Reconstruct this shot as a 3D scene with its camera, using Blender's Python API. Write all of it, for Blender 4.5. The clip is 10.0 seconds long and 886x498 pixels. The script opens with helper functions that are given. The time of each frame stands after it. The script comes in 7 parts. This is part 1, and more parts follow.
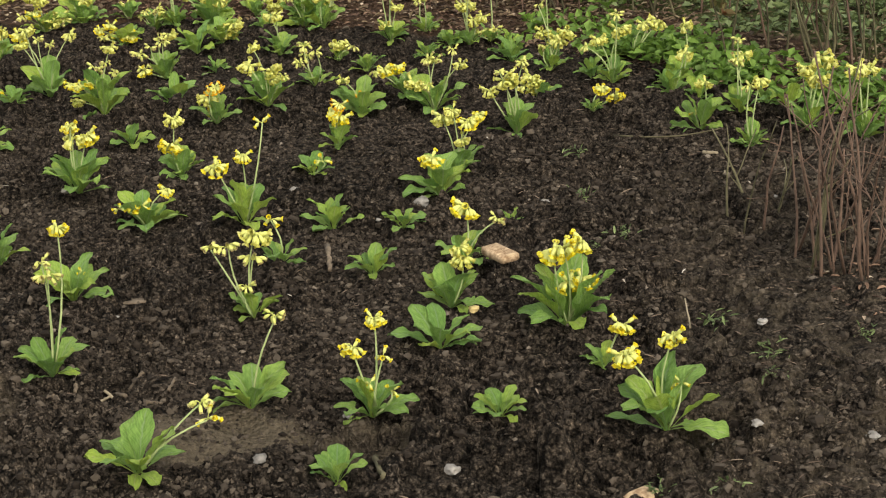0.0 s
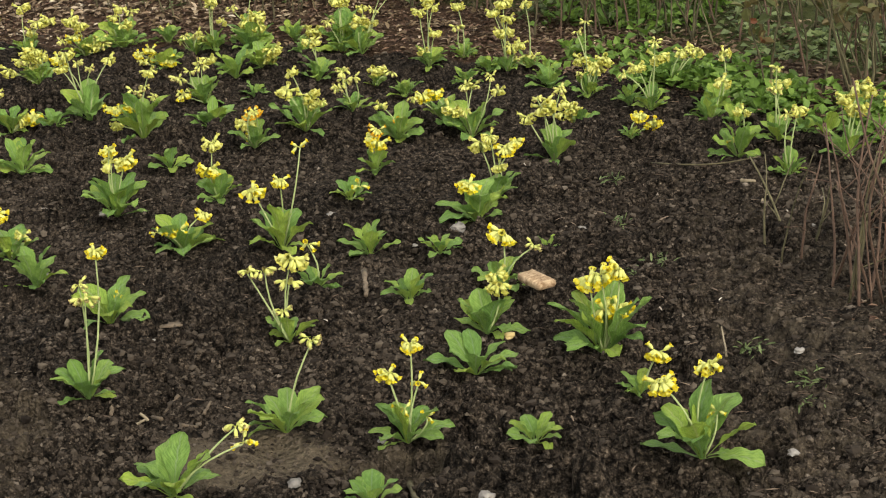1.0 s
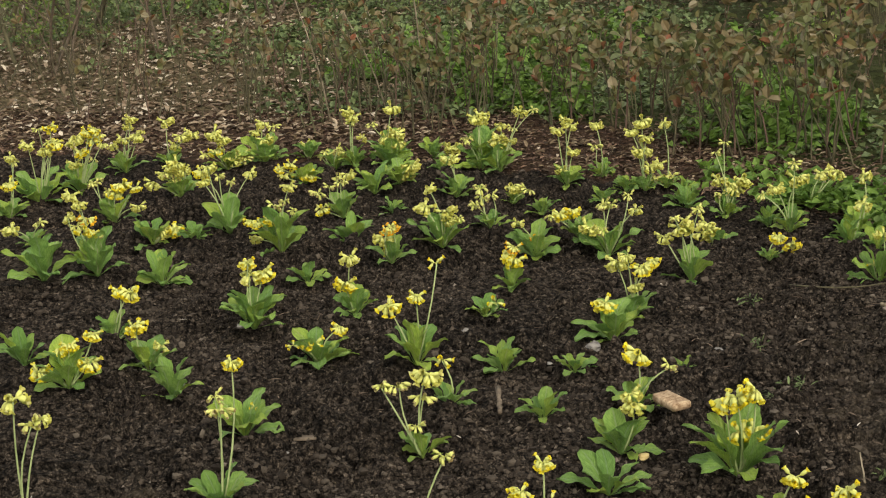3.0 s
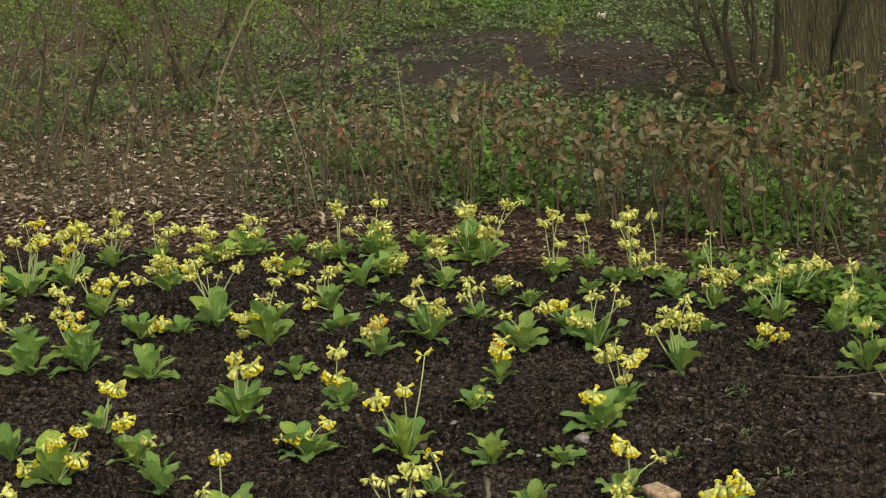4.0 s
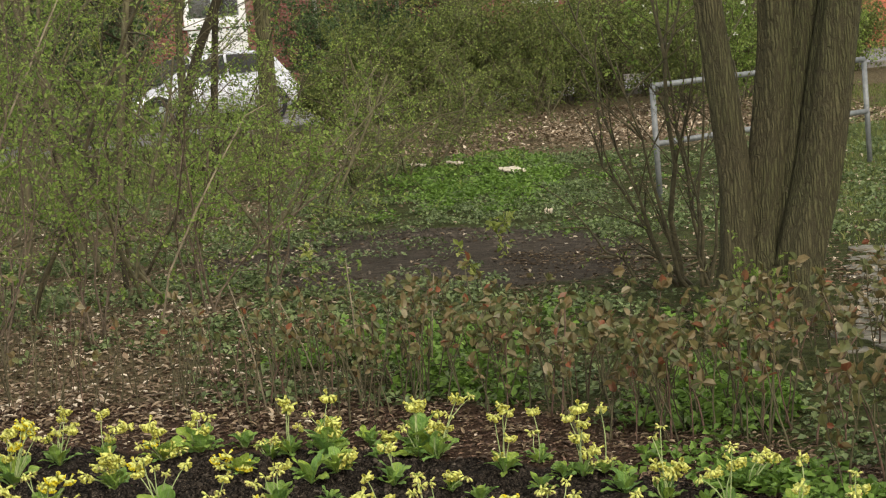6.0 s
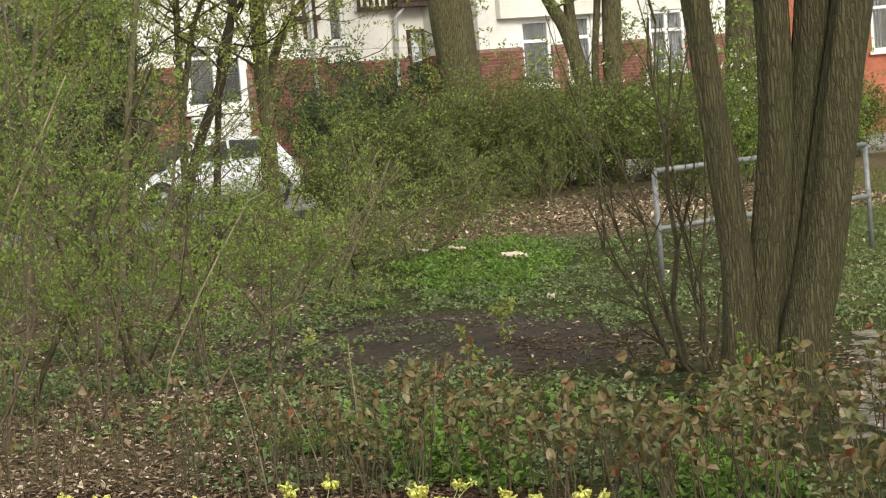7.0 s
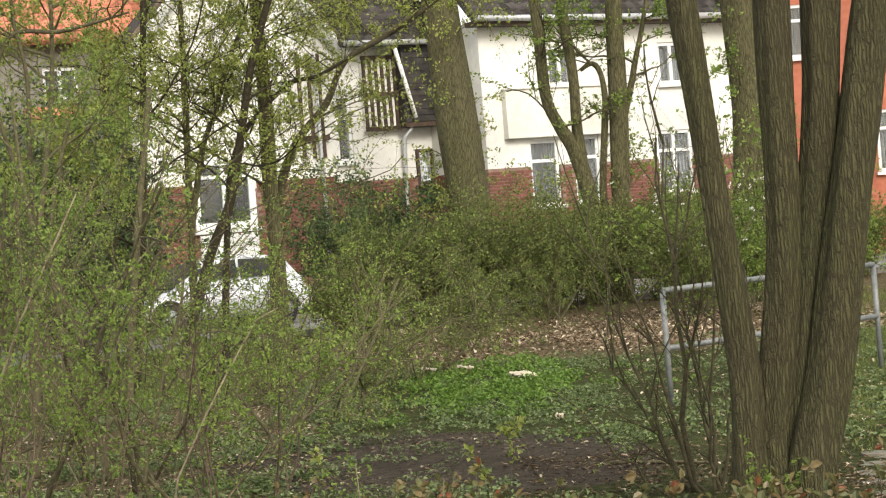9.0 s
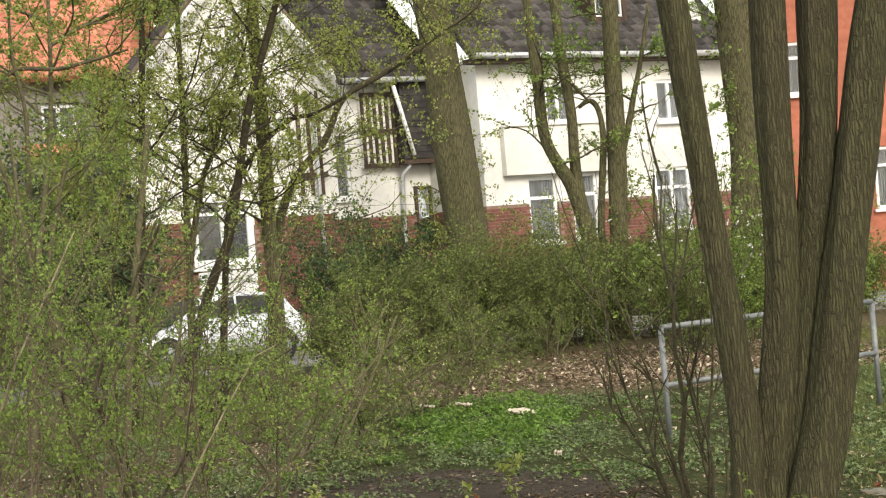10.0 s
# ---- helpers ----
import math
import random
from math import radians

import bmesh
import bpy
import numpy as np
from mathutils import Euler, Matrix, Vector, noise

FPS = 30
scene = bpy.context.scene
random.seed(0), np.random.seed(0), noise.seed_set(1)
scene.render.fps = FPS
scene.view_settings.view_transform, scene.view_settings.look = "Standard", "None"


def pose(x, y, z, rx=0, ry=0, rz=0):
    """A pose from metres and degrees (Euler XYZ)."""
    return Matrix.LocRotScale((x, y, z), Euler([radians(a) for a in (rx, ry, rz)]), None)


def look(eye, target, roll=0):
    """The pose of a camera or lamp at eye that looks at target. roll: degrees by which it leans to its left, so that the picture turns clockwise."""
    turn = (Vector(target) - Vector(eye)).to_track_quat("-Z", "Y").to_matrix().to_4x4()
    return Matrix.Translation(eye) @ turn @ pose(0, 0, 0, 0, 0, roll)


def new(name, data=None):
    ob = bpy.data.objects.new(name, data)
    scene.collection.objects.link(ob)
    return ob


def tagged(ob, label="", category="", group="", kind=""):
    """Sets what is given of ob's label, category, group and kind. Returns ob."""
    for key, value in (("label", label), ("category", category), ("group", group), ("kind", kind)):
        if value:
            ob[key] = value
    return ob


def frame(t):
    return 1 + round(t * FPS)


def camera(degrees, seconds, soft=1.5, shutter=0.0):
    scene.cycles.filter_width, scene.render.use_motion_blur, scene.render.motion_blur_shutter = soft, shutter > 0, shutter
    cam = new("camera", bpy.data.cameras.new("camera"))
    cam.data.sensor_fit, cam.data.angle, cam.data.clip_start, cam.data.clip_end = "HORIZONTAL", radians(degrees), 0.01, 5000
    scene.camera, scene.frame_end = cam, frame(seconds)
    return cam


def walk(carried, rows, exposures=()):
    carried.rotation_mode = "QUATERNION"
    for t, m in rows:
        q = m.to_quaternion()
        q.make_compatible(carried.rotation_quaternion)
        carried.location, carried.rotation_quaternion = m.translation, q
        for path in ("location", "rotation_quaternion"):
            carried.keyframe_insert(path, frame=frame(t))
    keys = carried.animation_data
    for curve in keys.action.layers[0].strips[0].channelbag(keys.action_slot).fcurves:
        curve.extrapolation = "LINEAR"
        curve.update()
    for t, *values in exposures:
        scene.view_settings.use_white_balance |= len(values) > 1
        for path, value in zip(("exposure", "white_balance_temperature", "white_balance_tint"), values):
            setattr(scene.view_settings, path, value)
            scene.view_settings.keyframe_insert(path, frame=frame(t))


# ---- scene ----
cam = camera(24.47, 10.0, soft=1.2)
EYE = 1.6
ROWS = [
    (0.0, -1.895, -18.524, -4.713),
    (0.5, -1.584, -18.452, -4.661),
    (1.0, -0.885, -17.716, -4.551),
    (1.5, 0.469, -16.784, -4.367),
    (2.0, 2.074, -15.735, -4.398),
    (2.5, 2.807, -15.109, -4.382),
    (3.8, 2.419, -12.070, -4.768),
    (4.0, 2.211, -11.587, -4.753),
    (4.5, 1.486, -10.316, -4.832),
    (5.0, 0.740, -9.058, -4.872),
    (5.5, 0.447, -7.606, -4.886),
    (6.8, 0.153, -4.347, -4.777),
    (7.0, 0.180, -3.874, -4.867),
    (7.5, 0.179, -2.704, -4.781),
    (8.0, 0.196, -1.839, -4.812),
    (8.5, 0.155, -1.167, -4.731),
    (9.0, 0.133, -0.529, -4.749),
    (9.5, 0.060, 0.097, -4.767),
    (10.0, -0.000, 0.500, -4.750),
]
EXPOSURES = [(t, stops, 6800, 9) for t, stops in ((0.0, 0.98), (1.0, 0.96), (2.0, 0.85), (2.7, 0.74), (4.0, 0.55), (5.0, 0.52), (5.6, 0.64), (7.0, 0.92), (8.0, 1.0), (9.0, 1.02), (10.0, 1.0))]
walk(cam, [(t, pose(0, 0, EYE, 90 + pitch, 0, yaw) @ pose(0, 0, 0, 0, 0, roll)) for t, yaw, pitch, roll in ROWS], EXPOSURES)

# ---- light ----
world = bpy.data.worlds.new("overcast")
world.use_nodes = True
scene.world = world
_nt = world.node_tree
_sky = _nt.nodes.new("ShaderNodeTexSky")
_sky.sky_type = "NISHITA"
_sky.sun_disc = False
_sky.sun_elevation = radians(34)
_sky.sun_rotation = radians(155)
_sky.dust_density = 4.0
_sky.air_density = 1.4
_bw = _nt.nodes.new("ShaderNodeMixRGB")
_bw.inputs[0].default_value = 0.72
_bw.inputs[2].default_value = (7.0, 7.0, 6.9, 1)
_nt.links.new(_sky.outputs[0], _bw.inputs[1])
_nt.links.new(_bw.outputs[0], _nt.nodes["Background"].inputs[0])
_nt.nodes["Background"].inputs[1].default_value = 0.115
sun = new("sun", bpy.data.lights.new("sun", "SUN"))
sun.data.energy, sun.data.angle, sun.data.color = 1.5, radians(22), (1.0, 0.97, 0.92)
sun.matrix_world = look((9, -14, 15), (0, 6, 0))

# ---- materials ----
def nodes_of(name):
    m = bpy.data.materials.new(name)
    m.use_nodes = True
    nt = m.node_tree
    return m, nt, nt.nodes["Principled BSDF"]


def node(nt, kind, **vals):
    n = nt.nodes.new(kind)
    for k, v in vals.items():
        n.inputs[k].default_value = v
    return n


def ramp(nt, fac, stops):
    r = nt.nodes.new("ShaderNodeValToRGB")
    while len(r.color_ramp.elements) < len(stops):
        r.color_ramp.elements.new(0.5)
    for e, (p, c) in zip(r.color_ramp.elements, stops):
        e.position, e.color = p, (*c, 1)
    nt.links.new(fac, r.inputs[0])
    return r.outputs[0]


def mixed(nt, fac, a, b, how="MIX"):
    m = nt.nodes.new("ShaderNodeMixRGB")
    m.blend_type = how
    for i, v in enumerate((fac, a, b)):
        if isinstance(v, (int, float)):
            m.inputs[i].default_value = v if i == 0 else (v, v, v, 1)
        elif isinstance(v, tuple):
            m.inputs[i].default_value = (*v, 1)
        else:
            nt.links.new(v, m.inputs[i])
    return m.outputs[0]


def maths(nt, op, a, b=0.0, clamp=False):
    m = nt.nodes.new("ShaderNodeMath")
    m.operation, m.use_clamp = op, clamp
    for i, v in enumerate((a, b)):
        if isinstance(v, (int, float)):
            m.inputs[i].default_value = v
        else:
            nt.links.new(v, m.inputs[i])
    return m.outputs[0]


def noise_of(nt, scale, detail=5.0, rough=0.6, coord="Object", stretch=None, distort=0.0):
    tc = nt.nodes.new("ShaderNodeTexCoord")
    out = tc.outputs[coord]
    if stretch:
        mp = nt.nodes.new("ShaderNodeMapping")
        mp.inputs["Scale"].default_value = stretch
        nt.links.new(out, mp.inputs[0])
        out = mp.outputs[0]
    n = node(nt, "ShaderNodeTexNoise", Scale=scale, Detail=detail, Roughness=rough, Distortion=distort)
    nt.links.new(out, n.inputs["Vector"])
    return n.outputs["Fac"]


def bumped(nt, bsdf, height, strength, dist):
    b = node(nt, "ShaderNodeBump", Strength=strength, Distance=dist)
    nt.links.new(height, b.inputs["Height"])
    nt.links.new(b.outputs[0], bsdf.inputs["Normal"])


def surface(name, dark, light, scale, rough=0.8, big=None, bump=0.3, dist=0.01, metal=0.0, stretch=None, spread=(0.3, 0.7), spec=0.3, vary=0.0, island=0.0, coat=0.0):
    """Two-scale mottled surface from a dark to a light colour."""
    m, nt, b = nodes_of(name)
    fine = noise_of(nt, scale, 6, 0.65, stretch=stretch)
    col = ramp(nt, fine, [(spread[0], dark), (spread[1], light)])
    large = noise_of(nt, big or scale / 9, 3, 0.5)
    shade = ramp(nt, large, [(0.3, (0.72, 0.72, 0.72)), (0.7, (1.15, 1.15, 1.15))])
    col = mixed(nt, 1.0, col, shade, "MULTIPLY")
    if vary:
        inf = nt.nodes.new("ShaderNodeObjectInfo")
        v = ramp(nt, inf.outputs["Random"], [(0.0, (1 - vary,) * 3), (1.0, (1 + vary,) * 3)])
        col = mixed(nt, 1.0, col, v, "MULTIPLY")
    if island:
        g = nt.nodes.new("ShaderNodeNewGeometry")
        v = ramp(nt, g.outputs["Random Per Island"], [(0.0, (1 - island,) * 3), (1.0, (1 + island,) * 3)])
        col = mixed(nt, 1.0, col, v, "MULTIPLY")
    nt.links.new(col, b.inputs["Base Color"])
    b.inputs["Roughness"].default_value, b.inputs["Metallic"].default_value = rough, metal
    b.inputs["Specular IOR Level"].default_value = spec
    b.inputs["Coat Weight"].default_value = coat
    if bump:
        bumped(nt, b, fine, bump, dist)
    return m


def foliage(name, stops, rough=0.55, through_light=0.25, spec=0.3):
    """Leaf cards: every leaf takes its own tint from a range of colours."""
    m, nt, b = nodes_of(name)
    g = nt.nodes.new("ShaderNodeNewGeometry")
    col = ramp(nt, g.outputs["Random Per Island"], stops)
    spot = ramp(nt, noise_of(nt, 60, 3), [(0.35, (0.8, 0.8, 0.8)), (0.7, (1.12, 1.12, 1.12))])
    col = mixed(nt, 1.0, col, spot, "MULTIPLY")
    nt.links.new(col, b.inputs["Base Color"])
    b.inputs["Roughness"].default_value, b.inputs["Specular IOR Level"].default_value = rough, spec
    tr = nt.nodes.new("ShaderNodeBsdfTranslucent")
    nt.links.new(col, tr.inputs[0])
    mx = nt.nodes.new("ShaderNodeMixShader")
    mx.inputs[0].default_value = through_light
    nt.links.new(b.outputs[0], mx.inputs[1])
    nt.links.new(tr.outputs[0], mx.inputs[2])
    nt.links.new(mx.outputs[0], nt.nodes["Material Output"].inputs[0])
    return m


def primrose_leaf(name, dark, light):
    """Wrinkled primrose leaf: pale midrib, netted side veins; u runs across, v along the leaf."""
    m, nt, b = nodes_of(name)
    tc = nt.nodes.new("ShaderNodeTexCoord")
    sep = nt.nodes.new("ShaderNodeSeparateXYZ")
    nt.links.new(tc.outputs["UV"], sep.inputs[0])
    side = maths(nt, "ABSOLUTE", maths(nt, "SUBTRACT", sep.outputs[0], 0.5))
    rib = maths(nt, "SUBTRACT", 1.0, maths(nt, "MULTIPLY", side, 16.0), True)
    slant = maths(nt, "SUBTRACT", maths(nt, "MULTIPLY", sep.outputs[1], 13.0), maths(nt, "MULTIPLY", side, 8.0))
    vein = maths(nt, "POWER", maths(nt, "ABSOLUTE", maths(nt, "SINE", maths(nt, "MULTIPLY", slant, 3.1416))), 0.5)
    net = noise_of(nt, 13, 4, 0.65, coord="UV", stretch=(2.4, 4.0, 1))
    mott = noise_of(nt, 5.0, 5, 0.65, coord="UV")
    col = ramp(nt, mott, [(0.3, dark), (0.7, light)])
    col = mixed(nt, maths(nt, "MULTIPLY", maths(nt, "SUBTRACT", 1.0, vein, True), 0.32), col, tuple(min(1, c * 1.5) for c in light))
    col = mixed(nt, maths(nt, "MULTIPLY", rib, 0.7), col, (0.42, 0.52, 0.26))
    inf = nt.nodes.new("ShaderNodeObjectInfo")
    tint = ramp(nt, inf.outputs["Random"], [(0.0, (0.68, 0.78, 0.80)), (0.5, (1, 1, 1)), (1.0, (1.38, 1.16, 0.8))])
    col = mixed(nt, 1.0, col, tint, "MULTIPLY")
    nt.links.new(col, b.inputs["Base Color"])
    b.inputs["Roughness"].default_value, b.inputs["Specular IOR Level"].default_value = 0.5, 0.35
    bumped(nt, b, maths(nt, "ADD", vein, maths(nt, "MULTIPLY", net, 1.9)), 0.85, 0.0045)
    tr = nt.nodes.new("ShaderNodeBsdfTranslucent")
    nt.links.new(col, tr.inputs[0])
    mx = nt.nodes.new("ShaderNodeMixShader")
    mx.inputs[0].default_value = 0.22
    nt.links.new(b.outputs[0], mx.inputs[1])
    nt.links.new(tr.outputs[0], mx.inputs[2])
    nt.links.new(mx.outputs[0], nt.nodes["Material Output"].inputs[0])
    return m


LEAF = primrose_leaf("primrose_leaf", (0.150, 0.300, 0.045), (0.375, 0.560, 0.135))
STALK = surface("pale_stalk", (0.25, 0.33, 0.12), (0.42, 0.47, 0.22), 40, 0.6, bump=0.1, dist=0.002)
CALYX = surface("pale_calyx", (0.46, 0.49, 0.10), (0.66, 0.66, 0.21), 60, 0.6, bump=0.1, dist=0.002)
PETALS = {
    "b": foliage("bright_petals", [(0.0, (0.76, 0.57, 0.010)), (0.45, (0.79, 0.67, 0.025)), (1.0, (0.80, 0.75, 0.15))], 0.6, 0.3),
    "p": foliage("pale_petals", [(0.0, (0.42, 0.42, 0.07)), (0.35, (0.56, 0.53, 0.10)), (0.75, (0.66, 0.62, 0.17)), (1.0, (0.72, 0.68, 0.34))], 0.6, 0.35),
    "o": foliage("orange_petals", [(0.0, (0.78, 0.36, 0.01)), (1.0, (0.85, 0.58, 0.03))], 0.6, 0.3),
    "w": foliage("withered_petals", [(0.0, (0.24, 0.16, 0.06)), (0.45, (0.40, 0.33, 0.13)), (1.0, (0.58, 0.53, 0.26))], 0.8, 0.2),
}


def fissured_bark(name, dark, light, moss, scale=34.0, patch=0.45, length=0.13, width=0.10):
    """Bark with long upright cracks, rough plates between them and patches of green algae."""
    m, nt, b = nodes_of(name)
    tc = nt.nodes.new("ShaderNodeTexCoord")
    warp = node(nt, "ShaderNodeTexNoise", Scale=scale * 0.35, Detail=4.0, Roughness=0.6)
    nt.links.new(tc.outputs["Object"], warp.inputs["Vector"])
    shift = node(nt, "ShaderNodeVectorMath")
    shift.operation = "MULTIPLY_ADD"
    nt.links.new(warp.outputs["Color"], shift.inputs[0])
    shift.inputs[1].default_value = (1.4 / scale, 1.4 / scale, 3.0 / scale)
    nt.links.new(tc.outputs["Object"], shift.inputs[2])
    mp = nt.nodes.new("ShaderNodeMapping")
    mp.inputs["Scale"].default_value = (1, 1, length)
    nt.links.new(shift.outputs[0], mp.inputs[0])
    v = node(nt, "ShaderNodeTexVoronoi", Scale=scale, Randomness=1.0)
    v.feature = "DISTANCE_TO_EDGE"
    nt.links.new(mp.outputs[0], v.inputs["Vector"])
    plate = noise_of(nt, scale * 3.2, 6, 0.75, stretch=(1, 1, 0.45))
    edge = maths(nt, "ADD", v.outputs["Distance"], maths(nt, "MULTIPLY", maths(nt, "SUBTRACT", noise_of(nt, scale * 0.8, 4, 0.7, stretch=(1, 1, 0.3)), 0.5), 0.34))
    cut = ramp(nt, edge, [(0.0, (0, 0, 0)), (width, (0.55, 0.55, 0.55)), (0.34, (1, 1, 1))])
    col = ramp(nt, plate, [(0.25, tuple(c * 0.48 for c in light)), (0.75, tuple(c * 1.22 for c in light))])
    wide = ramp(nt, noise_of(nt, 3.4, 4, 0.6, stretch=(1, 1, 0.4)), [(0.3, (0.74, 0.74, 0.74)), (0.7, (1.18, 1.18, 1.18))])
    col = mixed(nt, 1.0, col, wide, "MULTIPLY")
    big = ramp(nt, noise_of(nt, 1.7, 4, 0.6), [(patch, (0, 0, 0)), (patch + 0.25, (1, 1, 1))])
    col = mixed(nt, maths(nt, "MULTIPLY", big, 0.6), col, moss)
    col = mixed(nt, cut, dark, col)
    nt.links.new(col, b.inputs["Base Color"])
    b.inputs["Roughness"].default_value, b.inputs["Specular IOR Level"].default_value = 0.9, 0.15
    bumped(nt, b, maths(nt, "ADD", cut, maths(nt, "MULTIPLY", plate, 0.6)), 1.0, 0.010)
    return m


BARK = fissured_bark("grey_brown_bark", (0.050, 0.044, 0.025), (0.122, 0.106, 0.060), (0.088, 0.098, 0.038), 66.0, 0.36, 0.10, 0.14)
MOSSBARK = fissured_bark("mossy_bark", (0.050, 0.045, 0.024), (0.152, 0.136, 0.076), (0.118, 0.122, 0.050), 26.0, 0.38, 0.16)
TWIG = surface("brown_twig", (0.036, 0.031, 0.016), (0.120, 0.104, 0.056), 25, 0.85, bump=0.2, dist=0.003)
REDTWIG = surface("reddish_twig", (0.07, 0.042, 0.03), (0.18, 0.115, 0.08), 25, 0.8, bump=0.2, dist=0.003)
DARKTWIG = surface("dark_damp_bark", (0.020, 0.017, 0.011), (0.062, 0.052, 0.032), 25, 0.9, bump=0.3, dist=0.004, spec=0.15)
OLIVETWIG = surface("olive_brown_twig", (0.055, 0.051, 0.026), (0.165, 0.146, 0.078), 25, 0.85, bump=0.2, dist=0.003)
PALETWIG = surface("pale_dry_twig", (0.17, 0.14, 0.09), (0.34, 0.28, 0.19), 25, 0.85, bump=0.2, dist=0.003)
SPRING = foliage("spring_leaves", [(0.0, (0.095, 0.155, 0.027)), (0.5, (0.170, 0.250, 0.048)), (1.0, (0.265, 0.345, 0.085))], 0.6, 0.38)
CANOPY = foliage("canopy_leaves", [(0.0, (0.140, 0.185, 0.034)), (0.5, (0.265, 0.310, 0.070)), (1.0, (0.41, 0.44, 0.135))], 0.6, 0.45)
OLIVE = foliage("olive_leaves", [(0.0, (0.065, 0.090, 0.024)), (0.5, (0.125, 0.160, 0.038)), (1.0, (0.21, 0.24, 0.068))], 0.6, 0.3)
EVERGREEN = foliage("evergreen_leaves", [(0.0, (0.028, 0.052, 0.018)), (0.6, (0.068, 0.112, 0.038)), (1.0, (0.13, 0.18, 0.062))], 0.5, 0.2)
BRONZE = foliage("bronze_leaves", [(0.0, (0.085, 0.105, 0.040)), (0.36, (0.140, 0.140, 0.054)), (0.62, (0.165, 0.118, 0.052)), (0.84, (0.205, 0.160, 0.080)), (0.94, (0.27, 0.235, 0.145)), (0.97, (0.19, 0.085, 0.042)), (1.0, (0.22, 0.072, 0.034))], 0.45, 0.25)
COVER = foliage("ground_cover_leaves", [(0.0, (0.058, 0.084, 0.030)), (0.5, (0.126, 0.170, 0.064)), (1.0, (0.235, 0.295, 0.120))], 0.5, 0.3)
DARKLEAF = foliage("damp_dead_leaves", [(0.0, (0.045, 0.030, 0.018)), (0.55, (0.11, 0.075, 0.043)), (0.9, (0.20, 0.145, 0.085)), (1.0, (0.38, 0.30, 0.20))], 0.8, 0.1)
THICKET = foliage("thicket_leaves", [(0.0, (0.112, 0.172, 0.033)), (0.5, (0.215, 0.285, 0.062)), (1.0, (0.35, 0.41, 0.120))], 0.6, 0.45)
BRIGHTCOVER = foliage("bright_cover_leaves", [(0.0, (0.075, 0.145, 0.022)), (1.0, (0.195, 0.315, 0.058))], 0.5, 0.35)
DEADLEAF = foliage("dead_leaves", [(0.0, (0.085, 0.058, 0.035)), (0.5, (0.215, 0.152, 0.095)), (0.82, (0.36, 0.28, 0.19)), (1.0, (0.66, 0.57, 0.44))], 0.8, 0.1)
CRUMB = foliage("soil_crumbs", [(0.0, (0.014, 0.0110, 0.0085)), (0.5, (0.042, 0.0335, 0.0260)), (0.90, (0.078, 0.063, 0.048)), (0.99, (0.105, 0.086, 0.066)), (1.0, (0.18, 0.150, 0.12))], 0.95, 0.0, 0.06)
MUDCRUMB = foliage("mud_crumbs", [(0.0, (0.034, 0.027, 0.020)), (0.6, (0.085, 0.069, 0.052)), (1.0, (0.15, 0.125, 0.098))], 0.95, 0.0, 0.06)
CHIPS = foliage("bark_chips", [(0.0, (0.038, 0.022, 0.015)), (0.5, (0.118, 0.068, 0.043)), (0.90, (0.215, 0.135, 0.088)), (1.0, (0.46, 0.37, 0.27))], 0.85, 0.0)
BLOSSOM = foliage("white_blossom", [(0.0, (0.66, 0.66, 0.60)), (1.0, (0.84, 0.83, 0.80))], 0.6, 0.3)
BLADE = foliage("grass_blades", [(0.0, (0.08, 0.11, 0.025)), (0.6, (0.15, 0.19, 0.045)), (1.0, (0.26, 0.25, 0.10))], 0.6, 0.3)
STONE = surface("grey_stone", (0.11, 0.10, 0.09), (0.30, 0.28, 0.25), 30, 0.85, bump=0.4, dist=0.004, vary=0.3)
GALV = surface("galvanised_steel", (0.13, 0.14, 0.14), (0.25, 0.26, 0.26), 18, 0.6, metal=0.3, bump=0.05, dist=0.002)
RENDERW = surface("white_render", (0.70, 0.69, 0.64), (0.82, 0.81, 0.77), 6, 0.85, bump=0.15, dist=0.01, big=0.4)
CREAM = surface("cream_render", (0.69, 0.67, 0.60), (0.80, 0.785, 0.72), 6, 0.85, bump=0.15, dist=0.01, big=0.4)
BRICKRED = surface("red_brick", (0.145, 0.056, 0.043), (0.245, 0.096, 0.076), 5, 0.85, bump=0.3, dist=0.01, island=0.2, stretch=(1, 1, 2.5))
ORANGEWALL = surface("orange_brick_wall", (0.35, 0.110, 0.066), (0.47, 0.170, 0.105), 5, 0.85, bump=0.2, dist=0.01)
MORTAR = surface("mortar", (0.20, 0.13, 0.105), (0.29, 0.20, 0.165), 10, 0.9, bump=0.2)
SLATE = surface("dark_roof_tile", (0.030, 0.027, 0.026), (0.088, 0.080, 0.076), 3, 0.9, bump=0.2, island=0.4, spec=0.12)
REDTILE = surface("red_roof_tile", (0.47, 0.160, 0.095), (0.66, 0.265, 0.175), 3, 0.7, bump=0.2, island=0.28)
WHITEPAINT = surface("white_paint", (0.74, 0.74, 0.73), (0.84, 0.84, 0.83), 8, 0.4, bump=0.05)
OLDBARK = surface("weathered_bark", (0.06, 0.045, 0.03), (0.19, 0.145, 0.10), 40, 0.9, bump=0.5, dist=0.004)
DULLWALL = surface("dull_grey_wall", (0.17, 0.155, 0.135), (0.28, 0.26, 0.23), 6, 0.9, bump=0.2)
DARKWOOD = surface("dark_timber", (0.035, 0.022, 0.015), (0.10, 0.065, 0.045), 8, 0.7, bump=0.2, stretch=(1, 1, 0.2))
ZINC = surface("zinc_gutter", (0.40, 0.41, 0.42), (0.58, 0.59, 0.60), 5, 0.5, metal=0.4, bump=0.05)
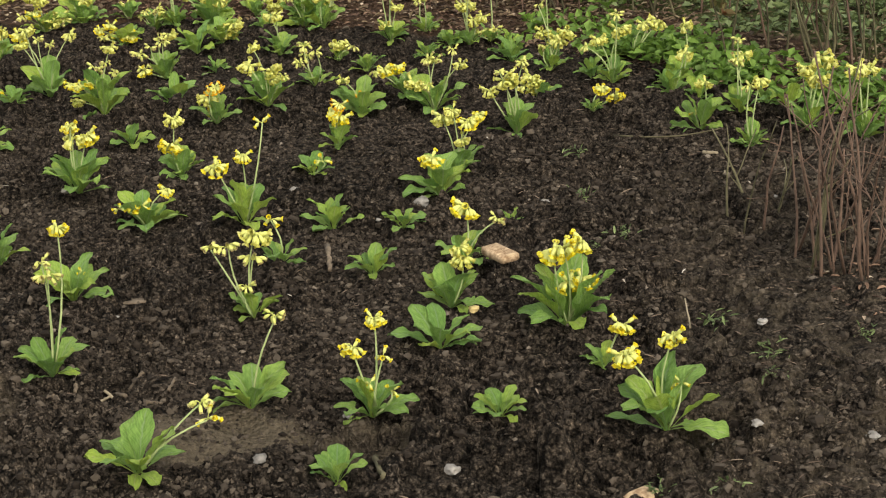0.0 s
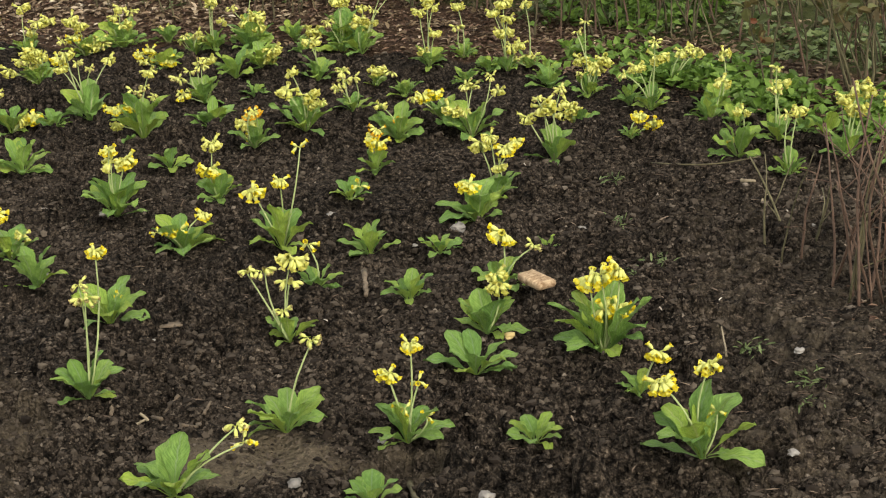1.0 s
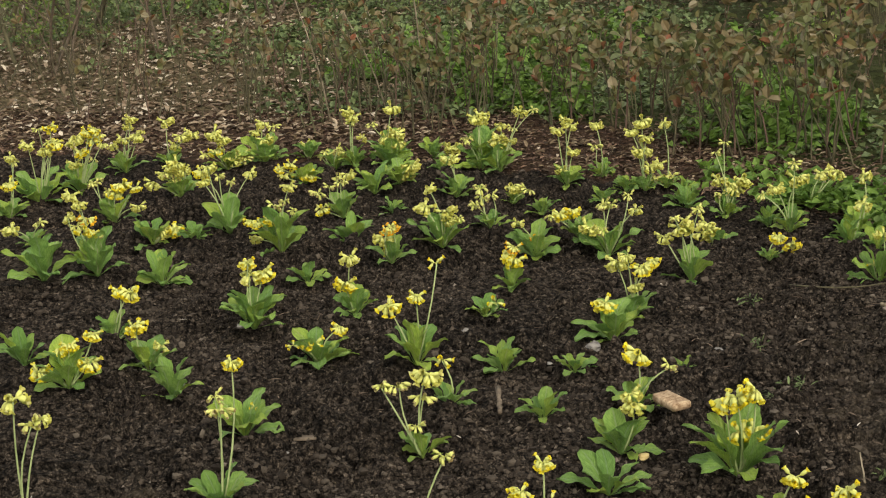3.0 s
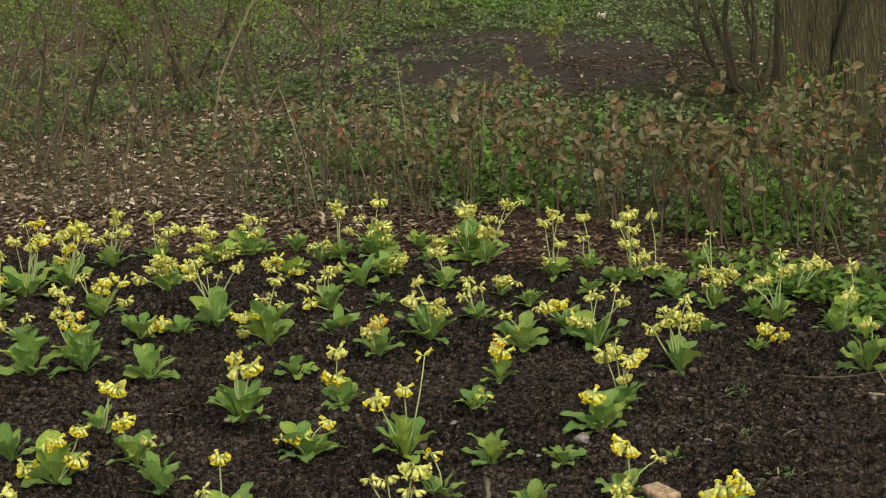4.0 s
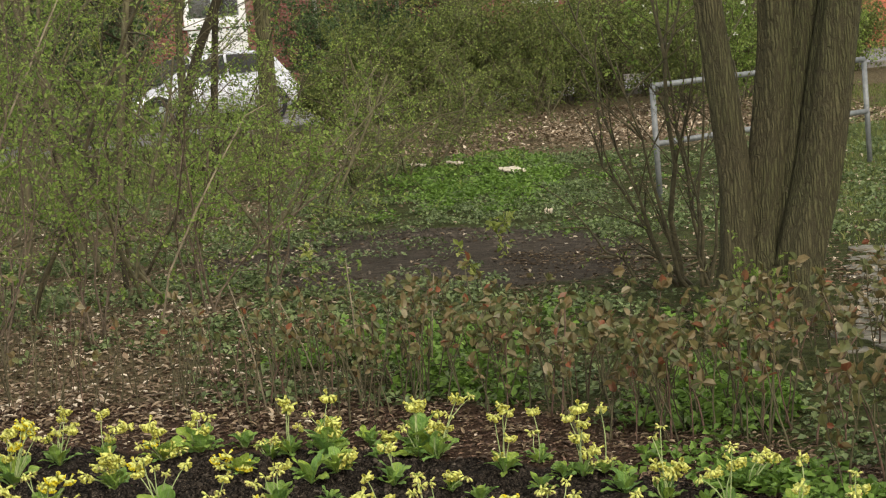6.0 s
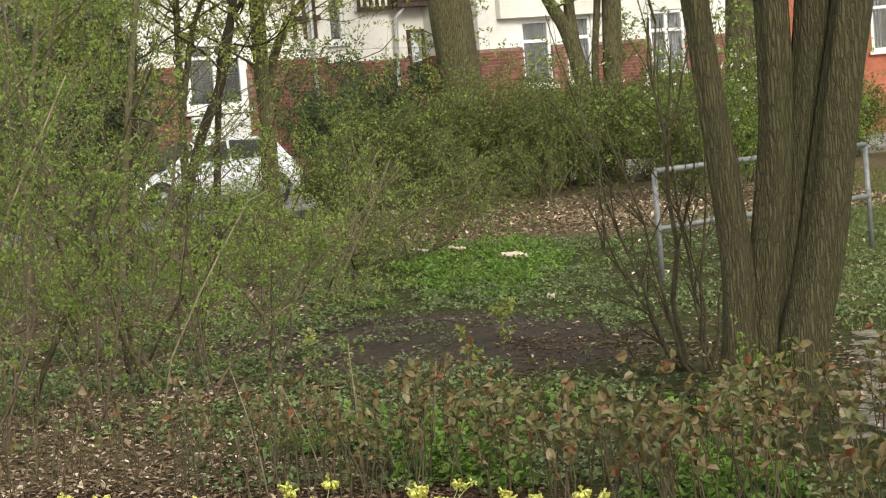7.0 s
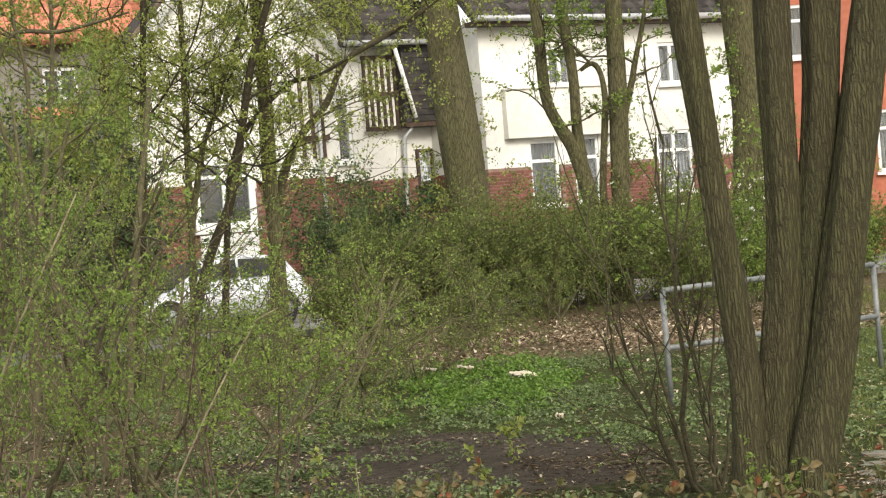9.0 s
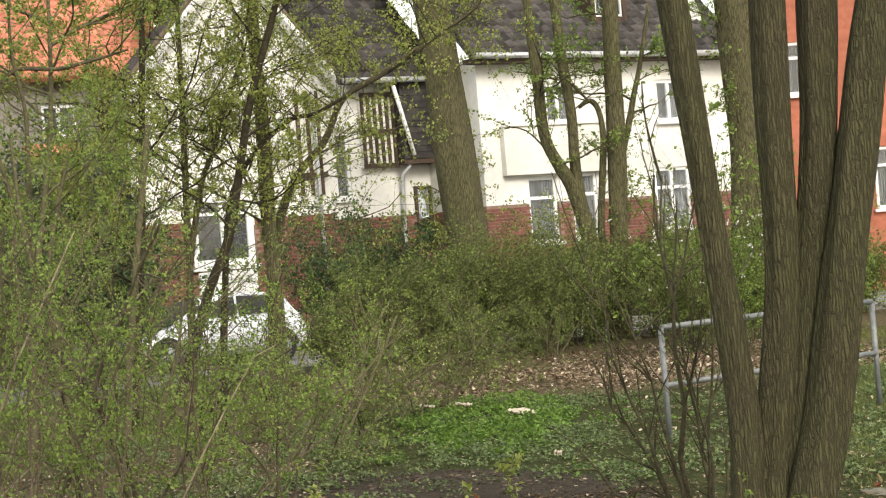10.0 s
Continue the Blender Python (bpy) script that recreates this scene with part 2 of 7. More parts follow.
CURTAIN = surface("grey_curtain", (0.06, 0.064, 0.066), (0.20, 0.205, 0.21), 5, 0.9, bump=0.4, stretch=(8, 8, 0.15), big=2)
CARPAINT = surface("silver_white_paint", (0.66, 0.68, 0.71), (0.74, 0.76, 0.79), 4, 0.25, metal=0.25, bump=0.0, coat=0.8, spec=0.5)
RUBBER = surface("black_rubber", (0.012, 0.012, 0.012), (0.035, 0.035, 0.035), 20, 0.8, bump=0.1)
PLASTIC = surface("black_plastic", (0.015, 0.015, 0.016), (0.03, 0.03, 0.032), 10, 0.5, bump=0.0)
ALLOY = surface("alloy_metal", (0.35, 0.36, 0.38), (0.5, 0.51, 0.53), 8, 0.3, metal=0.9, bump=0.0)
PAVER = surface("pale_paving_stone", (0.080, 0.075, 0.056), (0.235, 0.215, 0.165), 16, 0.85, bump=0.3, dist=0.006, vary=0.18)
BISCUIT = surface("tan_crumbly_block", (0.15, 0.075, 0.032), (0.64, 0.48, 0.30), 75, 0.9, bump=0.6, dist=0.004)
CARDBOARD = surface("pale_scrap", (0.40, 0.34, 0.24), (0.62, 0.56, 0.44), 15, 0.8, bump=0.2)


def clear_glass(name):
    m, nt, b = nodes_of(name)
    b.inputs["Base Color"].default_value = (0.75, 0.78, 0.78, 1)
    b.inputs["Roughness"].default_value = 0.03
    b.inputs["Transmission Weight"].default_value = 0.95
    b.inputs["IOR"].default_value = 1.45
    return m


GLASS = clear_glass("window_glass")


# ---- builders ----
class Build:
    """Collects vertices and faces for one mesh; faces carry a material slot."""

    def __init__(self):
        self.v, self.f, self.m = [], [], []

    def add(self, verts, faces, slot=0):
        n = len(self.v)
        self.v.extend(tuple(p) for p in verts)
        self.f.extend(tuple(i + n for i in q) for q in faces)
        self.m.extend([slot] * len(faces))
        return self

    def box(self, x0, x1, y0, y1, z0, z1, slot=0, bevel=0.0):
        b = bevel
        if not b:
            v = [(x, y, z) for z in (z0, z1) for y in (y0, y1) for x in (x0, x1)]
            f = [(0, 2, 3, 1), (4, 5, 7, 6), (0, 1, 5, 4), (2, 6, 7, 3), (0, 4, 6, 2), (1, 3, 7, 5)]
            return self.add(v, f, slot)
        bm = bmesh.new()
        bmesh.ops.create_cube(bm, size=1, matrix=Matrix.LocRotScale(((x0 + x1) / 2, (y0 + y1) / 2, (z0 + z1) / 2), None, (abs(x1 - x0), abs(y1 - y0), abs(z1 - z0))))
        bmesh.ops.bevel(bm, geom=bm.edges[:], offset=b, segments=2, affect="EDGES", profile=0.6)
        bm.verts.index_update()
        self.add([v.co[:] for v in bm.verts], [[v.index for v in f.verts] for f in bm.faces], slot)
        bm.free()
        return self

    def tube(self, pts, radii, n=6, slot=0, cap=True, wob=None):
        pts = [Vector(p) for p in pts]
        rings = []
        ref = Vector((0.31, 0.95, 0.05)).normalized()
        for i, p in enumerate(pts):
            d = (pts[min(i + 1, len(pts) - 1)] - pts[max(i - 1, 0)])
            d = d.normalized() if d.length > 1e-9 else Vector((0, 0, 1))
            if abs(d.dot(ref)) > 0.9:
                a = d.cross(Vector((1, 0, 0))).normalized()
            else:
                a = d.cross(ref).normalized()
            c = d.cross(a)
            ring = []
            for k in range(n):
                th = 2 * math.pi * k / n
                r = radii[i] * (wob(i, th) if wob else 1.0)
                ring.append(p + a * (r * math.cos(th)) + c * (r * math.sin(th)))
            rings.append(ring)
        v = [q for r in rings for q in r]
        f = [(i * n + k, i * n + (k + 1) % n, (i + 1) * n + (k + 1) % n, (i + 1) * n + k) for i in range(len(pts) - 1) for k in range(n)]
        if cap:
            f += [tuple(range(n - 1, -1, -1)), tuple((len(pts) - 1) * n + k for k in range(n))]
        return self.add(v, f, slot)

    def mesh(self, name, mats, smooth=True):
        me = bpy.data.meshes.new(name)
        me.from_pydata(self.v, [], self.f)
        for m in mats if isinstance(mats, (list, tuple)) else [mats]:
            me.materials.append(m)
        if len(me.polygons):
            me.polygons.foreach_set("material_index", self.m)
            me.polygons.foreach_set("use_smooth", [smooth] * len(me.polygons))
        me.update()
        return me


def thing(name, m, label, category, group="", kind=""):
    ob = new(name)
    ob.empty_display_size = 0.1
    ob.matrix_basis = m
    return tagged(ob, label, category, group, kind)


def part(name, data, parent, label="", m=None):
    """One mesh object under a thing or part. data: a mesh, or (Build, materials[, smooth])."""
    if isinstance(data, tuple):
        data = data[0].mesh(name, *data[1:])
    ob = new(name, data)
    ob.parent = parent
    if m is not None:
        ob.matrix_basis = m
    return tagged(ob, label)


def solo(name, data, label, category, group="", kind="", m=None):
    if isinstance(data, tuple):
        data = data[0].mesh(name, *data[1:])
    ob = new(name, data)
    if m is not None:
        ob.matrix_basis = m
    return tagged(ob, label, category, group, kind)


def cards(rng, at, size, lay=None, fold=0.25, narrow=0.55, slot=0, aim=None, simple=False):
    """Verts and faces of many small folded leaves at the places given (n x 3). lay: 0 upright scatter to 1 flat on the ground."""
    n = len(at)
    size = np.broadcast_to(size, (n,)) * rng.uniform(0.65, 1.25, n)
    d = rng.normal(size=(n, 3))
    if lay is not None:
        d[:, 2] *= 1 - lay
    if aim is not None:
        d = d * 0.6 + aim
    d /= np.linalg.norm(d, axis=1)[:, None] + 1e-9
    s = rng.normal(size=(n, 3))
    if lay is not None:
        s = np.cross(np.array([0, 0, 1.0]) + s * 0.45 * (1.15 - lay), d)
    else:
        s = np.cross(s, d)
    s /= np.linalg.norm(s, axis=1)[:, None] + 1e-9
    up = np.cross(d, s)
    up *= np.sign(up[:, 2:3] + 1e-9)
    L, W = size[:, None], (size * narrow)[:, None]
    p0 = at
    if simple:
        v = np.stack([at, at + d * L * 0.5 + s * W * 0.5 + up * W * fold, at + d * L, at + d * L * 0.5 - s * W * 0.5 + up * W * fold], 1).reshape(-1, 3)
        i = np.arange(n)[:, None] * 4
        return v, np.concatenate([i + [0, 1, 2], i + [0, 2, 3]], 1).reshape(-1, 3)
    p1 = at + d * L * 0.3 + s * W * 0.42 + up * W * fold
    p1b = at + d * L * 0.7 + s * W * 0.38 + up * W * fold
    p2 = at + d * L + up * W * -0.1
    p3b = at + d * L * 0.7 - s * W * 0.38 + up * W * fold
    p3 = at + d * L * 0.3 - s * W * 0.42 + up * W * fold
    v = np.stack([p0, p1, p1b, p2, p3b, p3], 1).reshape(-1, 3)
    i = np.arange(n)[:, None] * 6
    f = np.concatenate([i + [0, 1, 2, 3], i + [0, 3, 4, 5]], 1).reshape(-1, 4)
    return v, f


def card_mesh(name, rng, at, size, mat, **kw):
    v, f = cards(rng, np.asarray(at, float), size, **kw)
    return grid_mesh(name, v, f, mat)


def grid_mesh(name, v, f, mat, smooth=False):
    """A mesh from numpy arrays of verts and equal-sided faces."""
    me = bpy.data.meshes.new(name)
    k = f.shape[1]
    me.vertices.add(len(v))
    me.vertices.foreach_set("co", np.ascontiguousarray(v, np.float32).ravel())
    me.loops.add(f.size)
    me.loops.foreach_set("vertex_index", f.ravel().astype(np.int32))
    me.polygons.add(len(f))
    me.polygons.foreach_set("loop_start", np.arange(0, f.size, k, dtype=np.int32))
    me.polygons.foreach_set("use_smooth", np.full(len(f), smooth))
    me.update(calc_edges=True)
    for m in mat if isinstance(mat, (list, tuple)) else [mat]:
        me.materials.append(m)
    return me


LATTICE = np.random.RandomState(7).rand(256, 256)


def vnoise(x, y):
    """Smooth value noise, 0 to 1, on arrays."""
    xi, yi = np.floor(x).astype(int), np.floor(y).astype(int)
    fx, fy = x - xi, y - yi
    fx, fy = fx * fx * (3 - 2 * fx), fy * fy * (3 - 2 * fy)
    a, b = LATTICE[xi % 256, yi % 256], LATTICE[(xi + 1) % 256, yi % 256]
    c, d = LATTICE[xi % 256, (yi + 1) % 256], LATTICE[(xi + 1) % 256, (yi + 1) % 256]
    return (a * (1 - fx) + b * fx) * (1 - fy) + (c * (1 - fx) + d * fx) * fy


def cells(x, y):
    """Rounded lumps with cracks between them, 0 to 1; each lump has its own height."""
    xi, yi = np.floor(x).astype(int), np.floor(y).astype(int)
    best, high = np.full(x.shape, 9.0), np.zeros(x.shape)
    for i in (-1, 0, 1):
        for j in (-1, 0, 1):
            a, b = xi + i, yi + j
            d = (a + LATTICE[a % 256, b % 256] - x) ** 2 + (b + LATTICE[(b + 91) % 256, a % 256] - y) ** 2
            near = d < best
            best = np.where(near, d, best)
            high = np.where(near, LATTICE[(a * 7 + 13) % 256, (b * 5 + 41) % 256], high)
    return np.sqrt(np.clip(1 - best * 1.35, 0, 1)) * (0.25 + 0.95 * high * high)


def step(a, b, x):
    t = np.clip((x - a) / (b - a), 0, 1)
    return t * t * (3 - 2 * t)


def bed_back(x):
    """The far rim of the flower bed."""
    return 7.80 - 0.62 * (x + 0.55) - 0.28 * np.maximum(x + 0.3, 0) ** 2 * 1.3 + 0.275 * np.minimum(x + 0.55, 0)


def soil_mask(x, y):
    w = (vnoise(x * 3.1 + 9, y * 3.1) - 0.5) * 0.35
    m = step(0.12, -0.12, y - bed_back(np.asarray(x, float)) + w)
    right = step(1.75, 1.35, x + w + 0.0 * y)
    return m * right


def ground_z(x, y):
    x, y = np.asarray(x, float), np.asarray(y, float)
    near = step(13.0, 8.0, y)
    soil = soil_mask(x, y) * step(11, 9, y)
    h = (vnoise(x * 1.3, y * 1.3 + 4) - 0.5) * 0.03 * near
    rough = (vnoise(x * 6, y * 6) - 0.5) * 0.030 + (vnoise(x * 13 + 3, y * 13) - 0.5) * 0.026
    wx, wy = x + 0.02 * vnoise(x * 20, y * 20), y + 0.02 * vnoise(x * 20 + 7, y * 20)
    clod = (np.abs(2 * vnoise(wx * 17 + 5, wy * 17 + 9) - 1) - 0.38) * 0.036 + cells(wx * 11 + 7, wy * 11) * 0.030 + cells(wx * 25, wy * 25) * 0.020 + cells(wx * 55 + 3, wy * 55 + 8) * 0.008 - 0.022
    clod = clod * (0.35 + 1.3 * vnoise(x * 3.3 + 1, y * 3.3)) + (vnoise(wx * 90 + 8, wy * 90) - 0.5) * 0.004
    smooth = 1 - 0.75 * step(0.26, 0.10, np.hypot((x + 0.38) * 0.9, (y - 3.73) * 1.3))
    h = h + soil * (rough + clod * smooth) + (1 - soil) * near * rough * 0.5
    h = h - 0.10 * step(0.065, 0.02, np.hypot(x + 0.579, (y - 4.08) * 0.7))
    h = h + (vnoise(x * 0.35 + 2, y * 0.35) - 0.5) * 0.10 * step(9.5, 12, y) * step(33, 28, y)
    return h


def gz(x, y):
    return float(ground_z(np.array([x]), np.array([y]))[0])


def rest_z(x, y, rad=0.02):
    """Height at which a thing of the radius given rests on the clods."""
    a = np.arange(12) * 0.5236
    z = ground_z(np.r_[x, x + rad * np.cos(a), x + 0.5 * rad * np.cos(a)], np.r_[y, y + rad * np.sin(a), y + 0.5 * rad * np.sin(a)])
    return float(np.percentile(z, 80))


# ---- ground ----
def ground_material():
    m, nt, b = nodes_of("ground_surface")
    tc = nt.nodes.new("ShaderNodeTexCoord")

    def zone(name):
        a = nt.nodes.new("ShaderNodeAttribute")
        a.attribute_name = name
        return a.outputs["Fac"]

    def blotch(name, scale):
        n = noise_of(nt, scale, 5, 0.6)
        return maths(nt, "MULTIPLY", maths(nt, "SUBTRACT", maths(nt, "ADD", zone(name), maths(nt, "MULTIPLY", maths(nt, "SUBTRACT", n, 0.5), 0.9)), 0.32), 3.0, True)

    fine = noise_of(nt, 90, 8, 0.7)
    mid = noise_of(nt, 14, 6, 0.65)
    wide = noise_of(nt, 1.6, 4, 0.6)
    grit = noise_of(nt, 230, 5, 0.7)
    # Random soil mottling, its contrast raised to stand for shade between grains.
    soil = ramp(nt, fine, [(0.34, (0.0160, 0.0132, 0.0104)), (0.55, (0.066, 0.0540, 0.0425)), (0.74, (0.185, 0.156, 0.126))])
    soil = mixed(nt, 1.0, soil, ramp(nt, grit, [(0.36, (0.6, 0.6, 0.6)), (0.62, (1.25, 1.25, 1.25))]), "MULTIPLY")
    soil = mixed(nt, 1.0, soil, ramp(nt, wide, [(0.3, (0.75, 0.75, 0.75)), (0.72, (1.35, 1.3, 1.25))]), "MULTIPLY")
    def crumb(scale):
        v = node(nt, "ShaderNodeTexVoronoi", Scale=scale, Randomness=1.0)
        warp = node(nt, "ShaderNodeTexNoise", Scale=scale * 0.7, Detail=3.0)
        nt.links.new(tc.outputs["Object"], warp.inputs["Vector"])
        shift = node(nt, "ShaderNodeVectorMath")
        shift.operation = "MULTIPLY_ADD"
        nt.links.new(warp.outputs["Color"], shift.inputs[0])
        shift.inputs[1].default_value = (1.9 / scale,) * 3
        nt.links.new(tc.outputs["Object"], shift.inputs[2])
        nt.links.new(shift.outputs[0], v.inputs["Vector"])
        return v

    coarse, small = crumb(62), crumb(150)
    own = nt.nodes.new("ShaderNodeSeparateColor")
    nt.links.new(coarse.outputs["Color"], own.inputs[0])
    # Shade in the gaps between crumbs, painted as dark cell edges.
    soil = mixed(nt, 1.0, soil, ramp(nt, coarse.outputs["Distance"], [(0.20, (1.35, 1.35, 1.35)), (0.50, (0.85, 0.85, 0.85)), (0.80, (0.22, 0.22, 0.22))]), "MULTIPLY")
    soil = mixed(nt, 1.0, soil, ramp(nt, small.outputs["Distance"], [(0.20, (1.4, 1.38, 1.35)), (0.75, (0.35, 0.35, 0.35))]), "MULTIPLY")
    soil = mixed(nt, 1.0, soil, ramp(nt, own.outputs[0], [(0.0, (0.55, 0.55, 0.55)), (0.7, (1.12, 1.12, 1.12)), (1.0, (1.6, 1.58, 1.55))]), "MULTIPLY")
    sand = ramp(nt, fine, [(0.3, (0.068, 0.054, 0.037)), (0.7, (0.16, 0.130, 0.092))])
    litter = ramp(nt, mid, [(0.30, (0.045, 0.037, 0.021)), (0.55, (0.15, 0.118, 0.066)), (0.75, (0.31, 0.25, 0.15))])
    mulch = ramp(nt, mid, [(0.32, (0.020, 0.013, 0.009)), (0.6, (0.085, 0.052, 0.033)), (0.8, (0.17, 0.11, 0.07))])
    mud = ramp(nt, mid, [(0.3, (0.038, 0.031, 0.023)), (0.7, (0.104, 0.085, 0.065))])
    green = ramp(nt, mid, [(0.3, (0.028, 0.032, 0.012)), (0.55, (0.062, 0.072, 0.025)), (0.8, (0.13, 0.10, 0.056))])
    grass = ramp(nt, mid, [(0.3, (0.045, 0.058, 0.019)), (0.7, (0.115, 0.135, 0.045))])
    road = ramp(nt, fine, [(0.3, (0.22, 0.215, 0.22)), (0.7, (0.34, 0.335, 0.34))])
    col = mixed(nt, blotch("green", 5.0), litter, green)
    col = mixed(nt, blotch("grass", 3.0), col, grass)
    col = mixed(nt, blotch("mud", 3.0), col, mud)
    col = mixed(nt, blotch("mulch", 6.0), col, mulch)
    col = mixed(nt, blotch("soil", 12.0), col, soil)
    col = mixed(nt, blotch("sand", 18.0), col, sand)
    col = mixed(nt, zone("road"), col, road)
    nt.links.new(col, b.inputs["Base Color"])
    b.inputs["Roughness"].default_value, b.inputs["Specular IOR Level"].default_value = 0.95, 0.06
    relief = maths(nt, "ADD", maths(nt, "ADD", fine, maths(nt, "MULTIPLY", grit, 0.5)), maths(nt, "MULTIPLY", mid, 1.5))
    relief = maths(nt, "SUBTRACT", relief, maths(nt, "ADD", maths(nt, "MULTIPLY", coarse.outputs["Distance"], 2.2), small.outputs["Distance"]))
    bumped(nt, b, relief, 1.0, 0.008)
    return m


def ground():
    def lines(lo, hi, s):
        return np.arange(lo, hi - s * 0.5, s)

    def tail(a, b, first, grow=1.25):
        out, s = [], first
        while a < b:
            a, s = a + s, s * grow
            out.append(a)
        return np.array(out)

    xs = np.concatenate([-tail(3.5, 900, 0.2)[::-1], lines(-3.5, -1.25, 0.06), lines(-1.2, 1.3, 0.0068), lines(1.35, 3.5, 0.06), tail(3.5, 900, 0.2)])
    ys = np.concatenate([-tail(0, 200, 0.5)[::-1], lines(0, 2.9, 0.2), 2.9 * np.exp(lines(0, math.log(9.0 / 2.9), 0.0019)), lines(9.0, 18, 0.10), lines(18, 48, 0.35), tail(48, 3000, 0.6)])
    X, Y = np.meshgrid(xs, ys)
    X = X * np.clip(Y / 5, 0.55, 1.9)
    X, Y = X.ravel(), Y.ravel()
    v = np.stack([X, Y, ground_z(X, Y)], 1)
    nx, ny = len(xs), len(ys)
    i = (np.arange(ny - 1)[:, None] * nx + np.arange(nx - 1)).ravel()[:, None]
    me = grid_mesh("ground", v, i + [0, 1, nx + 1, nx], ground_material(), False)

    def attr(name, val):
        me.attributes.new(name, "FLOAT", "POINT").data.foreach_set("value", np.clip(val, 0, 1).astype(np.float32))

    back = Y - bed_back(X)
    attr("soil", soil_mask(X, Y))
    attr("sand", 1.0 * step(0.25, 0.06, np.hypot((X + 0.38) * 0.9, (Y - 3.73) * 1.4)) + 0.45 * step(0.22, 0.05, np.hypot((X + 0.068) * 0.8, (Y - 3.654) * 1.6)) + 0.36 * step(0.30, 0.75, X * 4.5 / np.maximum(Y, 1)) * step(6.5, 5.0, Y) + 0.45 * step(0.4, 0.1, np.hypot(X + 0.95, (Y - 3.9) * 0.8)))
    attr("mulch", np.maximum(step(1.35, 0.8, back) * step(-0.3, 0.0, back) * step(2.6, 2.2, X), 0.9 * step(0.55, 0.25, np.hypot((X - 1.35) * 0.9, (Y - 4.3) * 0.6))))
    attr("mud", step(1.15, 0.75, np.hypot((X + 0.35) / 1.7, (Y - 14.0 + 0.65 * X) / 2.2)))
    attr("green", step(-1.9, -0.7, X) * step(0.4, 1.0, back) * step(24.5, 22.5, Y) * step(3.4, 2.6, X - (Y - 12) * 0.08))
    attr("grass", np.maximum(step(2.0, 3.0, X - (Y - 17) * 0.30) * step(13, 15, Y) * step(34, 32, Y), step(-2.5, -4, X) * step(20, 23, Y)))
    away = -(X - 1.15) * math.sin(radians(32)) + (Y - 50) * math.cos(radians(32))
    attr("road", step(-11.1, -11.0, away) * step(-2.4, -2.5, away))
    return solo("ground", me, "dark soil bed running into leaf litter, mud, rough grass and road", "ground", kind="structure")


ground()


# ---- crumbs, chips and litter ----
def lumps(rng, at, size, flat=0.75):
    """Small angular lumps (20 faces each) at the places given."""
    bm = bmesh.new()
    bmesh.ops.create_icosphere(bm, subdivisions=1, radius=1)
    bm.verts.index_update()
    base = np.array([v.co[:] for v in bm.verts])
    tri = np.array([[v.index for v in f.verts] for f in bm.faces])
    bm.free()
    n = len(at)
    v = base[None] * rng.uniform(0.5, 1.35, (n, len(base), 1)) * (size[:, None, None] * rng.uniform(0.7, 1.3, (n, 1, 3)) * [1, 1, flat])
    a = rng.uniform(0, 6.283, n)
    c, s = np.cos(a)[:, None], np.sin(a)[:, None]
    v = np.stack([v[:, :, 0] * c - v[:, :, 1] * s, v[:, :, 0] * s + v[:, :, 1] * c, v[:, :, 2]], 2) + at[:, None]
    return v.reshape(-1, 3), (tri[None] + (np.arange(n) * len(base))[:, None, None]).reshape(-1, 3)


def strewn(rng, n, x0, x1, y0, y1, keep, lift=0.0):
    x, y = rng.uniform(x0, x1, n), rng.uniform(y0, y1, n)
    ok = rng.rand(n) < keep(x, y)
    x, y = x[ok], y[ok]
    return np.stack([x, y, ground_z(x, y) + lift], 1)


def crumbs():
    r = np.random.RandomState(21)
    where = lambda x, y: soil_mask(x, y) * np.clip((4.4 / y) ** 1.5, 0, 1) * (0.2 + 0.8 * step(0.35, 0.6, vnoise(x * 2.3, y * 2.3))) * (1 - 0.7 * step(0.24, 0.1, np.hypot((x + 0.38) * 0.9, (y - 3.73) * 1.3)))
    at = strewn(r, 62000, -2.2, 1.75, 2.95, 8.0, where)
    size = 0.0026 + 0.0095 * r.rand(len(at)) ** 3.5
    at[:, 2] += size * 0.2
    v, f = lumps(r, at, size)
    solo("soil_clods", grid_mesh("soil_clods", v, f, CRUMB), "loose dark clods of tilled soil", "soil", kind="stuff")
    at = strewn(r, 84000, -1.4, 1.5, 2.95, 6.4, where)
    k = len(at)
    size = 0.0022 + 0.0055 * r.rand(k, 1, 1) ** 2
    base = np.array([(1, 0, 0), (0, 1, 0), (-1, 0, 0), (0, -1, 0), (0, 0, 1)], float)[None] * r.uniform(0.5, 1.4, (k, 5, 1))
    a = r.uniform(0, 6.283, k)[:, None]
    v = np.stack([base[:, :, 0] * np.cos(a) - base[:, :, 1] * np.sin(a), base[:, :, 0] * np.sin(a) + base[:, :, 1] * np.cos(a), base[:, :, 2]], 2) * size + at[:, None]
    tri = np.array([(0, 1, 4), (1, 2, 4), (2, 3, 4), (3, 0, 4)])
    solo("soil_crumbs", grid_mesh("soil_crumbs", v.reshape(-1, 3), (tri[None] + (np.arange(k) * 5)[:, None, None]).reshape(-1, 3), CRUMB), "fine dark crumbs of tilled soil", "soil", kind="stuff")


crumbs()


def litter(name, label, cat, mat, n, box, keep, size, lay=0.9, narrow=0.6, lift=0.006, seed=0, fold=0.25):
    r = np.random.RandomState(600 + seed)
    at = strewn(r, n, *box, keep, lift)
    solo(name, card_mesh(name, r, at, size, mat, lay=lay, narrow=narrow, fold=fold, simple=len(at) > 6000), label, cat, kind="stuff")


def back_of(x, y):
    return y - bed_back(x)


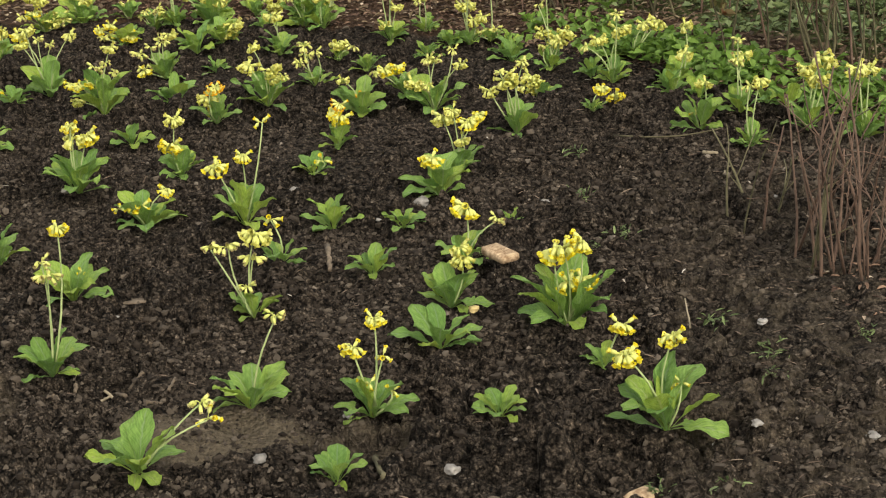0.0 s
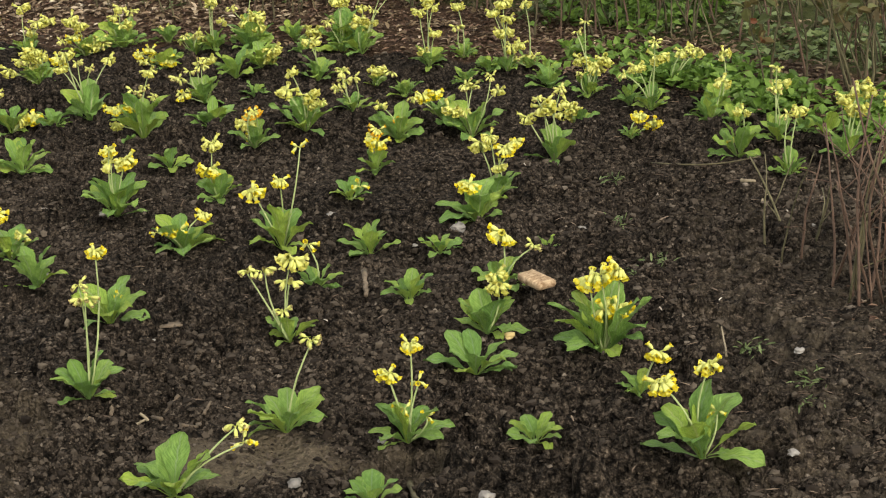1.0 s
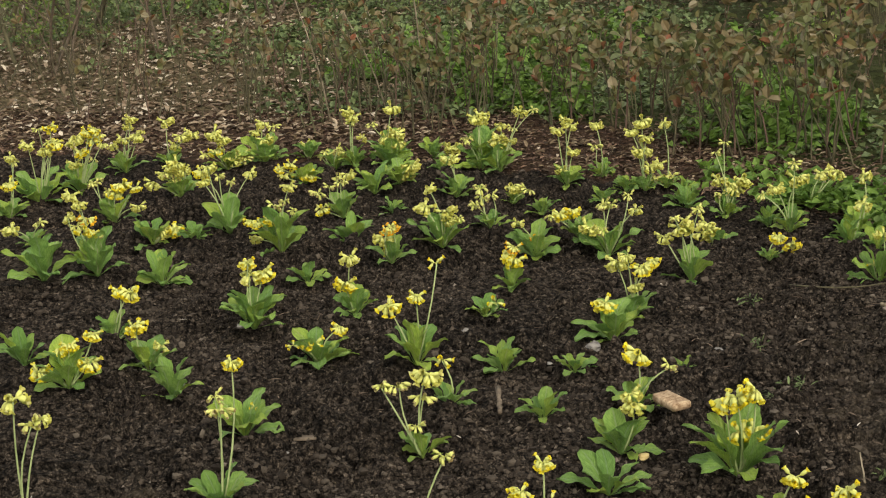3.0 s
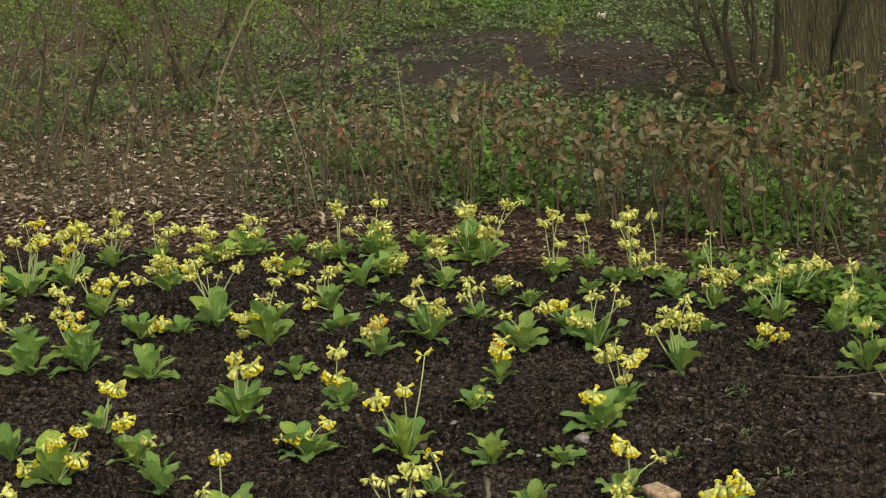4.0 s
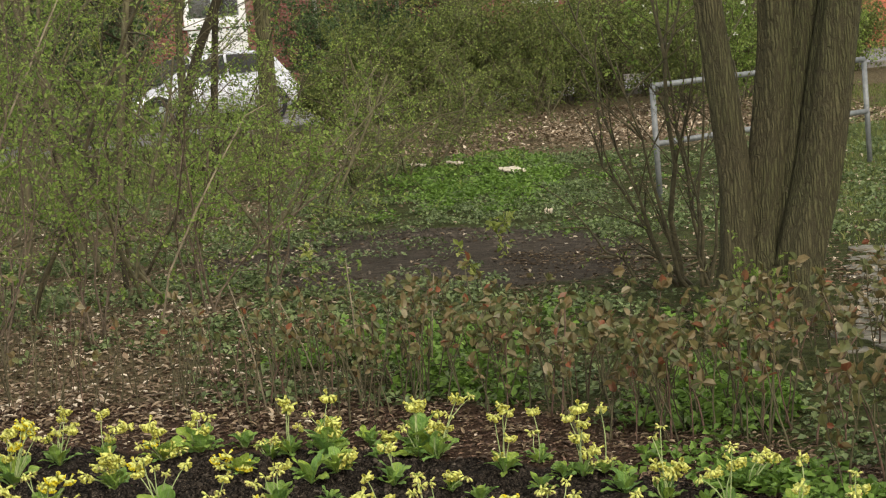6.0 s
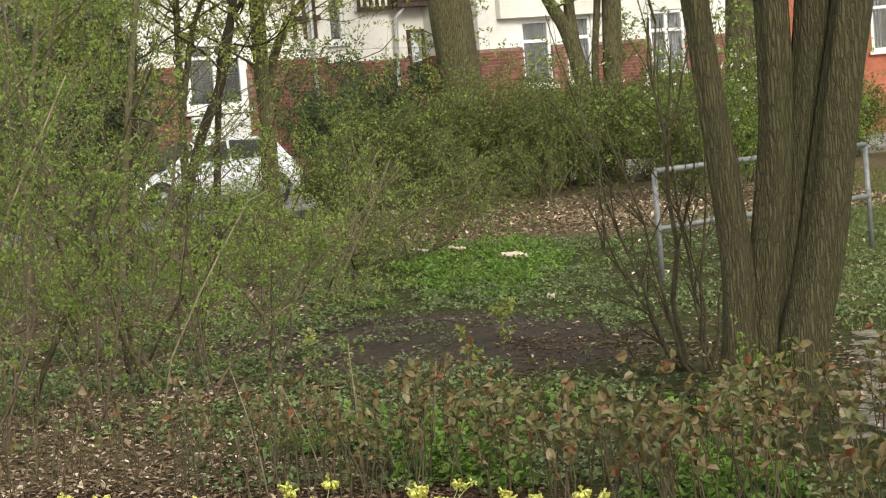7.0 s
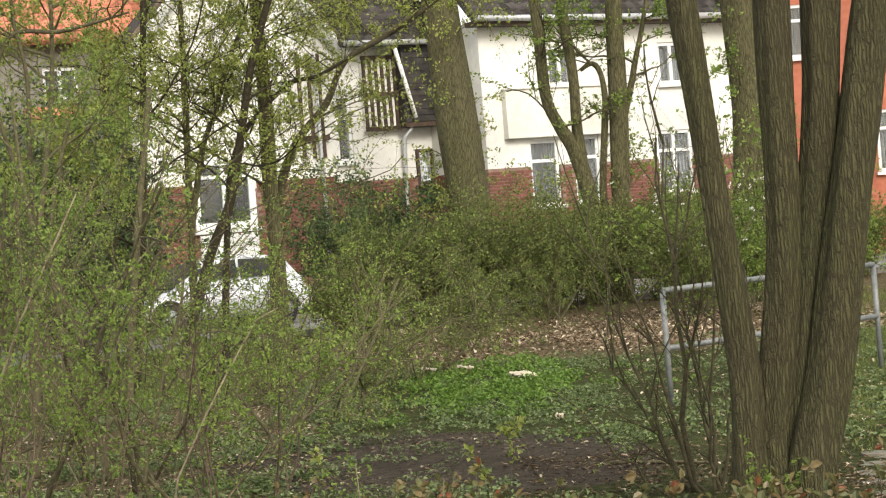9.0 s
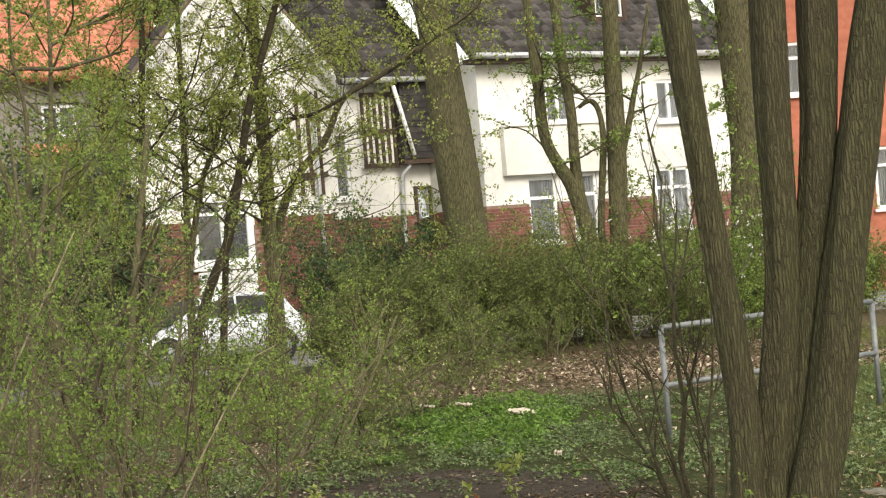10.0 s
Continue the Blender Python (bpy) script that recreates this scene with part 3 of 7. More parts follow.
litter("bark_mulch", "reddish-brown bark mulch and dead leaves behind the bed", "mulch", CHIPS, 34000, (-2.8, 2.4, 5.2, 10.3),
       lambda x, y: step(-0.12, 0.06, back_of(x, y)) * step(1.7, 0.5, back_of(x, y)), 0.026, 0.85, 0.42, seed=1)
litter("bark_mulch", "reddish-brown bark mulch round the bare shrub", "mulch", CHIPS, 1500, (0.95, 1.7, 3.6, 5.0),
       lambda x, y: step(0.42, 0.15, np.hypot(x - 1.32, (y - 4.3) * 0.6)), 0.022, 0.88, 0.4, seed=2)
litter("fallen_leaves", "dry brown fallen leaves under the thicket", "leaf litter", DEADLEAF, 17000, (-5.0, 0.2, 8.6, 20),
       lambda x, y: step(0.2, 0.6, back_of(x, y)) * step(-0.6, -1.7, x) * (0.3 + 0.7 * vnoise(x * 1.1, y * 1.1)), 0.05, 0.8, 0.6, 0.012, seed=3)
litter("fallen_leaves", "dry leaves and bark bits along the thicket's rim", "leaf litter", DEADLEAF, 8500, (-3.0, 0.1, 7.7, 12.0),
       lambda x, y: step(0.1, 0.5, back_of(x, y)) * step(-0.2, -1.0, x) * (0.35 + 0.65 * vnoise(x * 2.4, y * 2.4)), 0.042, 0.8, 0.55, 0.008, seed=33)
litter("fallen_leaves", "dark damp leaves on the bark mulch", "leaf litter", DARKLEAF, 9000, (-2.6, 2.2, 5.6, 9.6),
       lambda x, y: step(-0.05, 0.1, back_of(x, y)) * step(1.3, 0.6, back_of(x, y)), 0.036, 0.8, 0.55, 0.008, seed=34)
litter("fallen_leaves", "heap of pale dry leaves at the lawn's end", "leaf litter", DEADLEAF, 26000, (-1.5, 6.0, 23.5, 33.5),
       lambda x, y: step(23.5, 25.5, y) * (0.25 + 0.75 * step(0.3, 0.6, vnoise(x * 0.9, y * 0.6))), 0.066, 0.7, 0.6, 0.02, seed=4)
litter("fallen_leaves", "scattered dry leaves on mud and grass", "leaf litter", DEADLEAF, 5200, (-2.0, 4.0, 9.0, 24),
       lambda x, y: 0.25 + 0.75 * step(0.6, 1.6, x - (y - 12) * 0.04), 0.045, 0.85, 0.6, 0.015, seed=5)


litter("fallen_leaves", "dry leaves and bark among the low shrubs", "leaf litter", DARKLEAF, 14000, (-0.8, 2.6, 6.2, 10.2),
       lambda x, y: step(0.3, 0.6, back_of(x, y)) * step(2.6, 1.9, back_of(x, y)) * (0.3 + 0.7 * step(0.3, 0.6, vnoise(x * 2.1 + 5, y * 2.1))), 0.030, 0.8, 0.5, 0.008, seed=15)


def mud_at(x, y):
    return step(1.25, 0.8, np.hypot((x + 0.35) / 1.7, (y - 14.0 + 0.65 * x) / 2.2) + 0.5 * (vnoise(x * 2, y * 2) - 0.5))


litter("fallen_leaves", "damp leaves and bark bits at the tree's foot", "leaf litter", DARKLEAF, 5200, (0.3, 2.3, 9.4, 13.6),
       lambda x, y: 0.25 + 0.75 * step(0.35, 0.6, vnoise(x * 2.6 + 2, y * 2.0)), 0.034, 0.85, 0.45, 0.010, seed=41)
litter("fallen_leaves", "small dry leaves over the footpath's rim", "leaf litter", DEADLEAF, 900, (1.8, 3.2, 9.2, 13.0), lambda x, y: 0.5 + 0 * x, 0.036, 0.85, 0.5, 0.014, seed=42)


def mud_clods():
    r = np.random.RandomState(23)
    at = strewn(r, 9000, -2.0, 1.8, 10.5, 17.0, lambda x, y: mud_at(x, y) * (0.15 + 0.85 * step(0.4, 0.65, vnoise(x * 2.2 + 6, y * 1.6))))
    v, f = lumps(r, at, 0.005 + 0.016 * r.rand(len(at)) ** 2.5, 0.6)
    solo("mud_clods", grid_mesh("mud_clods", v, f, MUDCRUMB), "trodden dark clods on the muddy ground", "soil", kind="stuff")


mud_clods()


def clumps(name, label, mat, n, box, keep, rad, high, leaf, per, seed, cat="weeds"):
    """Low herbs in many small tufts: leaves on little domes of uneven size."""
    r = np.random.RandomState(800 + seed)
    c = strewn(r, n, *box, keep)
    k = len(c)
    R = rad * r.uniform(0.45, 1.4, k)
    H = high * r.uniform(0.35, 1.35, k) * np.clip(R / rad, 0.6, 1.3)
    m = np.maximum(3, (per * (R / rad) ** 1.6).astype(int))
    i = np.repeat(np.arange(k), m)
    a, q = r.uniform(0, 6.283, len(i)), np.sqrt(r.rand(len(i)))
    at = c[i] + np.stack([np.cos(a) * q * R[i], np.sin(a) * q * R[i], H[i] * (1 - q * q) * r.uniform(0.55, 1.0, len(i)) + 0.01], 1)
    solo(name, card_mesh(name, r, at, leaf, mat, lay=0.45, narrow=0.72, simple=True), label, cat, kind="stuff")


clumps("ground_cover", "clumpy dark green ground cover between mud and weeds", COVER, 5200, (-2.2, 3.2, 10.5, 25),
       lambda x, y: step(1.6, 2.3, back_of(x, y)) * (1 - 0.93 * mud_at(x, y)) * step(-2.0, -1.0, x + 0.04 * (y - 12)) * (0.10 + 0.90 * step(0.36, 0.60, vnoise(x * 1.9 + 3, y * 1.1))) * step(25, 22, y) * (1 - 0.55 * step(0.9, 1.5, x - 0.02 * (y - 14))) * (1 - step(1.75, 1.95, x) * step(14, 12.8, y)), 0.105, 0.055, 0.036, 18, 6, "ground cover")
clumps("ground_cover", "low green ground cover round the low shrubs", COVER, 2300, (-1.6, 3.0, 6.4, 11.0),
       lambda x, y: step(0.65, 1.15, back_of(x, y)) * step(3.2, 2.4, back_of(x, y)) * (0.15 + 0.85 * step(0.34, 0.58, vnoise(x * 2.3 + 1, y * 1.9 + 8))) * step(-1.5, -0.5, x + 0.25 * (vnoise(x * 3, y * 3) - 0.5)), 0.075, 0.060, 0.036, 18, 26, "ground cover")
clumps("bright_weeds", "fresh green herbs at the bed's far corner", BRIGHTCOVER, 620, (0.50, 2.0, 5.2, 7.6),
       lambda x, y: step(-0.12, 0.05, back_of(x, y)) * step(0.75, 0.40, back_of(x, y)) * step(0.55, 0.85, x), 0.07, 0.07, 0.042, 22, 27)
clumps("thicket_weeds", "sparse green weeds and ivy under the thicket", COVER, 4200, (-6, -0.5, 9.2, 22),
       lambda x, y: (0.10 * step(0.8, 1.4, back_of(x, y)) + 0.90 * step(2.0, 3.4, back_of(x, y))) * (0.06 + 0.80 * step(0.42, 0.66, vnoise(x * 1.4 + 2, y * 1.1 + 6))) * step(-0.4, -1.0, x + 0.03 * (y - 10)), 0.10, 0.07, 0.040, 18, 16)
clumps("bright_weeds", "patch of fresh bright green weeds", BRIGHTCOVER, 900, (-1.3, 2.0, 16.8, 24.5),
       lambda x, y: step(1.10, 0.55, np.hypot((x - 0.28) / 1.0, (y - 20.9) / 3.6) + 0.55 * (vnoise(x * 2.2, y * 0.9) - 0.5)), 0.125, 0.085, 0.046, 30, 7)
clumps("ground_cover", "rough low weeds in the grass beside the footpath", COVER, 1500, (1.9, 5.0, 12.8, 26),
       lambda x, y: step(0.0, 0.5, x - 1.9 - (y - 14) * 0.08) * (0.2 + 0.8 * step(0.35, 0.6, vnoise(x * 1.5 + 4, y * 0.9))), 0.10, 0.05, 0.040, 14, 31, "ground cover")
clumps("bright_weeds", "scattered fresh weeds beside the bright patch", BRIGHTCOVER, 700, (-2.4, 2.4, 12.5, 24),
       lambda x, y: 0.75 * step(0.55, 0.75, vnoise(x * 1.3 + 11, y * 0.8 + 2)) * (1 - 0.95 * mud_at(x, y)), 0.09, 0.06, 0.040, 16, 9)
clumps("bright_weeds", "fresh green herbs among the low shrubs", BRIGHTCOVER, 900, (-1.0, 1.3, 7.4, 10.4),
       lambda x, y: step(0.44, 0.62, vnoise(x * 1.9 + 7, y * 1.5 + 1)) * step(-1.0, -0.5, x) * step(0.9, 1.4, back_of(x, y)), 0.075, 0.13, 0.045, 24, 8)


def blades(name, label, n, box, keep, h, seed):
    r = np.random.RandomState(700 + seed)
    at = strewn(r, n, *box, keep)
    k = len(at)
    a = r.uniform(0, 6.283, k)
    hh = h * r.uniform(0.5, 1.3, k)[:, None]
    side = np.stack([np.cos(a), np.sin(a), 0 * a], 1) * 0.004 * r.uniform(0.6, 1.5, k)[:, None]
    lean = r.normal(size=(k, 3)) * [0.4, 0.4, 0]
    up = np.array([0, 0, 1.0])
    v = np.stack([at - side, at + side, at + side * 0.7 + (up + lean * 0.5) * hh * 0.6, at - side * 0.7 + (up + lean * 0.5) * hh * 0.6, at + (up * 0.95 + lean * 1.1) * hh], 1).reshape(-1, 3)
    i = np.arange(k)[:, None] * 5
    f = np.concatenate([i + [0, 1, 2], i + [0, 2, 3], i + [3, 2, 4]], 1).reshape(-1, 3)
    solo(name, grid_mesh(name, v, f, BLADE), label, "grass", kind="stuff")


blades("grass", "rough grass beside the footpath and railing", 60000, (2.0, 8.5, 12.5, 34), lambda x, y: step(0.0, 0.6, x - 2.3 - (y - 14) * 0.12) * (0.3 + 0.7 * vnoise(x * 1.3, y)), 0.05, 1)
blades("grass", "rough grass verge before the road", 14000, (-8, -2.4, 19, 33.8), lambda x, y: step(19, 22, y), 0.10, 2)


# ---- cowslips ----
def leaf_mesh(seed):
    """One primrose leaf along +x, root at the origin, one metre long: winged stalk, blunt oval wrinkled blade, arched."""
    r = np.random.RandomState(100 + seed)
    nu, nv = 8, 14
    arch, tipdrop, wave, wid = r.uniform(0.05, 0.32), r.uniform(0.0, 0.50), r.uniform(0.04, 0.10), r.uniform(0.165, 0.235)
    twist, sway, ph = r.uniform(-0.5, 0.5), r.uniform(-0.12, 0.12), r.uniform(0, 6)
    bm = bmesh.new()
    uv = bm.loops.layers.uv.new("UVMap")
    rows = []
    for j in range(nv + 1):
        t = j / nv
        blade = max(0.0, min(1.0, (t - 0.14) / 0.42))
        w = 0.030 + (wid - 0.030) * (blade * blade * (3 - 2 * blade))
        w *= max(0.0, 1 - max(0.0, (t - 0.62) / 0.38) ** 2.7) ** 0.5 if t < 1 else 0.0
        w = max(w, 0.02)
        cx, cz = t - 0.10 * tipdrop * t ** 3, arch * math.sin(t * 2.4) * 0.6 - tipdrop * 0.5 * t ** 3
        row = []
        for i in range(nu + 1):
            s = i / nu * 2 - 1
            z = cz + 0.30 * abs(s) * w * (1 - 0.5 * t) + wave * 0.6 * math.sin(15 * t + ph + s * 2.0) * abs(s) ** 1.5 * blade
            z += 0.020 * math.sin(30 * t - 8 * abs(s)) * blade * (1 - abs(s) ** 3) + s * w * twist * t
            y = s * w * (1 + 0.06 * math.sin(24 * t + ph + s)) + sway * t * t
            row.append(bm.verts.new((cx, y, z)))
        rows.append(row)
    for j in range(nv):
        for i in range(nu):
            f = bm.faces.new((rows[j][i], rows[j + 1][i], rows[j + 1][i + 1], rows[j][i + 1]))
            f.smooth = True
            for lp, (a, c) in zip(f.loops, ((i, j), (i, j + 1), (i + 1, j + 1), (i + 1, j))):
                lp[uv].uv = (a / nu, c / nv)
    me = bpy.data.meshes.new("leaf")
    bm.to_mesh(me)
    bm.free()
    me.materials.append(LEAF)
    return me


def flower_head(seed, kind):
    """An umbel of nodding tube flowers hanging from arched pedicels, stalk end at the origin; slots: petals, calyx."""
    r = np.random.RandomState(500 + seed)
    b = Build()
    n = {"b": 17, "o": 13, "p": 14, "w": 9, "s": 4}[kind]
    for k in range(n):
        az = 2.4 * k + r.uniform(-0.5, 0.5)
        fall = r.uniform(-1.35, -0.25) if k < n - 2 else r.uniform(0.0, 0.8)
        out = Vector((math.cos(az), math.sin(az), 0))
        mouth = (out * math.cos(fall) + Vector((0, 0, math.sin(fall)))).normalized()
        L = r.uniform(0.003, 0.012) * (1.25 if kind == "w" else 1.0)
        p1 = (out * 0.75 + Vector((0, 0, r.uniform(0.5, 1.0)))).normalized() * L
        p2 = p1 + (out + mouth).normalized() * 0.004
        b.tube([Vector((0, 0, 0)), p1 * 0.55 + Vector((0, 0, 0.001)), p1, p2], [0.0009, 0.0009, 0.0010, 0.0014], 3, 1, False)
        T = r.uniform(0.011, 0.014)
        b.tube([p2, p2 + mouth * T * 0.3, p2 + mouth * T * 0.75, p2 + mouth * T], [0.0014, 0.0036, 0.0041, 0.0034], 6, 1, False)
        c = p2 + mouth * T
        a = mouth.cross(Vector((0.2, 0.1, 1))).normalized()
        e = mouth.cross(a)
        size = r.uniform(0.0050, 0.0066) * (0.75 if kind == "w" else 1.0)
        fwd = r.uniform(0.0050, 0.0070) if kind != "w" else 0.003
        b.tube([p2 + mouth * T * 0.6, c + mouth * 0.0015], [0.0032, 0.0031], 5, 0, False)
        for q in range(5):
            th = 2 * math.pi * q / 5 + 0.3 * k
            u = a * math.cos(th) + e * math.sin(th)
            w = a * -math.sin(th) + e * math.cos(th)
            m1, m2 = c + mouth * fwd * 0.75, c + mouth * fwd * r.uniform(0.7, 1.15)
            b.add([c + u * 0.0028, m1 + u * size * 0.72 + w * size * 0.62, m2 + u * size * 1.0 + w * size * 0.30, m2 + u * size * 0.92,
                   m2 + u * size * 1.0 - w * size * 0.30, m1 + u * size * 0.72 - w * size * 0.62], [(0, 1, 2, 3), (0, 3, 4, 5)], 0)
    return b.mesh("flower_head", [PETALS["b" if kind == "s" else kind], CALYX])


LEAVES = [leaf_mesh(i) for i in range(26)]
HEADS = {k: [flower_head(i * 7 + j, k) for i in range(6)] for j, k in enumerate("bpows")}
STATE = {"b": "in bright yellow bloom", "o": "with orange-yellow flowers", "p": "with pale yellow flowers", "w": "with fading papery flowers", "s": "with a few small yellow flowers"}
BEDCOUNT = [0]


def cowslip(x, y, spread, up, *heads):
    """A cowslip: rosette of leaves (spread: its radius, up: how steeply its inner leaves stand) and stalks, each (sideways, height, kind of flower)."""
    BEDCOUNT[0] += 1
    r = np.random.RandomState(1000 + BEDCOUNT[0])
    size = "large " if spread > 0.085 else "small " if spread < 0.05 else ""
    look_of = STATE[heads[0][2]] if heads else "leaf rosette without flowers"
    root = thing("cowslip", pose(x, y, rest_z(x, y, 0.03) - 0.004), "%sgreen cowslip %s in dark soil" % (size, look_of), "flower", "cowslips in the bed")
    if y > 5.9:
        heads = list(heads) + [(dx + r.uniform(-0.05, 0.05), h * r.uniform(0.75, 1.15), k if r.rand() < 0.4 else "w") for dx, h, k in heads if r.rand() < 0.30]
    n = int(8 + 28 * spread + 2 * up + r.randint(0, 3))
    turn = r.uniform(0, 6.3)
    for k in range(n):
        q = k / max(1, n - 1)
        el = 12 + (28 + 48 * up) * q ** 0.8 + r.uniform(-12, 12)
        L = spread * (1.06 + 0.22 * up + 0.30 * up * q) * r.uniform(0.82, 1.15)
        m = pose(0, 0, 0, 0, 0, math.degrees(turn + 2.4 * k) + r.uniform(-16, 16)) @ pose(0.006, 0, 0.002, r.uniform(-16, 16), -el, 0)
        part("leaf", LEAVES[r.randint(len(LEAVES))], root, m=m @ Matrix.Diagonal((L, L * r.uniform(0.82, 1.22), L, 1)))
    for k in range(r.randint(1, 3)):
        L = spread * r.uniform(0.65, 0.95)
        m = pose(0, 0, 0, 0, 0, r.uniform(0, 360)) @ pose(0.008, 0, 0.006, r.uniform(-12, 12), -r.uniform(2, 12), 0)
        part("leaf", LEAVES[r.randint(len(LEAVES))], root, m=m @ Matrix.Diagonal((L, L * 1.1, L, 1)))
    for dx, h, kind in heads:
        dy = r.uniform(-0.02, 0.02)
        b = Build()
        bend = Vector((r.uniform(-0.016, 0.016), r.uniform(-0.016, 0.016), 0))
        tip = Vector((dx, dy, h + 0.004))
        pts = [tip * t + Vector((0, 0, 0.18 * h)) * math.sin(math.pi * t) * min(1.0, abs(dx) / max(h, 0.05)) + bend * math.sin(math.pi * t) for t in (0, 0.2, 0.4, 0.6, 0.8, 0.93, 1.0)]
        b.tube(pts, [0.0028, 0.0026, 0.0023, 0.0021, 0.0019, 0.0018, 0.0017], 5)
        stalk = part("flower_stalk", (b, STALK), root)
        s = {"b": 1.15, "o": 1.1, "p": 1.18, "w": 1.0, "s": 0.95}[kind] * r.uniform(0.75, 1.2)
        part("flower_head", HEADS[kind][r.randint(6)], stalk, m=Matrix.Translation(tip) @ pose(0, 0, 0, r.uniform(-22, 22), r.uniform(-22, 22), r.uniform(0, 360)) @ Matrix.Diagonal((s, s, s, 1)))
    return root




cowslip(-0.118, 3.474, 0.058, 0.40)
cowslip(0.509, 3.516, 0.095, 0.70, (0.02, 0.18, "b"), (-0.07, 0.15, "b"), (0.03, 0.09, "s"))
cowslip(-0.486, 3.525, 0.092, 0.30, (0.13, 0.12, "w"), (0.14, 0.09, "s"))
cowslip(0.208, 3.702, 0.050, 0.40)
cowslip(-0.041, 3.715, 0.073, 0.70, (0.02, 0.20, "b"), (-0.03, 0.14, "b"), (0.03, 0.12, "s"), (0.00, 0.07, "s"), (0.04, 0.05, "s"))
cowslip(-0.285, 3.827, 0.090, 0.50, (0.07, 0.19, "w"))
cowslip(0.443, 3.916, 0.047, 0.40, (0.04, 0.09, "b"))
cowslip(0.113, 4.075, 0.085, 0.40)
cowslip(-0.716, 4.098, 0.074, 0.50, (0.05, 0.32, "b"), (0.01, 0.25, "w"), (0.02, 0.22, "w"))
cowslip(-1.153, 4.133, 0.038, 0.40, (0.01, 0.27, "p"), (0.06, 0.22, "p"), (0.04, 0.21, "w"))
cowslip(0.394, 4.142, 0.109, 0.65, (0.00, 0.18, "b"), (0.04, 0.19, "b"), (-0.02, 0.16, "b"), (0.04, 0.10, "b"), (0.01, 0.09, "b"))
cowslip(0.151, 4.288, 0.070, 0.60, (0.03, 0.13, "p"), (0.03, 0.11, "p"))
cowslip(-0.297, 4.398, 0.058, 0.40, (-0.01, 0.07, "w"), (-0.08, 0.17, "w"), (-0.04, 0.17, "w"), (0.02, 0.19, "p"), (0.01, 0.13, "w"))
cowslip(-0.019, 4.573, 0.060, 0.35)
cowslip(-0.731, 4.606, 0.082, 0.50, (0.03, 0.06, "s"))
cowslip(0.205, 4.607, 0.074, 0.40, (0.01, 0.13, "b"), (0.08, 0.10, "w"))
cowslip(-0.241, 4.681, 0.055, 0.50, (-0.01, 0.11, "s"))
cowslip(0.340, 4.906, 0.036, 0.30)
cowslip(-0.951, 4.909, 0.073, 0.70)
cowslip(0.069, 4.918, 0.050, 0.40)
cowslip(-0.111, 5.001, 0.061, 0.85)
cowslip(-0.334, 5.030, 0.076, 0.95, (-0.06, 0.16, "b"), (0.01, 0.18, "b"), (0.07, 0.26, "s"))
cowslip(-1.259, 5.096, 0.091, 0.60, (0.01, 0.11, "b"), (0.08, 0.14, "b"), (-0.01, 0.10, "b"), (0.06, 0.06, "b"), (-0.08, 0.04, "b"))
cowslip(-0.606, 5.195, 0.094, 0.50, (-0.01, 0.06, "b"), (0.06, 0.09, "b"), (-0.06, 0.06, "s"))
cowslip(0.179, 5.223, 0.091, 0.60, (-0.02, 0.10, "b"))
cowslip(-1.068, 5.223, 0.074, 0.60, (0.04, 0.06, "p"), (-0.02, 0.12, "b"))
cowslip(1.355, 5.338, 0.067, 0.80, (0.02, 0.19, "p"), (-0.01, 0.19, "p"))
cowslip(-1.437, 5.348, 0.067, 0.90)
cowslip(1.051, 5.386, 0.051, 0.70, (0.03, 0.18, "p"), (0.00, 0.17, "w"))
cowslip(1.218, 5.424, 0.067, 0.75, (0.00, 0.17, "p"), (0.04, 0.19, "p"), (0.07, 0.18, "p"), (0.03, 0.14, "p"))
cowslip(0.237, 5.430, 0.075, 0.60, (-0.03, 0.16, "p"), (0.04, 0.15, "b"), (-0.00, 0.18, "p"), (0.02, 0.10, "p"), (0.07, 0.16, "b"))
cowslip(-0.161, 5.489, 0.055, 0.40, (0.03, 0.03, "s"))
cowslip(-0.822, 5.548, 0.100, 0.65, (0.00, 0.19, "b"), (0.04, 0.15, "b"), (-0.00, 0.15, "p"))
cowslip(-1.226, 5.555, 0.059, 0.80, (0.03, 0.14, "b"), (0.06, 0.04, "b"), (0.06, 0.14, "b"))
cowslip(0.952, 5.624, 0.085, 0.75, (0.02, 0.13, "p"), (-0.01, 0.04, "s"))
cowslip(-0.539, 5.632, 0.065, 0.70, (-0.00, 0.17, "p"), (-0.02, 0.09, "b"), (-0.01, 0.08, "s"))
cowslip(1.211, 5.641, 0.066, 0.50)
cowslip(1.075, 5.662, 0.063, 0.70, (-0.00, 0.21, "w"), (0.02, 0.16, "p"), (-0.01, 0.15, "w"))
cowslip(-0.087, 5.755, 0.058, 0.70, (0.01, 0.12, "o"), (0.01, 0.08, "b"), (-0.01, 0.10, "b"))
cowslip(0.434, 5.755, 0.070, 0.75, (-0.01, 0.18, "p"), (-0.02, 0.16, "p"), (0.03, 0.21, "w"), (-0.07, 0.13, "p"), (-0.04, 0.19, "w"))
cowslip(0.675, 5.875, 0.034, 0.40, (0.03, 0.06, "b"), (0.07, 0.03, "b"))
cowslip(0.931, 5.982, 0.062, 0.80, (0.04, 0.12, "p"))
cowslip(-0.713, 6.027, 0.061, 0.40)
cowslip(-1.171, 6.081, 0.085, 0.60)
cowslip(-0.459, 6.126, 0.067, 0.60, (0.01, 0.11, "o"), (-0.01, 0.10, "o"), (-0.02, 0.03, "s"), (-0.02, 0.07, "p"))
cowslip(0.775, 6.164, 0.057, 0.75, (-0.04, 0.14, "p"), (0.03, 0.16, "p"), (0.02, 0.21, "w"))
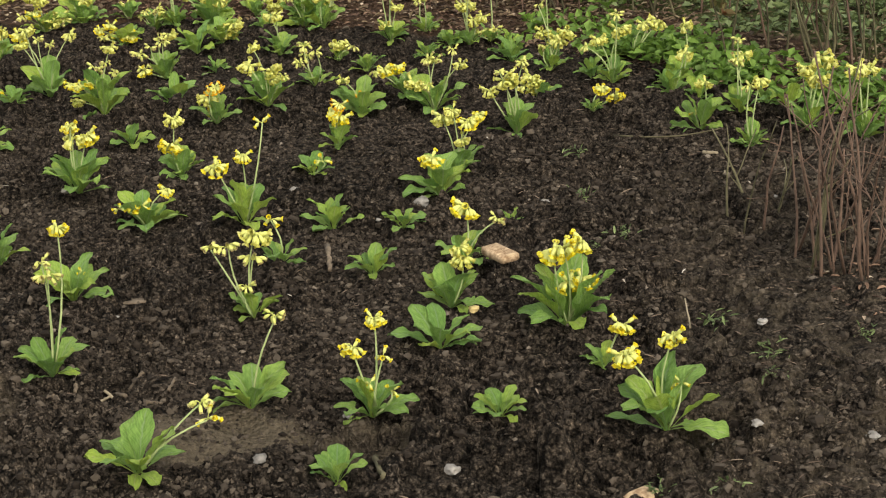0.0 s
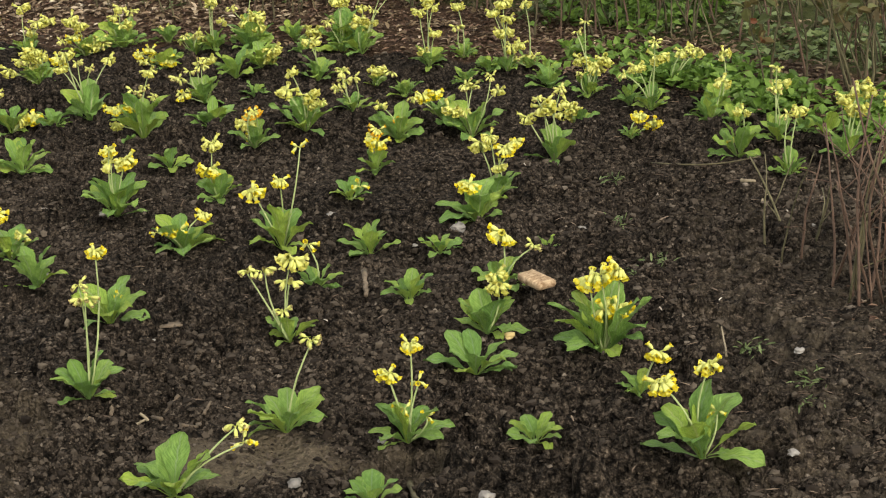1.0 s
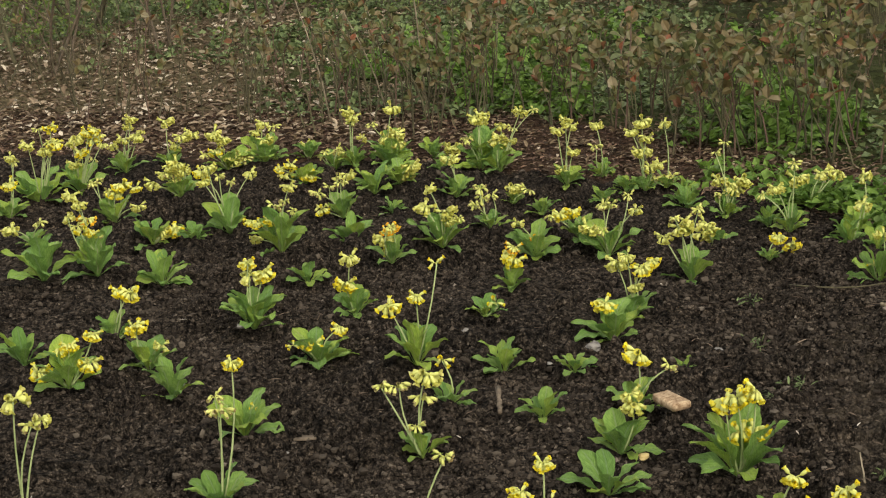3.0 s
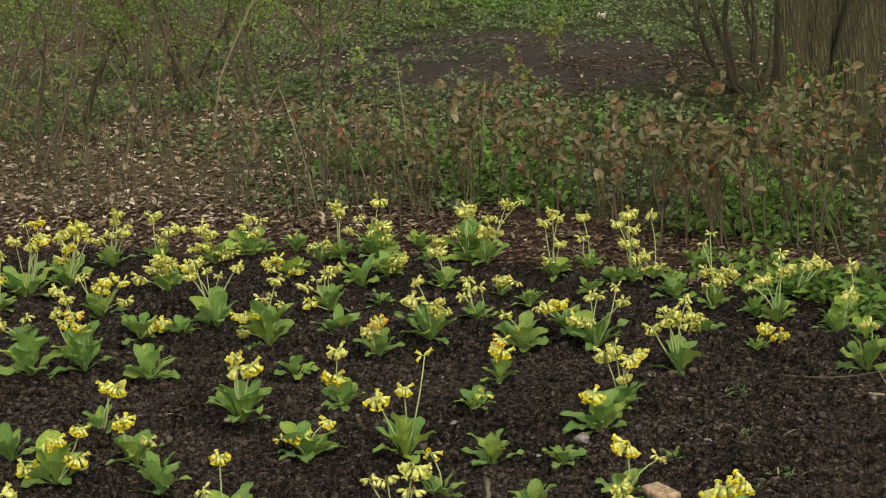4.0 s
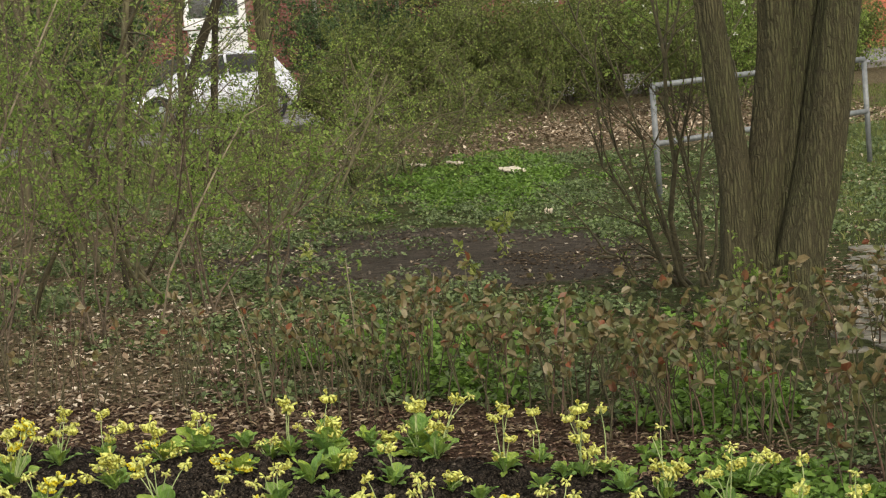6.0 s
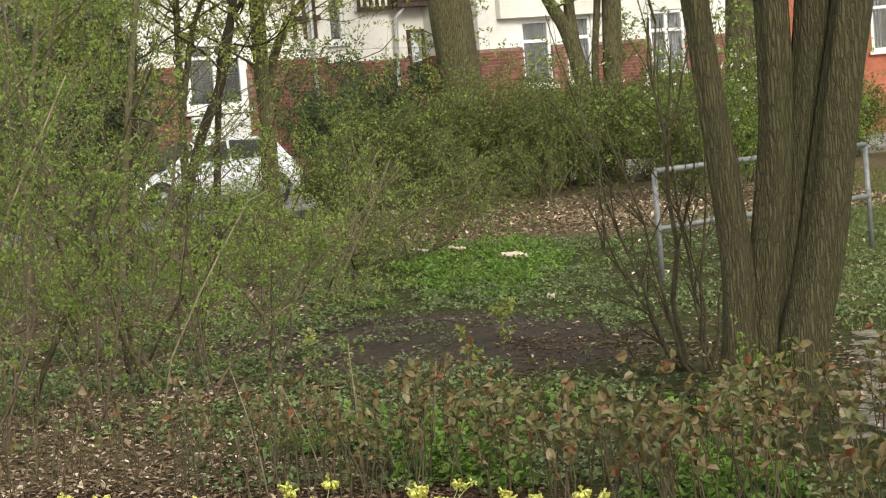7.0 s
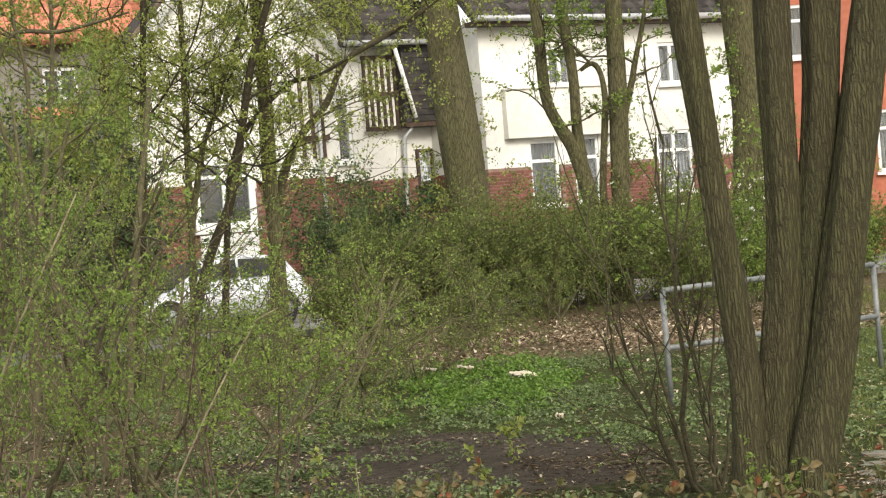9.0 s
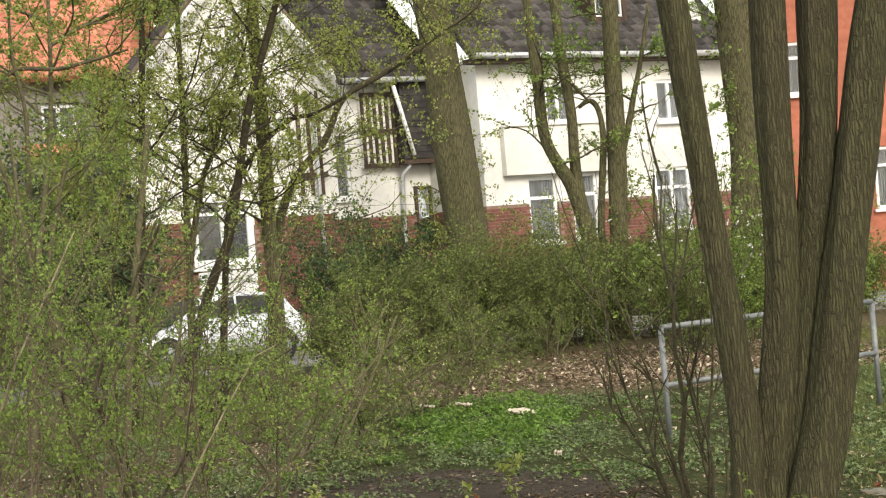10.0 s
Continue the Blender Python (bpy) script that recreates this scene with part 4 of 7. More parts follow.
cowslip(0.215, 6.167, 0.092, 0.55, (-0.06, 0.09, "p"), (-0.01, 0.16, "w"), (0.01, 0.15, "w"), (0.07, 0.18, "w"), (0.09, 0.14, "p"), (-0.02, 0.08, "w"))
cowslip(0.553, 6.180, 0.050, 0.50, (-0.03, 0.06, "p"), (-0.04, 0.03, "p"), (-0.02, 0.05, "p"))
cowslip(-0.014, 6.200, 0.089, 0.50, (-0.05, 0.11, "p"), (0.01, 0.06, "o"))
cowslip(-1.581, 6.249, 0.114, 0.70)
cowslip(0.133, 6.267, 0.063, 0.50, (-0.03, 0.08, "b"), (-0.06, 0.08, "b"))
cowslip(-0.304, 6.268, 0.093, 0.65, (0.02, 0.11, "p"), (-0.03, 0.19, "p"), (-0.05, 0.13, "p"), (0.03, 0.08, "p"))
cowslip(-1.417, 6.293, 0.107, 0.70, (-0.02, 0.18, "o"), (-0.00, 0.14, "b"), (-0.03, 0.15, "b"), (-0.06, 0.26, "p"), (-0.03, 0.24, "p"))
cowslip(-0.835, 6.424, 0.111, 0.70, (-0.01, 0.15, "w"), (0.02, 0.16, "w"), (0.04, 0.21, "p"), (-0.10, 0.10, "b"), (-0.03, 0.10, "b"), (-0.08, 0.05, "p"))
cowslip(0.611, 6.449, 0.059, 0.70, (-0.02, 0.12, "p"), (0.02, 0.10, "p"), (0.03, 0.09, "p"), (0.00, 0.24, "w"))
cowslip(0.881, 6.461, 0.056, 0.50, (0.04, 0.10, "p"), (0.09, 0.10, "p"))
cowslip(-0.618, 6.517, 0.078, 0.60)
cowslip(-1.133, 6.551, 0.057, 0.40)
cowslip(-0.154, 6.573, 0.064, 0.50, (-0.03, 0.13, "w"), (0.01, 0.11, "w"), (-0.02, 0.10, "w"))
cowslip(-1.289, 6.610, 0.080, 0.55, (0.06, 0.04, "b"), (0.08, 0.04, "b"), (0.04, 0.04, "p"))
cowslip(-1.702, 6.673, 0.051, 0.40, (0.02, 0.07, "w"), (-0.08, 0.06, "p"))
cowslip(0.018, 6.747, 0.054, 0.70)
cowslip(-1.053, 6.773, 0.088, 0.70, (-0.08, 0.21, "b"), (-0.05, 0.23, "p"), (-0.02, 0.19, "w"), (0.09, 0.20, "p"))
cowslip(0.508, 6.845, 0.043, 0.85)
cowslip(-0.670, 6.890, 0.071, 0.75, (-0.07, 0.03, "b"), (-0.04, 0.11, "w"), (-0.01, 0.14, "w"))
cowslip(-0.495, 6.895, 0.049, 0.40)
cowslip(-0.076, 6.912, 0.039, 0.70, (-0.00, 0.05, "p"))
cowslip(-1.476, 6.921, 0.084, 0.60, (0.04, 0.13, "b"), (0.09, 0.12, "b"), (0.01, 0.10, "b"), (-0.05, 0.14, "w"), (-0.01, 0.11, "w"), (0.09, 0.05, "p"))
cowslip(0.382, 6.949, 0.049, 0.50, (0.00, 0.24, "p"), (-0.04, 0.21, "p"), (0.00, 0.14, "p"), (0.02, 0.08, "p"), (0.05, 0.09, "p"))
cowslip(0.459, 6.984, 0.050, 0.50, (-0.01, 0.03, "p"), (0.02, 0.03, "w"), (0.00, 0.22, "p"))
cowslip(0.325, 6.985, 0.036, 0.40)
cowslip(0.303, 7.006, 0.032, 0.40)
cowslip(-1.892, 7.110, 0.075, 0.50, (0.01, 0.12, "b"), (0.03, 0.22, "p"))
cowslip(-0.284, 7.131, 0.073, 0.55, (0.00, 0.14, "p"), (-0.02, 0.14, "p"))
cowslip(0.112, 7.169, 0.073, 0.50, (0.01, 0.23, "p"), (0.03, 0.21, "p"), (-0.02, 0.20, "p"), (0.03, 0.12, "p"), (-0.01, 0.05, "p"))
cowslip(-0.580, 7.207, 0.086, 0.55, (-0.09, 0.07, "p"))
cowslip(-0.488, 7.250, 0.074, 0.60, (0.03, 0.03, "p"), (0.05, 0.06, "p"))
cowslip(-1.287, 7.251, 0.079, 0.55, (-0.03, 0.12, "p"), (-0.01, 0.11, "p"), (0.02, 0.10, "p"), (-0.02, 0.06, "p"), (-0.10, 0.06, "p"), (-0.06, 0.09, "p"))
cowslip(0.242, 7.262, 0.041, 0.60, (-0.01, 0.19, "p"), (-0.01, 0.11, "w"))
cowslip(0.249, 7.327, 0.052, 0.50)
cowslip(-1.846, 7.401, 0.112, 0.60, (0.04, 0.21, "p"), (0.02, 0.28, "w"), (0.07, 0.29, "b"), (0.04, 0.20, "p"), (-0.02, 0.23, "p"), (0.08, 0.23, "b"))
cowslip(-0.852, 7.433, 0.074, 0.50, (-0.09, 0.06, "b"), (-0.05, 0.07, "b"), (0.01, 0.03, "b"), (-0.06, 0.03, "b"))
cowslip(-0.128, 7.482, 0.076, 0.70, (0.02, 0.17, "p"), (0.01, 0.13, "p"), (0.05, 0.11, "p"), (-0.01, 0.11, "p"), (0.09, 0.22, "p"))
cowslip(-0.197, 7.563, 0.090, 0.70, (-0.01, 0.20, "p"), (0.01, 0.18, "p"), (-0.05, 0.11, "w"))
cowslip(-0.541, 7.599, 0.090, 0.75, (0.02, 0.22, "p"), (0.02, 0.13, "p"), (0.03, 0.09, "p"), (-0.06, 0.16, "w"), (-0.01, 0.11, "p"), (-0.10, 0.11, "p"))
cowslip(-0.186, 7.630, 0.097, 0.70, (0.08, 0.05, "w"))
cowslip(-1.744, 7.630, 0.093, 0.65, (-0.01, 0.20, "p"), (0.05, 0.23, "b"), (0.07, 0.20, "b"), (0.02, 0.16, "b"), (0.08, 0.24, "b"), (-0.01, 0.11, "p"), (0.06, 0.12, "w"))
cowslip(-0.684, 7.654, 0.059, 0.70, (-0.01, 0.21, "p"), (0.01, 0.19, "p"), (0.00, 0.17, "w"))
cowslip(-0.530, 7.679, 0.091, 0.70)
cowslip(-0.768, 7.724, 0.061, 0.60, (0.00, 0.06, "w"), (0.03, 0.04, "w"), (-0.03, 0.07, "w"), (0.05, 0.06, "p"))
cowslip(-1.198, 7.813, 0.071, 0.60, (-0.04, 0.14, "p"), (-0.01, 0.12, "p"), (-0.04, 0.07, "b"), (0.01, 0.05, "p"), (0.03, 0.03, "p"))
cowslip(-0.389, 7.844, 0.055, 0.80, (0.06, 0.03, "p"), (0.08, 0.03, "p"))
cowslip(-1.056, 7.888, 0.094, 0.70, (-0.09, 0.04, "p"), (-0.03, 0.12, "p"), (-0.00, 0.15, "p"), (0.01, 0.09, "p"))
cowslip(-1.617, 7.905, 0.073, 0.70, (0.04, 0.21, "p"), (0.03, 0.18, "p"), (0.00, 0.13, "p"), (0.06, 0.14, "p"), (-0.04, 0.11, "p"))
cowslip(-1.435, 7.908, 0.063, 0.60, (-0.00, 0.18, "p"), (0.06, 0.12, "p"), (0.09, 0.12, "p"), (0.02, 0.08, "p"))
cowslip(-0.886, 7.932, 0.059, 0.60, (-0.01, 0.05, "p"))

# leaf rosettes filling the bed's far rim
_r = np.random.RandomState(64)
for k in range(14):
    px = -1.3 + 2.9 * ((k * 0.618) % 1.0) + _r.uniform(-0.05, 0.05) if k % 2 else _r.uniform(0.2, 1.6)
    py = float(bed_back(px)) - _r.uniform(0.02, 0.55)
    cowslip(px, py, _r.uniform(0.04, 0.066), 0.6, *([] if _r.rand() < 0.72 else [(_r.uniform(-0.05, 0.05), _r.uniform(0.07, 0.20), "p" if _r.rand() < 0.6 else "w")]))


# ---- low shrubs behind the bed ----
def bend_line(r, p, d, length, n, droop=0.0, wander=0.18):
    pts, d = [Vector(p)], Vector(d).normalized()
    for _ in range(n):
        d = (d + Vector(r.normal(size=3)) * wander + Vector((0, 0, -droop))).normalized()
        pts.append(pts[-1] + d * (length / n))
    return pts, d


def bronze_shrub(x, y, h, seed, leafy=1.0):
    r = np.random.RandomState(2000 + seed)
    root = thing("low_shrub", pose(x, y, gz(x, y) - 0.02), "knee-high shrub with thin brown stems and %s" % ("bronze leaves" if leafy > 0.5 else "hardly any leaves"), "shrub", "low shrubs behind the bed")
    at = []
    for k in range(r.randint(4, 7)):
        b = Build()
        a = r.uniform(0, 6.3)
        base = (0.14 * r.normal(), 0.12 * r.normal(), 0)
        hh = h * r.uniform(0.65, 1.12)
        pts, d = bend_line(r, base, (0.16 * math.cos(a), 0.16 * math.sin(a), 1), hh, 7, 0, 0.085)
        b.tube(pts, np.linspace(0.0040, 0.0020, 8) * r.uniform(0.7, 1.25), 4)
        for j in range(3, 8):
            if r.rand() < 0.55:
                tw, _d = bend_line(r, pts[j], (0.7 * r.normal(), 0.7 * r.normal(), r.uniform(0.7, 1.5)), hh * r.uniform(0.10, 0.24), 3, 0, 0.2)
                b.tube(tw, [0.0022, 0.0018, 0.0015, 0.0012], 3)
                if r.rand() < leafy * (0.08 + 0.92 * (j / 7) ** 2.2):
                    at += [tuple(tw[-1])] * r.randint(2, 5) + [tuple(tw[1])] * r.randint(0, 2)
        if r.rand() < leafy:
            at += [tuple(pts[-1])] * r.randint(3, 6) + [tuple(pts[-2])] * r.randint(0, 3)
        part("stem", (b, TWIG if r.rand() < 0.55 else OLIVETWIG if r.rand() < 0.6 else REDTWIG), root)
    if at:
        part("foliage", card_mesh("foliage", r, at, 0.047 if x > 0.2 else 0.040, BRONZE, aim=np.array([0, 0, 0.35]), narrow=0.74, fold=0.16), root, "bronze, tan and dull green oval leaves")


# ---- bushes and trees ----
def branchy(r, b, at, p, d, length, rad, depth, sides=5, spread=0.75, kids=(3, 6), droop=0.0, wander=0.13, up=0.25, leaf_from=1, shrink=0.6):
    n = 3 + depth * 2
    pts, d2 = bend_line(r, p, d, length, n, droop, wander)
    b.tube(pts, np.linspace(rad, rad * 0.45, n + 1), sides if depth > 1 else 3 if depth == 0 else 4, cap=False)
    if depth <= leaf_from:
        at.extend(tuple(q) for q in pts[1:])
    if depth == 0:
        return
    for _ in range(r.randint(*kids)):
        t = r.uniform(0.25, 1.0)
        q = pts[min(n, int(t * n))]
        base = (pts[min(n, int(t * n))] - pts[max(0, int(t * n) - 1)]).normalized() if int(t * n) > 0 else Vector(d)
        nd = (base + Vector(r.normal(size=3)) * spread + Vector((0, 0, up))).normalized()
        branchy(r, b, at, q, nd, length * shrink * r.uniform(0.7, 1.2), max(0.0022, rad * (1 - 0.5 * t) * 0.58), depth - 1, sides, spread, kids, droop, wander, up, leaf_from, shrink)


def bush(name, x, y, h, seed, label, leaf_mat, leaf=0.03, stems=7, width=0.45, per=2, twig=None, kids=(3, 6), depth=2, rad=0.014, cat="shrub", group="", z=0.0, jitter=0.06, droop=0.0, spread=0.75, up=0.25):
    r = np.random.RandomState(3000 + seed)
    root = thing(name, pose(x, y, gz(x, y) - 0.03 + z), label, cat, group)
    at = []
    for k in range(stems):
        b = Build()
        a = r.uniform(0, 6.3)
        branchy(r, b, at, (0.12 * r.normal() * width, 0.12 * r.normal() * width, 0), (width * math.cos(a) * r.uniform(0.2, 1.2), width * math.sin(a) * r.uniform(0.2, 1.2), 1), h * r.uniform(0.55, 0.95), rad * r.uniform(0.6, 1.2), depth, kids=kids, droop=droop, spread=spread, up=up)
        part("stem", (b, twig or TWIG), root)
    if leaf_mat:
        at = np.array(at)
        at = np.repeat(at[r.rand(len(at)) < 0.5], 3 * per + 2, axis=0)
        at = at + r.normal(size=at.shape) * jitter * 0.5
        at = at[at[:, 2] > 0.05]
        part("foliage", card_mesh("foliage", r, at, leaf, leaf_mat, simple=y > 11, narrow=0.62), root)
    return root


def trunk_tube(b, pts, radii, n=14, seed=0, fine=6):
    """A trunk through the points, resampled, with shallow ridges."""
    P, R = np.array(pts, float), np.array(radii, float)
    s = np.linspace(0, len(P) - 1, (len(P) - 1) * fine + 1)
    k = np.minimum(s.astype(int), len(P) - 2)
    f = (s - k)[:, None]
    pm, pp = P[np.maximum(k - 1, 0)], P[np.minimum(k + 2, len(P) - 1)]
    a, c = P[k], P[k + 1]
    q = 0.5 * ((2 * a) + (-pm + c) * f + (2 * pm - 5 * a + 4 * c - pp) * f ** 2 + (-pm + 3 * a - 3 * c + pp) * f ** 3)
    rr = np.interp(s, np.arange(len(R)), R)
    b.tube([tuple(v) for v in q], list(rr), n, wob=lambda i, th: 1 + 0.055 * math.sin(5 * th + seed + 0.15 * i) + 0.04 * math.sin(9 * th - 0.22 * i + seed) + 0.03 * math.sin(2 * th + 0.4 * i))


def tree(name, at_y, stems, label, mat, limbs=0, leaf_mat=None, seed=0, leaf=0.05, n=14, limb_len=2.0, limb_from=0.55, per=3, depth=2, limb_rad=0.05, kids=(3, 6), droop=0.0):
    """stems: lists of ((x, z), radius) at the distance at_y, root first."""
    r = np.random.RandomState(4000 + seed)
    x0 = stems[0][0][0][0]
    root = thing(name, pose(x0, at_y, 0), label, "tree")
    tips = []
    for j, st in enumerate(stems):
        b = Build()
        dy = r.uniform(-0.25, 0.25) * (j > 0) * st[0][1] * 2
        pts = [(p[0] - x0, dy * min(1, i / 2), p[1]) for i, (p, _) in enumerate(st)]
        trunk_tube(b, pts, [w for _, w in st], n, seed + j)
        part("trunk", (b, mat), root)
        for _ in range(limbs):
            t = r.uniform(limb_from, 1.0) * (len(pts) - 1)
            i = min(int(t), len(pts) - 2)
            p = Vector(pts[i]).lerp(Vector(pts[i + 1]), t - i)
            a = r.uniform(0, 6.3)
            lb = Build()
            branchy(r, lb, tips, p, (math.cos(a), math.sin(a), 0.55), limb_len * r.uniform(0.5, 1.1), limb_rad * r.uniform(0.5, 1.1), depth, kids=kids, wander=0.16, droop=droop)
            part("limb", (lb, mat), root)
    if limbs:
        if leaf_mat:
            at = np.array(tips)
            at = np.repeat(at[r.rand(len(at)) < 0.55], 2 * per + 1, axis=0)
            part("crown", card_mesh("crown", r, at + r.normal(size=at.shape) * 0.028, leaf, leaf_mat, simple=True, narrow=0.62), root, "thin crown of small fresh leaves")
    return root


# ---- the shrub strip ----
_r = np.random.RandomState(5)
for k in range(84):
    sx = -2.4 + 4.6 * ((k * 0.618) % 1.0) + _r.uniform(-0.1, 0.1)
    sy = float(bed_back(sx)) + 0.60 + _r.uniform(0.0, 1.25) + (0.25 if sx < -1 else 0)
    if sx < -1.0 and k % 2:
        continue
    bronze_shrub(sx, sy, 0.35 + 0.14 * _r.rand(), k, 0.2 if sx < -1.2 else 0.6 if sx < -0.5 else 1.0)

for k in range(15):
    sx = 1.15 + 1.1 * ((k * 0.618) % 1.0)
    bronze_shrub(sx, 8.3 + 0.9 * _r.rand(), 0.34 + 0.12 * _r.rand(), 300 + k, 1.0)

# ---- the near trees ----
tree("multi_stem_tree", 10.1, [
    [((1.39, -0.05), 0.16), ((1.395, 0.20), 0.105), ((1.404, 0.40), 0.088), ((1.410, 0.776), 0.076), ((1.353, 1.45), 0.070), ((1.29, 2.20), 0.070), ((1.233, 2.82), 0.072), ((1.15, 3.6), 0.07), ((1.05, 4.8), 0.05), ((0.9, 6.5), 0.03)],
    [((1.53, -0.05), 0.18), ((1.53, 0.20), 0.118), ((1.54, 0.40), 0.100), ((1.592, 0.76), 0.098), ((1.672, 1.42), 0.088), ((1.693, 2.22), 0.090), ((1.712, 2.78), 0.087), ((1.74, 3.8), 0.075), ((1.7, 5.2), 0.05), ((1.65, 7), 0.03)],
    [((1.66, -0.05), 0.12), ((1.67, 0.40), 0.075), ((1.704, 0.75), 0.072), ((1.81, 1.40), 0.082), ((1.895, 1.95), 0.094), ((1.94, 2.48), 0.098), ((1.97, 3.0), 0.095), ((2.05, 4.2), 0.075), ((2.1, 6.5), 0.04)],
    [((1.67, -0.05), 0.19), ((1.685, 0.15), 0.138), ((1.71, 0.32), 0.122), ((1.829, 0.74), 0.110), ((1.955, 1.40), 0.108), ((2.06, 1.93), 0.102), ((2.157, 2.46), 0.092), ((2.23, 2.85), 0.084), ((2.4, 3.8), 0.07), ((2.7, 6), 0.04)],
], "tall tree with four ridged grey-brown stems from one base", BARK, seed=1, n=36)
bush("leafy_sprout", 1.52, 9.82, 0.42, 34, "small sprouting shoots with pale green leaves at the tree's foot", SPRING, 0.026, 9, 0.7, 2, kids=(2, 4), depth=1, rad=0.004, jitter=0.03)


def bare_shrub():
    root = thing("bare_shrub", pose(1.36, 11.45, 0), "nearly leafless many-stemmed shrub beside the tree", "shrub")
    r = np.random.RandomState(3131)
    at = []
    for tx, tz, ty, rad in ((-0.52, 0.95, 0.05, 0.019), (-0.34, 1.35, -0.1, 0.017), (-0.20, 1.75, 0.1, 0.016), (-0.02, 2.0, 0.0, 0.024), (0.10, 1.5, 0.1, 0.016), (0.26, 1.2, -0.1, 0.014), (-0.46, 1.6, 0.15, 0.015), (-0.12, 1.1, -0.15, 0.013), (-0.62, 0.62, -0.1, 0.012)):
        b = Build()
        p0 = Vector((0.05 * r.normal(), 0.05 * r.normal(), -0.05))
        tip = Vector((tx, ty, tz))
        pts = [p0 + Vector((tx * q ** 0.75, ty * q, tz * q ** 1.15)) + Vector(r.normal(size=3)) * 0.016 * (q > 0) for q in np.linspace(0, 1, 8)]
        b.tube(pts, np.linspace(rad * 0.9, rad * 0.22, 8), 7)
        for i in range(2, 8):
            for _ in range(r.randint(0, 3)):
                d = (pts[i] - pts[i - 1]).normalized() + Vector(r.normal(size=3)) * 0.55 + Vector((-0.1, 0, 0.35))
                branchy(r, b, at, pts[i], d, tz * r.uniform(0.18, 0.42), rad * 0.36, 1, sides=4, kids=(2, 5), wander=0.1)
        part("stem", (b, TWIG), root)
    at = np.array(at)[::2]
    part("foliage", card_mesh("foliage", r, at + r.normal(size=at.shape) * 0.02, 0.024, SPRING, simple=True, narrow=0.6), root, "sparse small new leaves")


bare_shrub()
def stem_clump(x, y, n, h, wide, seed):
    """Upright thin stems, each with a few side twigs."""
    r = np.random.RandomState(3300 + seed)
    root = thing("red_stemmed_shrub", pose(x, y, gz(x, y) - 0.03), "clump of thin reddish-brown bare stems at the bed's rim", "shrub", "bare stems at the rim")
    for k in range(n):
        b = Build()
        pts, d = bend_line(r, (r.normal() * wide, r.normal() * wide, 0), (0.20 * r.normal(), 0.20 * r.normal(), 1), h * r.uniform(0.45, 1.1), 6, 0, 0.07)
        b.tube(pts, np.linspace(0.0040, 0.0018, 7) * r.uniform(0.6, 1.3), 5)
        for _ in range(r.randint(0, 4)):
            tw, d = bend_line(r, pts[r.randint(2, 6)], (r.normal(), r.normal(), 1.1), h * r.uniform(0.12, 0.35), 4, 0, 0.12)
            b.tube(tw, [0.0019, 0.0017, 0.0014, 0.0012, 0.0010], 4)
        part("stem", (b, REDTWIG if r.rand() < 0.75 else OLIVETWIG), root)


stem_clump(1.02, 4.42, 15, 0.52, 0.05, 1)
stem_clump(1.12, 4.32, 12, 0.50, 0.045, 2)
stem_clump(0.93, 4.68, 5, 0.40, 0.06, 3)

# ---- thicket ----
for k, (bx, by, bh, st) in enumerate([(-2.55, 11.8, 2.9, 6), (-1.9, 12.6, 1.9, 5), (-3.3, 13.2, 3.3, 6), (-2.3, 14.6, 2.6, 5), (-1.5, 15.6, 2.3, 6), (-3.6, 16.6, 3.6, 7), (-2.5, 18.0, 1.4, 5), (-1.1, 18.6, 1.9, 7), (-4.2, 20.0, 3.8, 7),
                                      (-1.9, 21.5, 1.45, 7), (-3.2, 22.5, 1.45, 7), (-0.7, 23.4, 2.2, 7), (-1.3, 26.0, 2.6, 8), (-4.8, 25.0, 2.7, 8), (-3.0, 27.5, 1.6, 7), (-0.2, 28.0, 1.7, 8), (-5.8, 29.0, 2.6, 8),
                                      (-2.9, 10.9, 1.6, 4), (-4.4, 15.0, 3.4, 6), (-5.2, 19.0, 2.7, 6), (-2.0, 24.5, 1.2, 6), (0.6, 31.0, 1.6, 9), (1.5, 32.5, 1.5, 9), (-6.5, 24.0, 2.6, 7),
                                      (-0.95, 20.6, 1.05, 8), (-0.55, 21.6, 1.35, 8), (-0.15, 22.6, 1.3, 8), (-1.75, 20.0, 0.85, 7), (0.2, 26.5, 1.3, 7)]):
    bush("budding_bush", bx, by, bh, 40 + k, "loose thicket bush with arching brown twigs and small new leaves", SPRING if by < 15 else OLIVE if k >= 24 or by > 25 else THICKET if k % 3 else SPRING, 0.0215 + 0.0011 * (by - 12), max(3, int(st * 0.62)), 0.75, 3 if k < 24 else 2, twig=OLIVETWIG if k % 3 else TWIG, kids=(3, 7), depth=2, rad=0.017, group="thicket bushes", droop=0.05, jitter=0.05, spread=1.0, up=0.05)

for k, (bx, by, bh) in enumerate([(-1.95, 11.0, 1.7), (-1.45, 11.7, 1.9), (-2.45, 10.6, 1.8), (-1.15, 12.4, 1.5), (-2.85, 11.6, 2.2), (-1.75, 13.4, 1.9)]):
    bush("slender_bush", bx, by, bh, 170 + k, "slender thicket bush of fine upright twigs with tiny new leaves", SPRING, 0.027, 4, 0.5, 3, twig=OLDBARK, kids=(3, 6), depth=2, rad=0.008, group="thicket bushes", jitter=0.04)


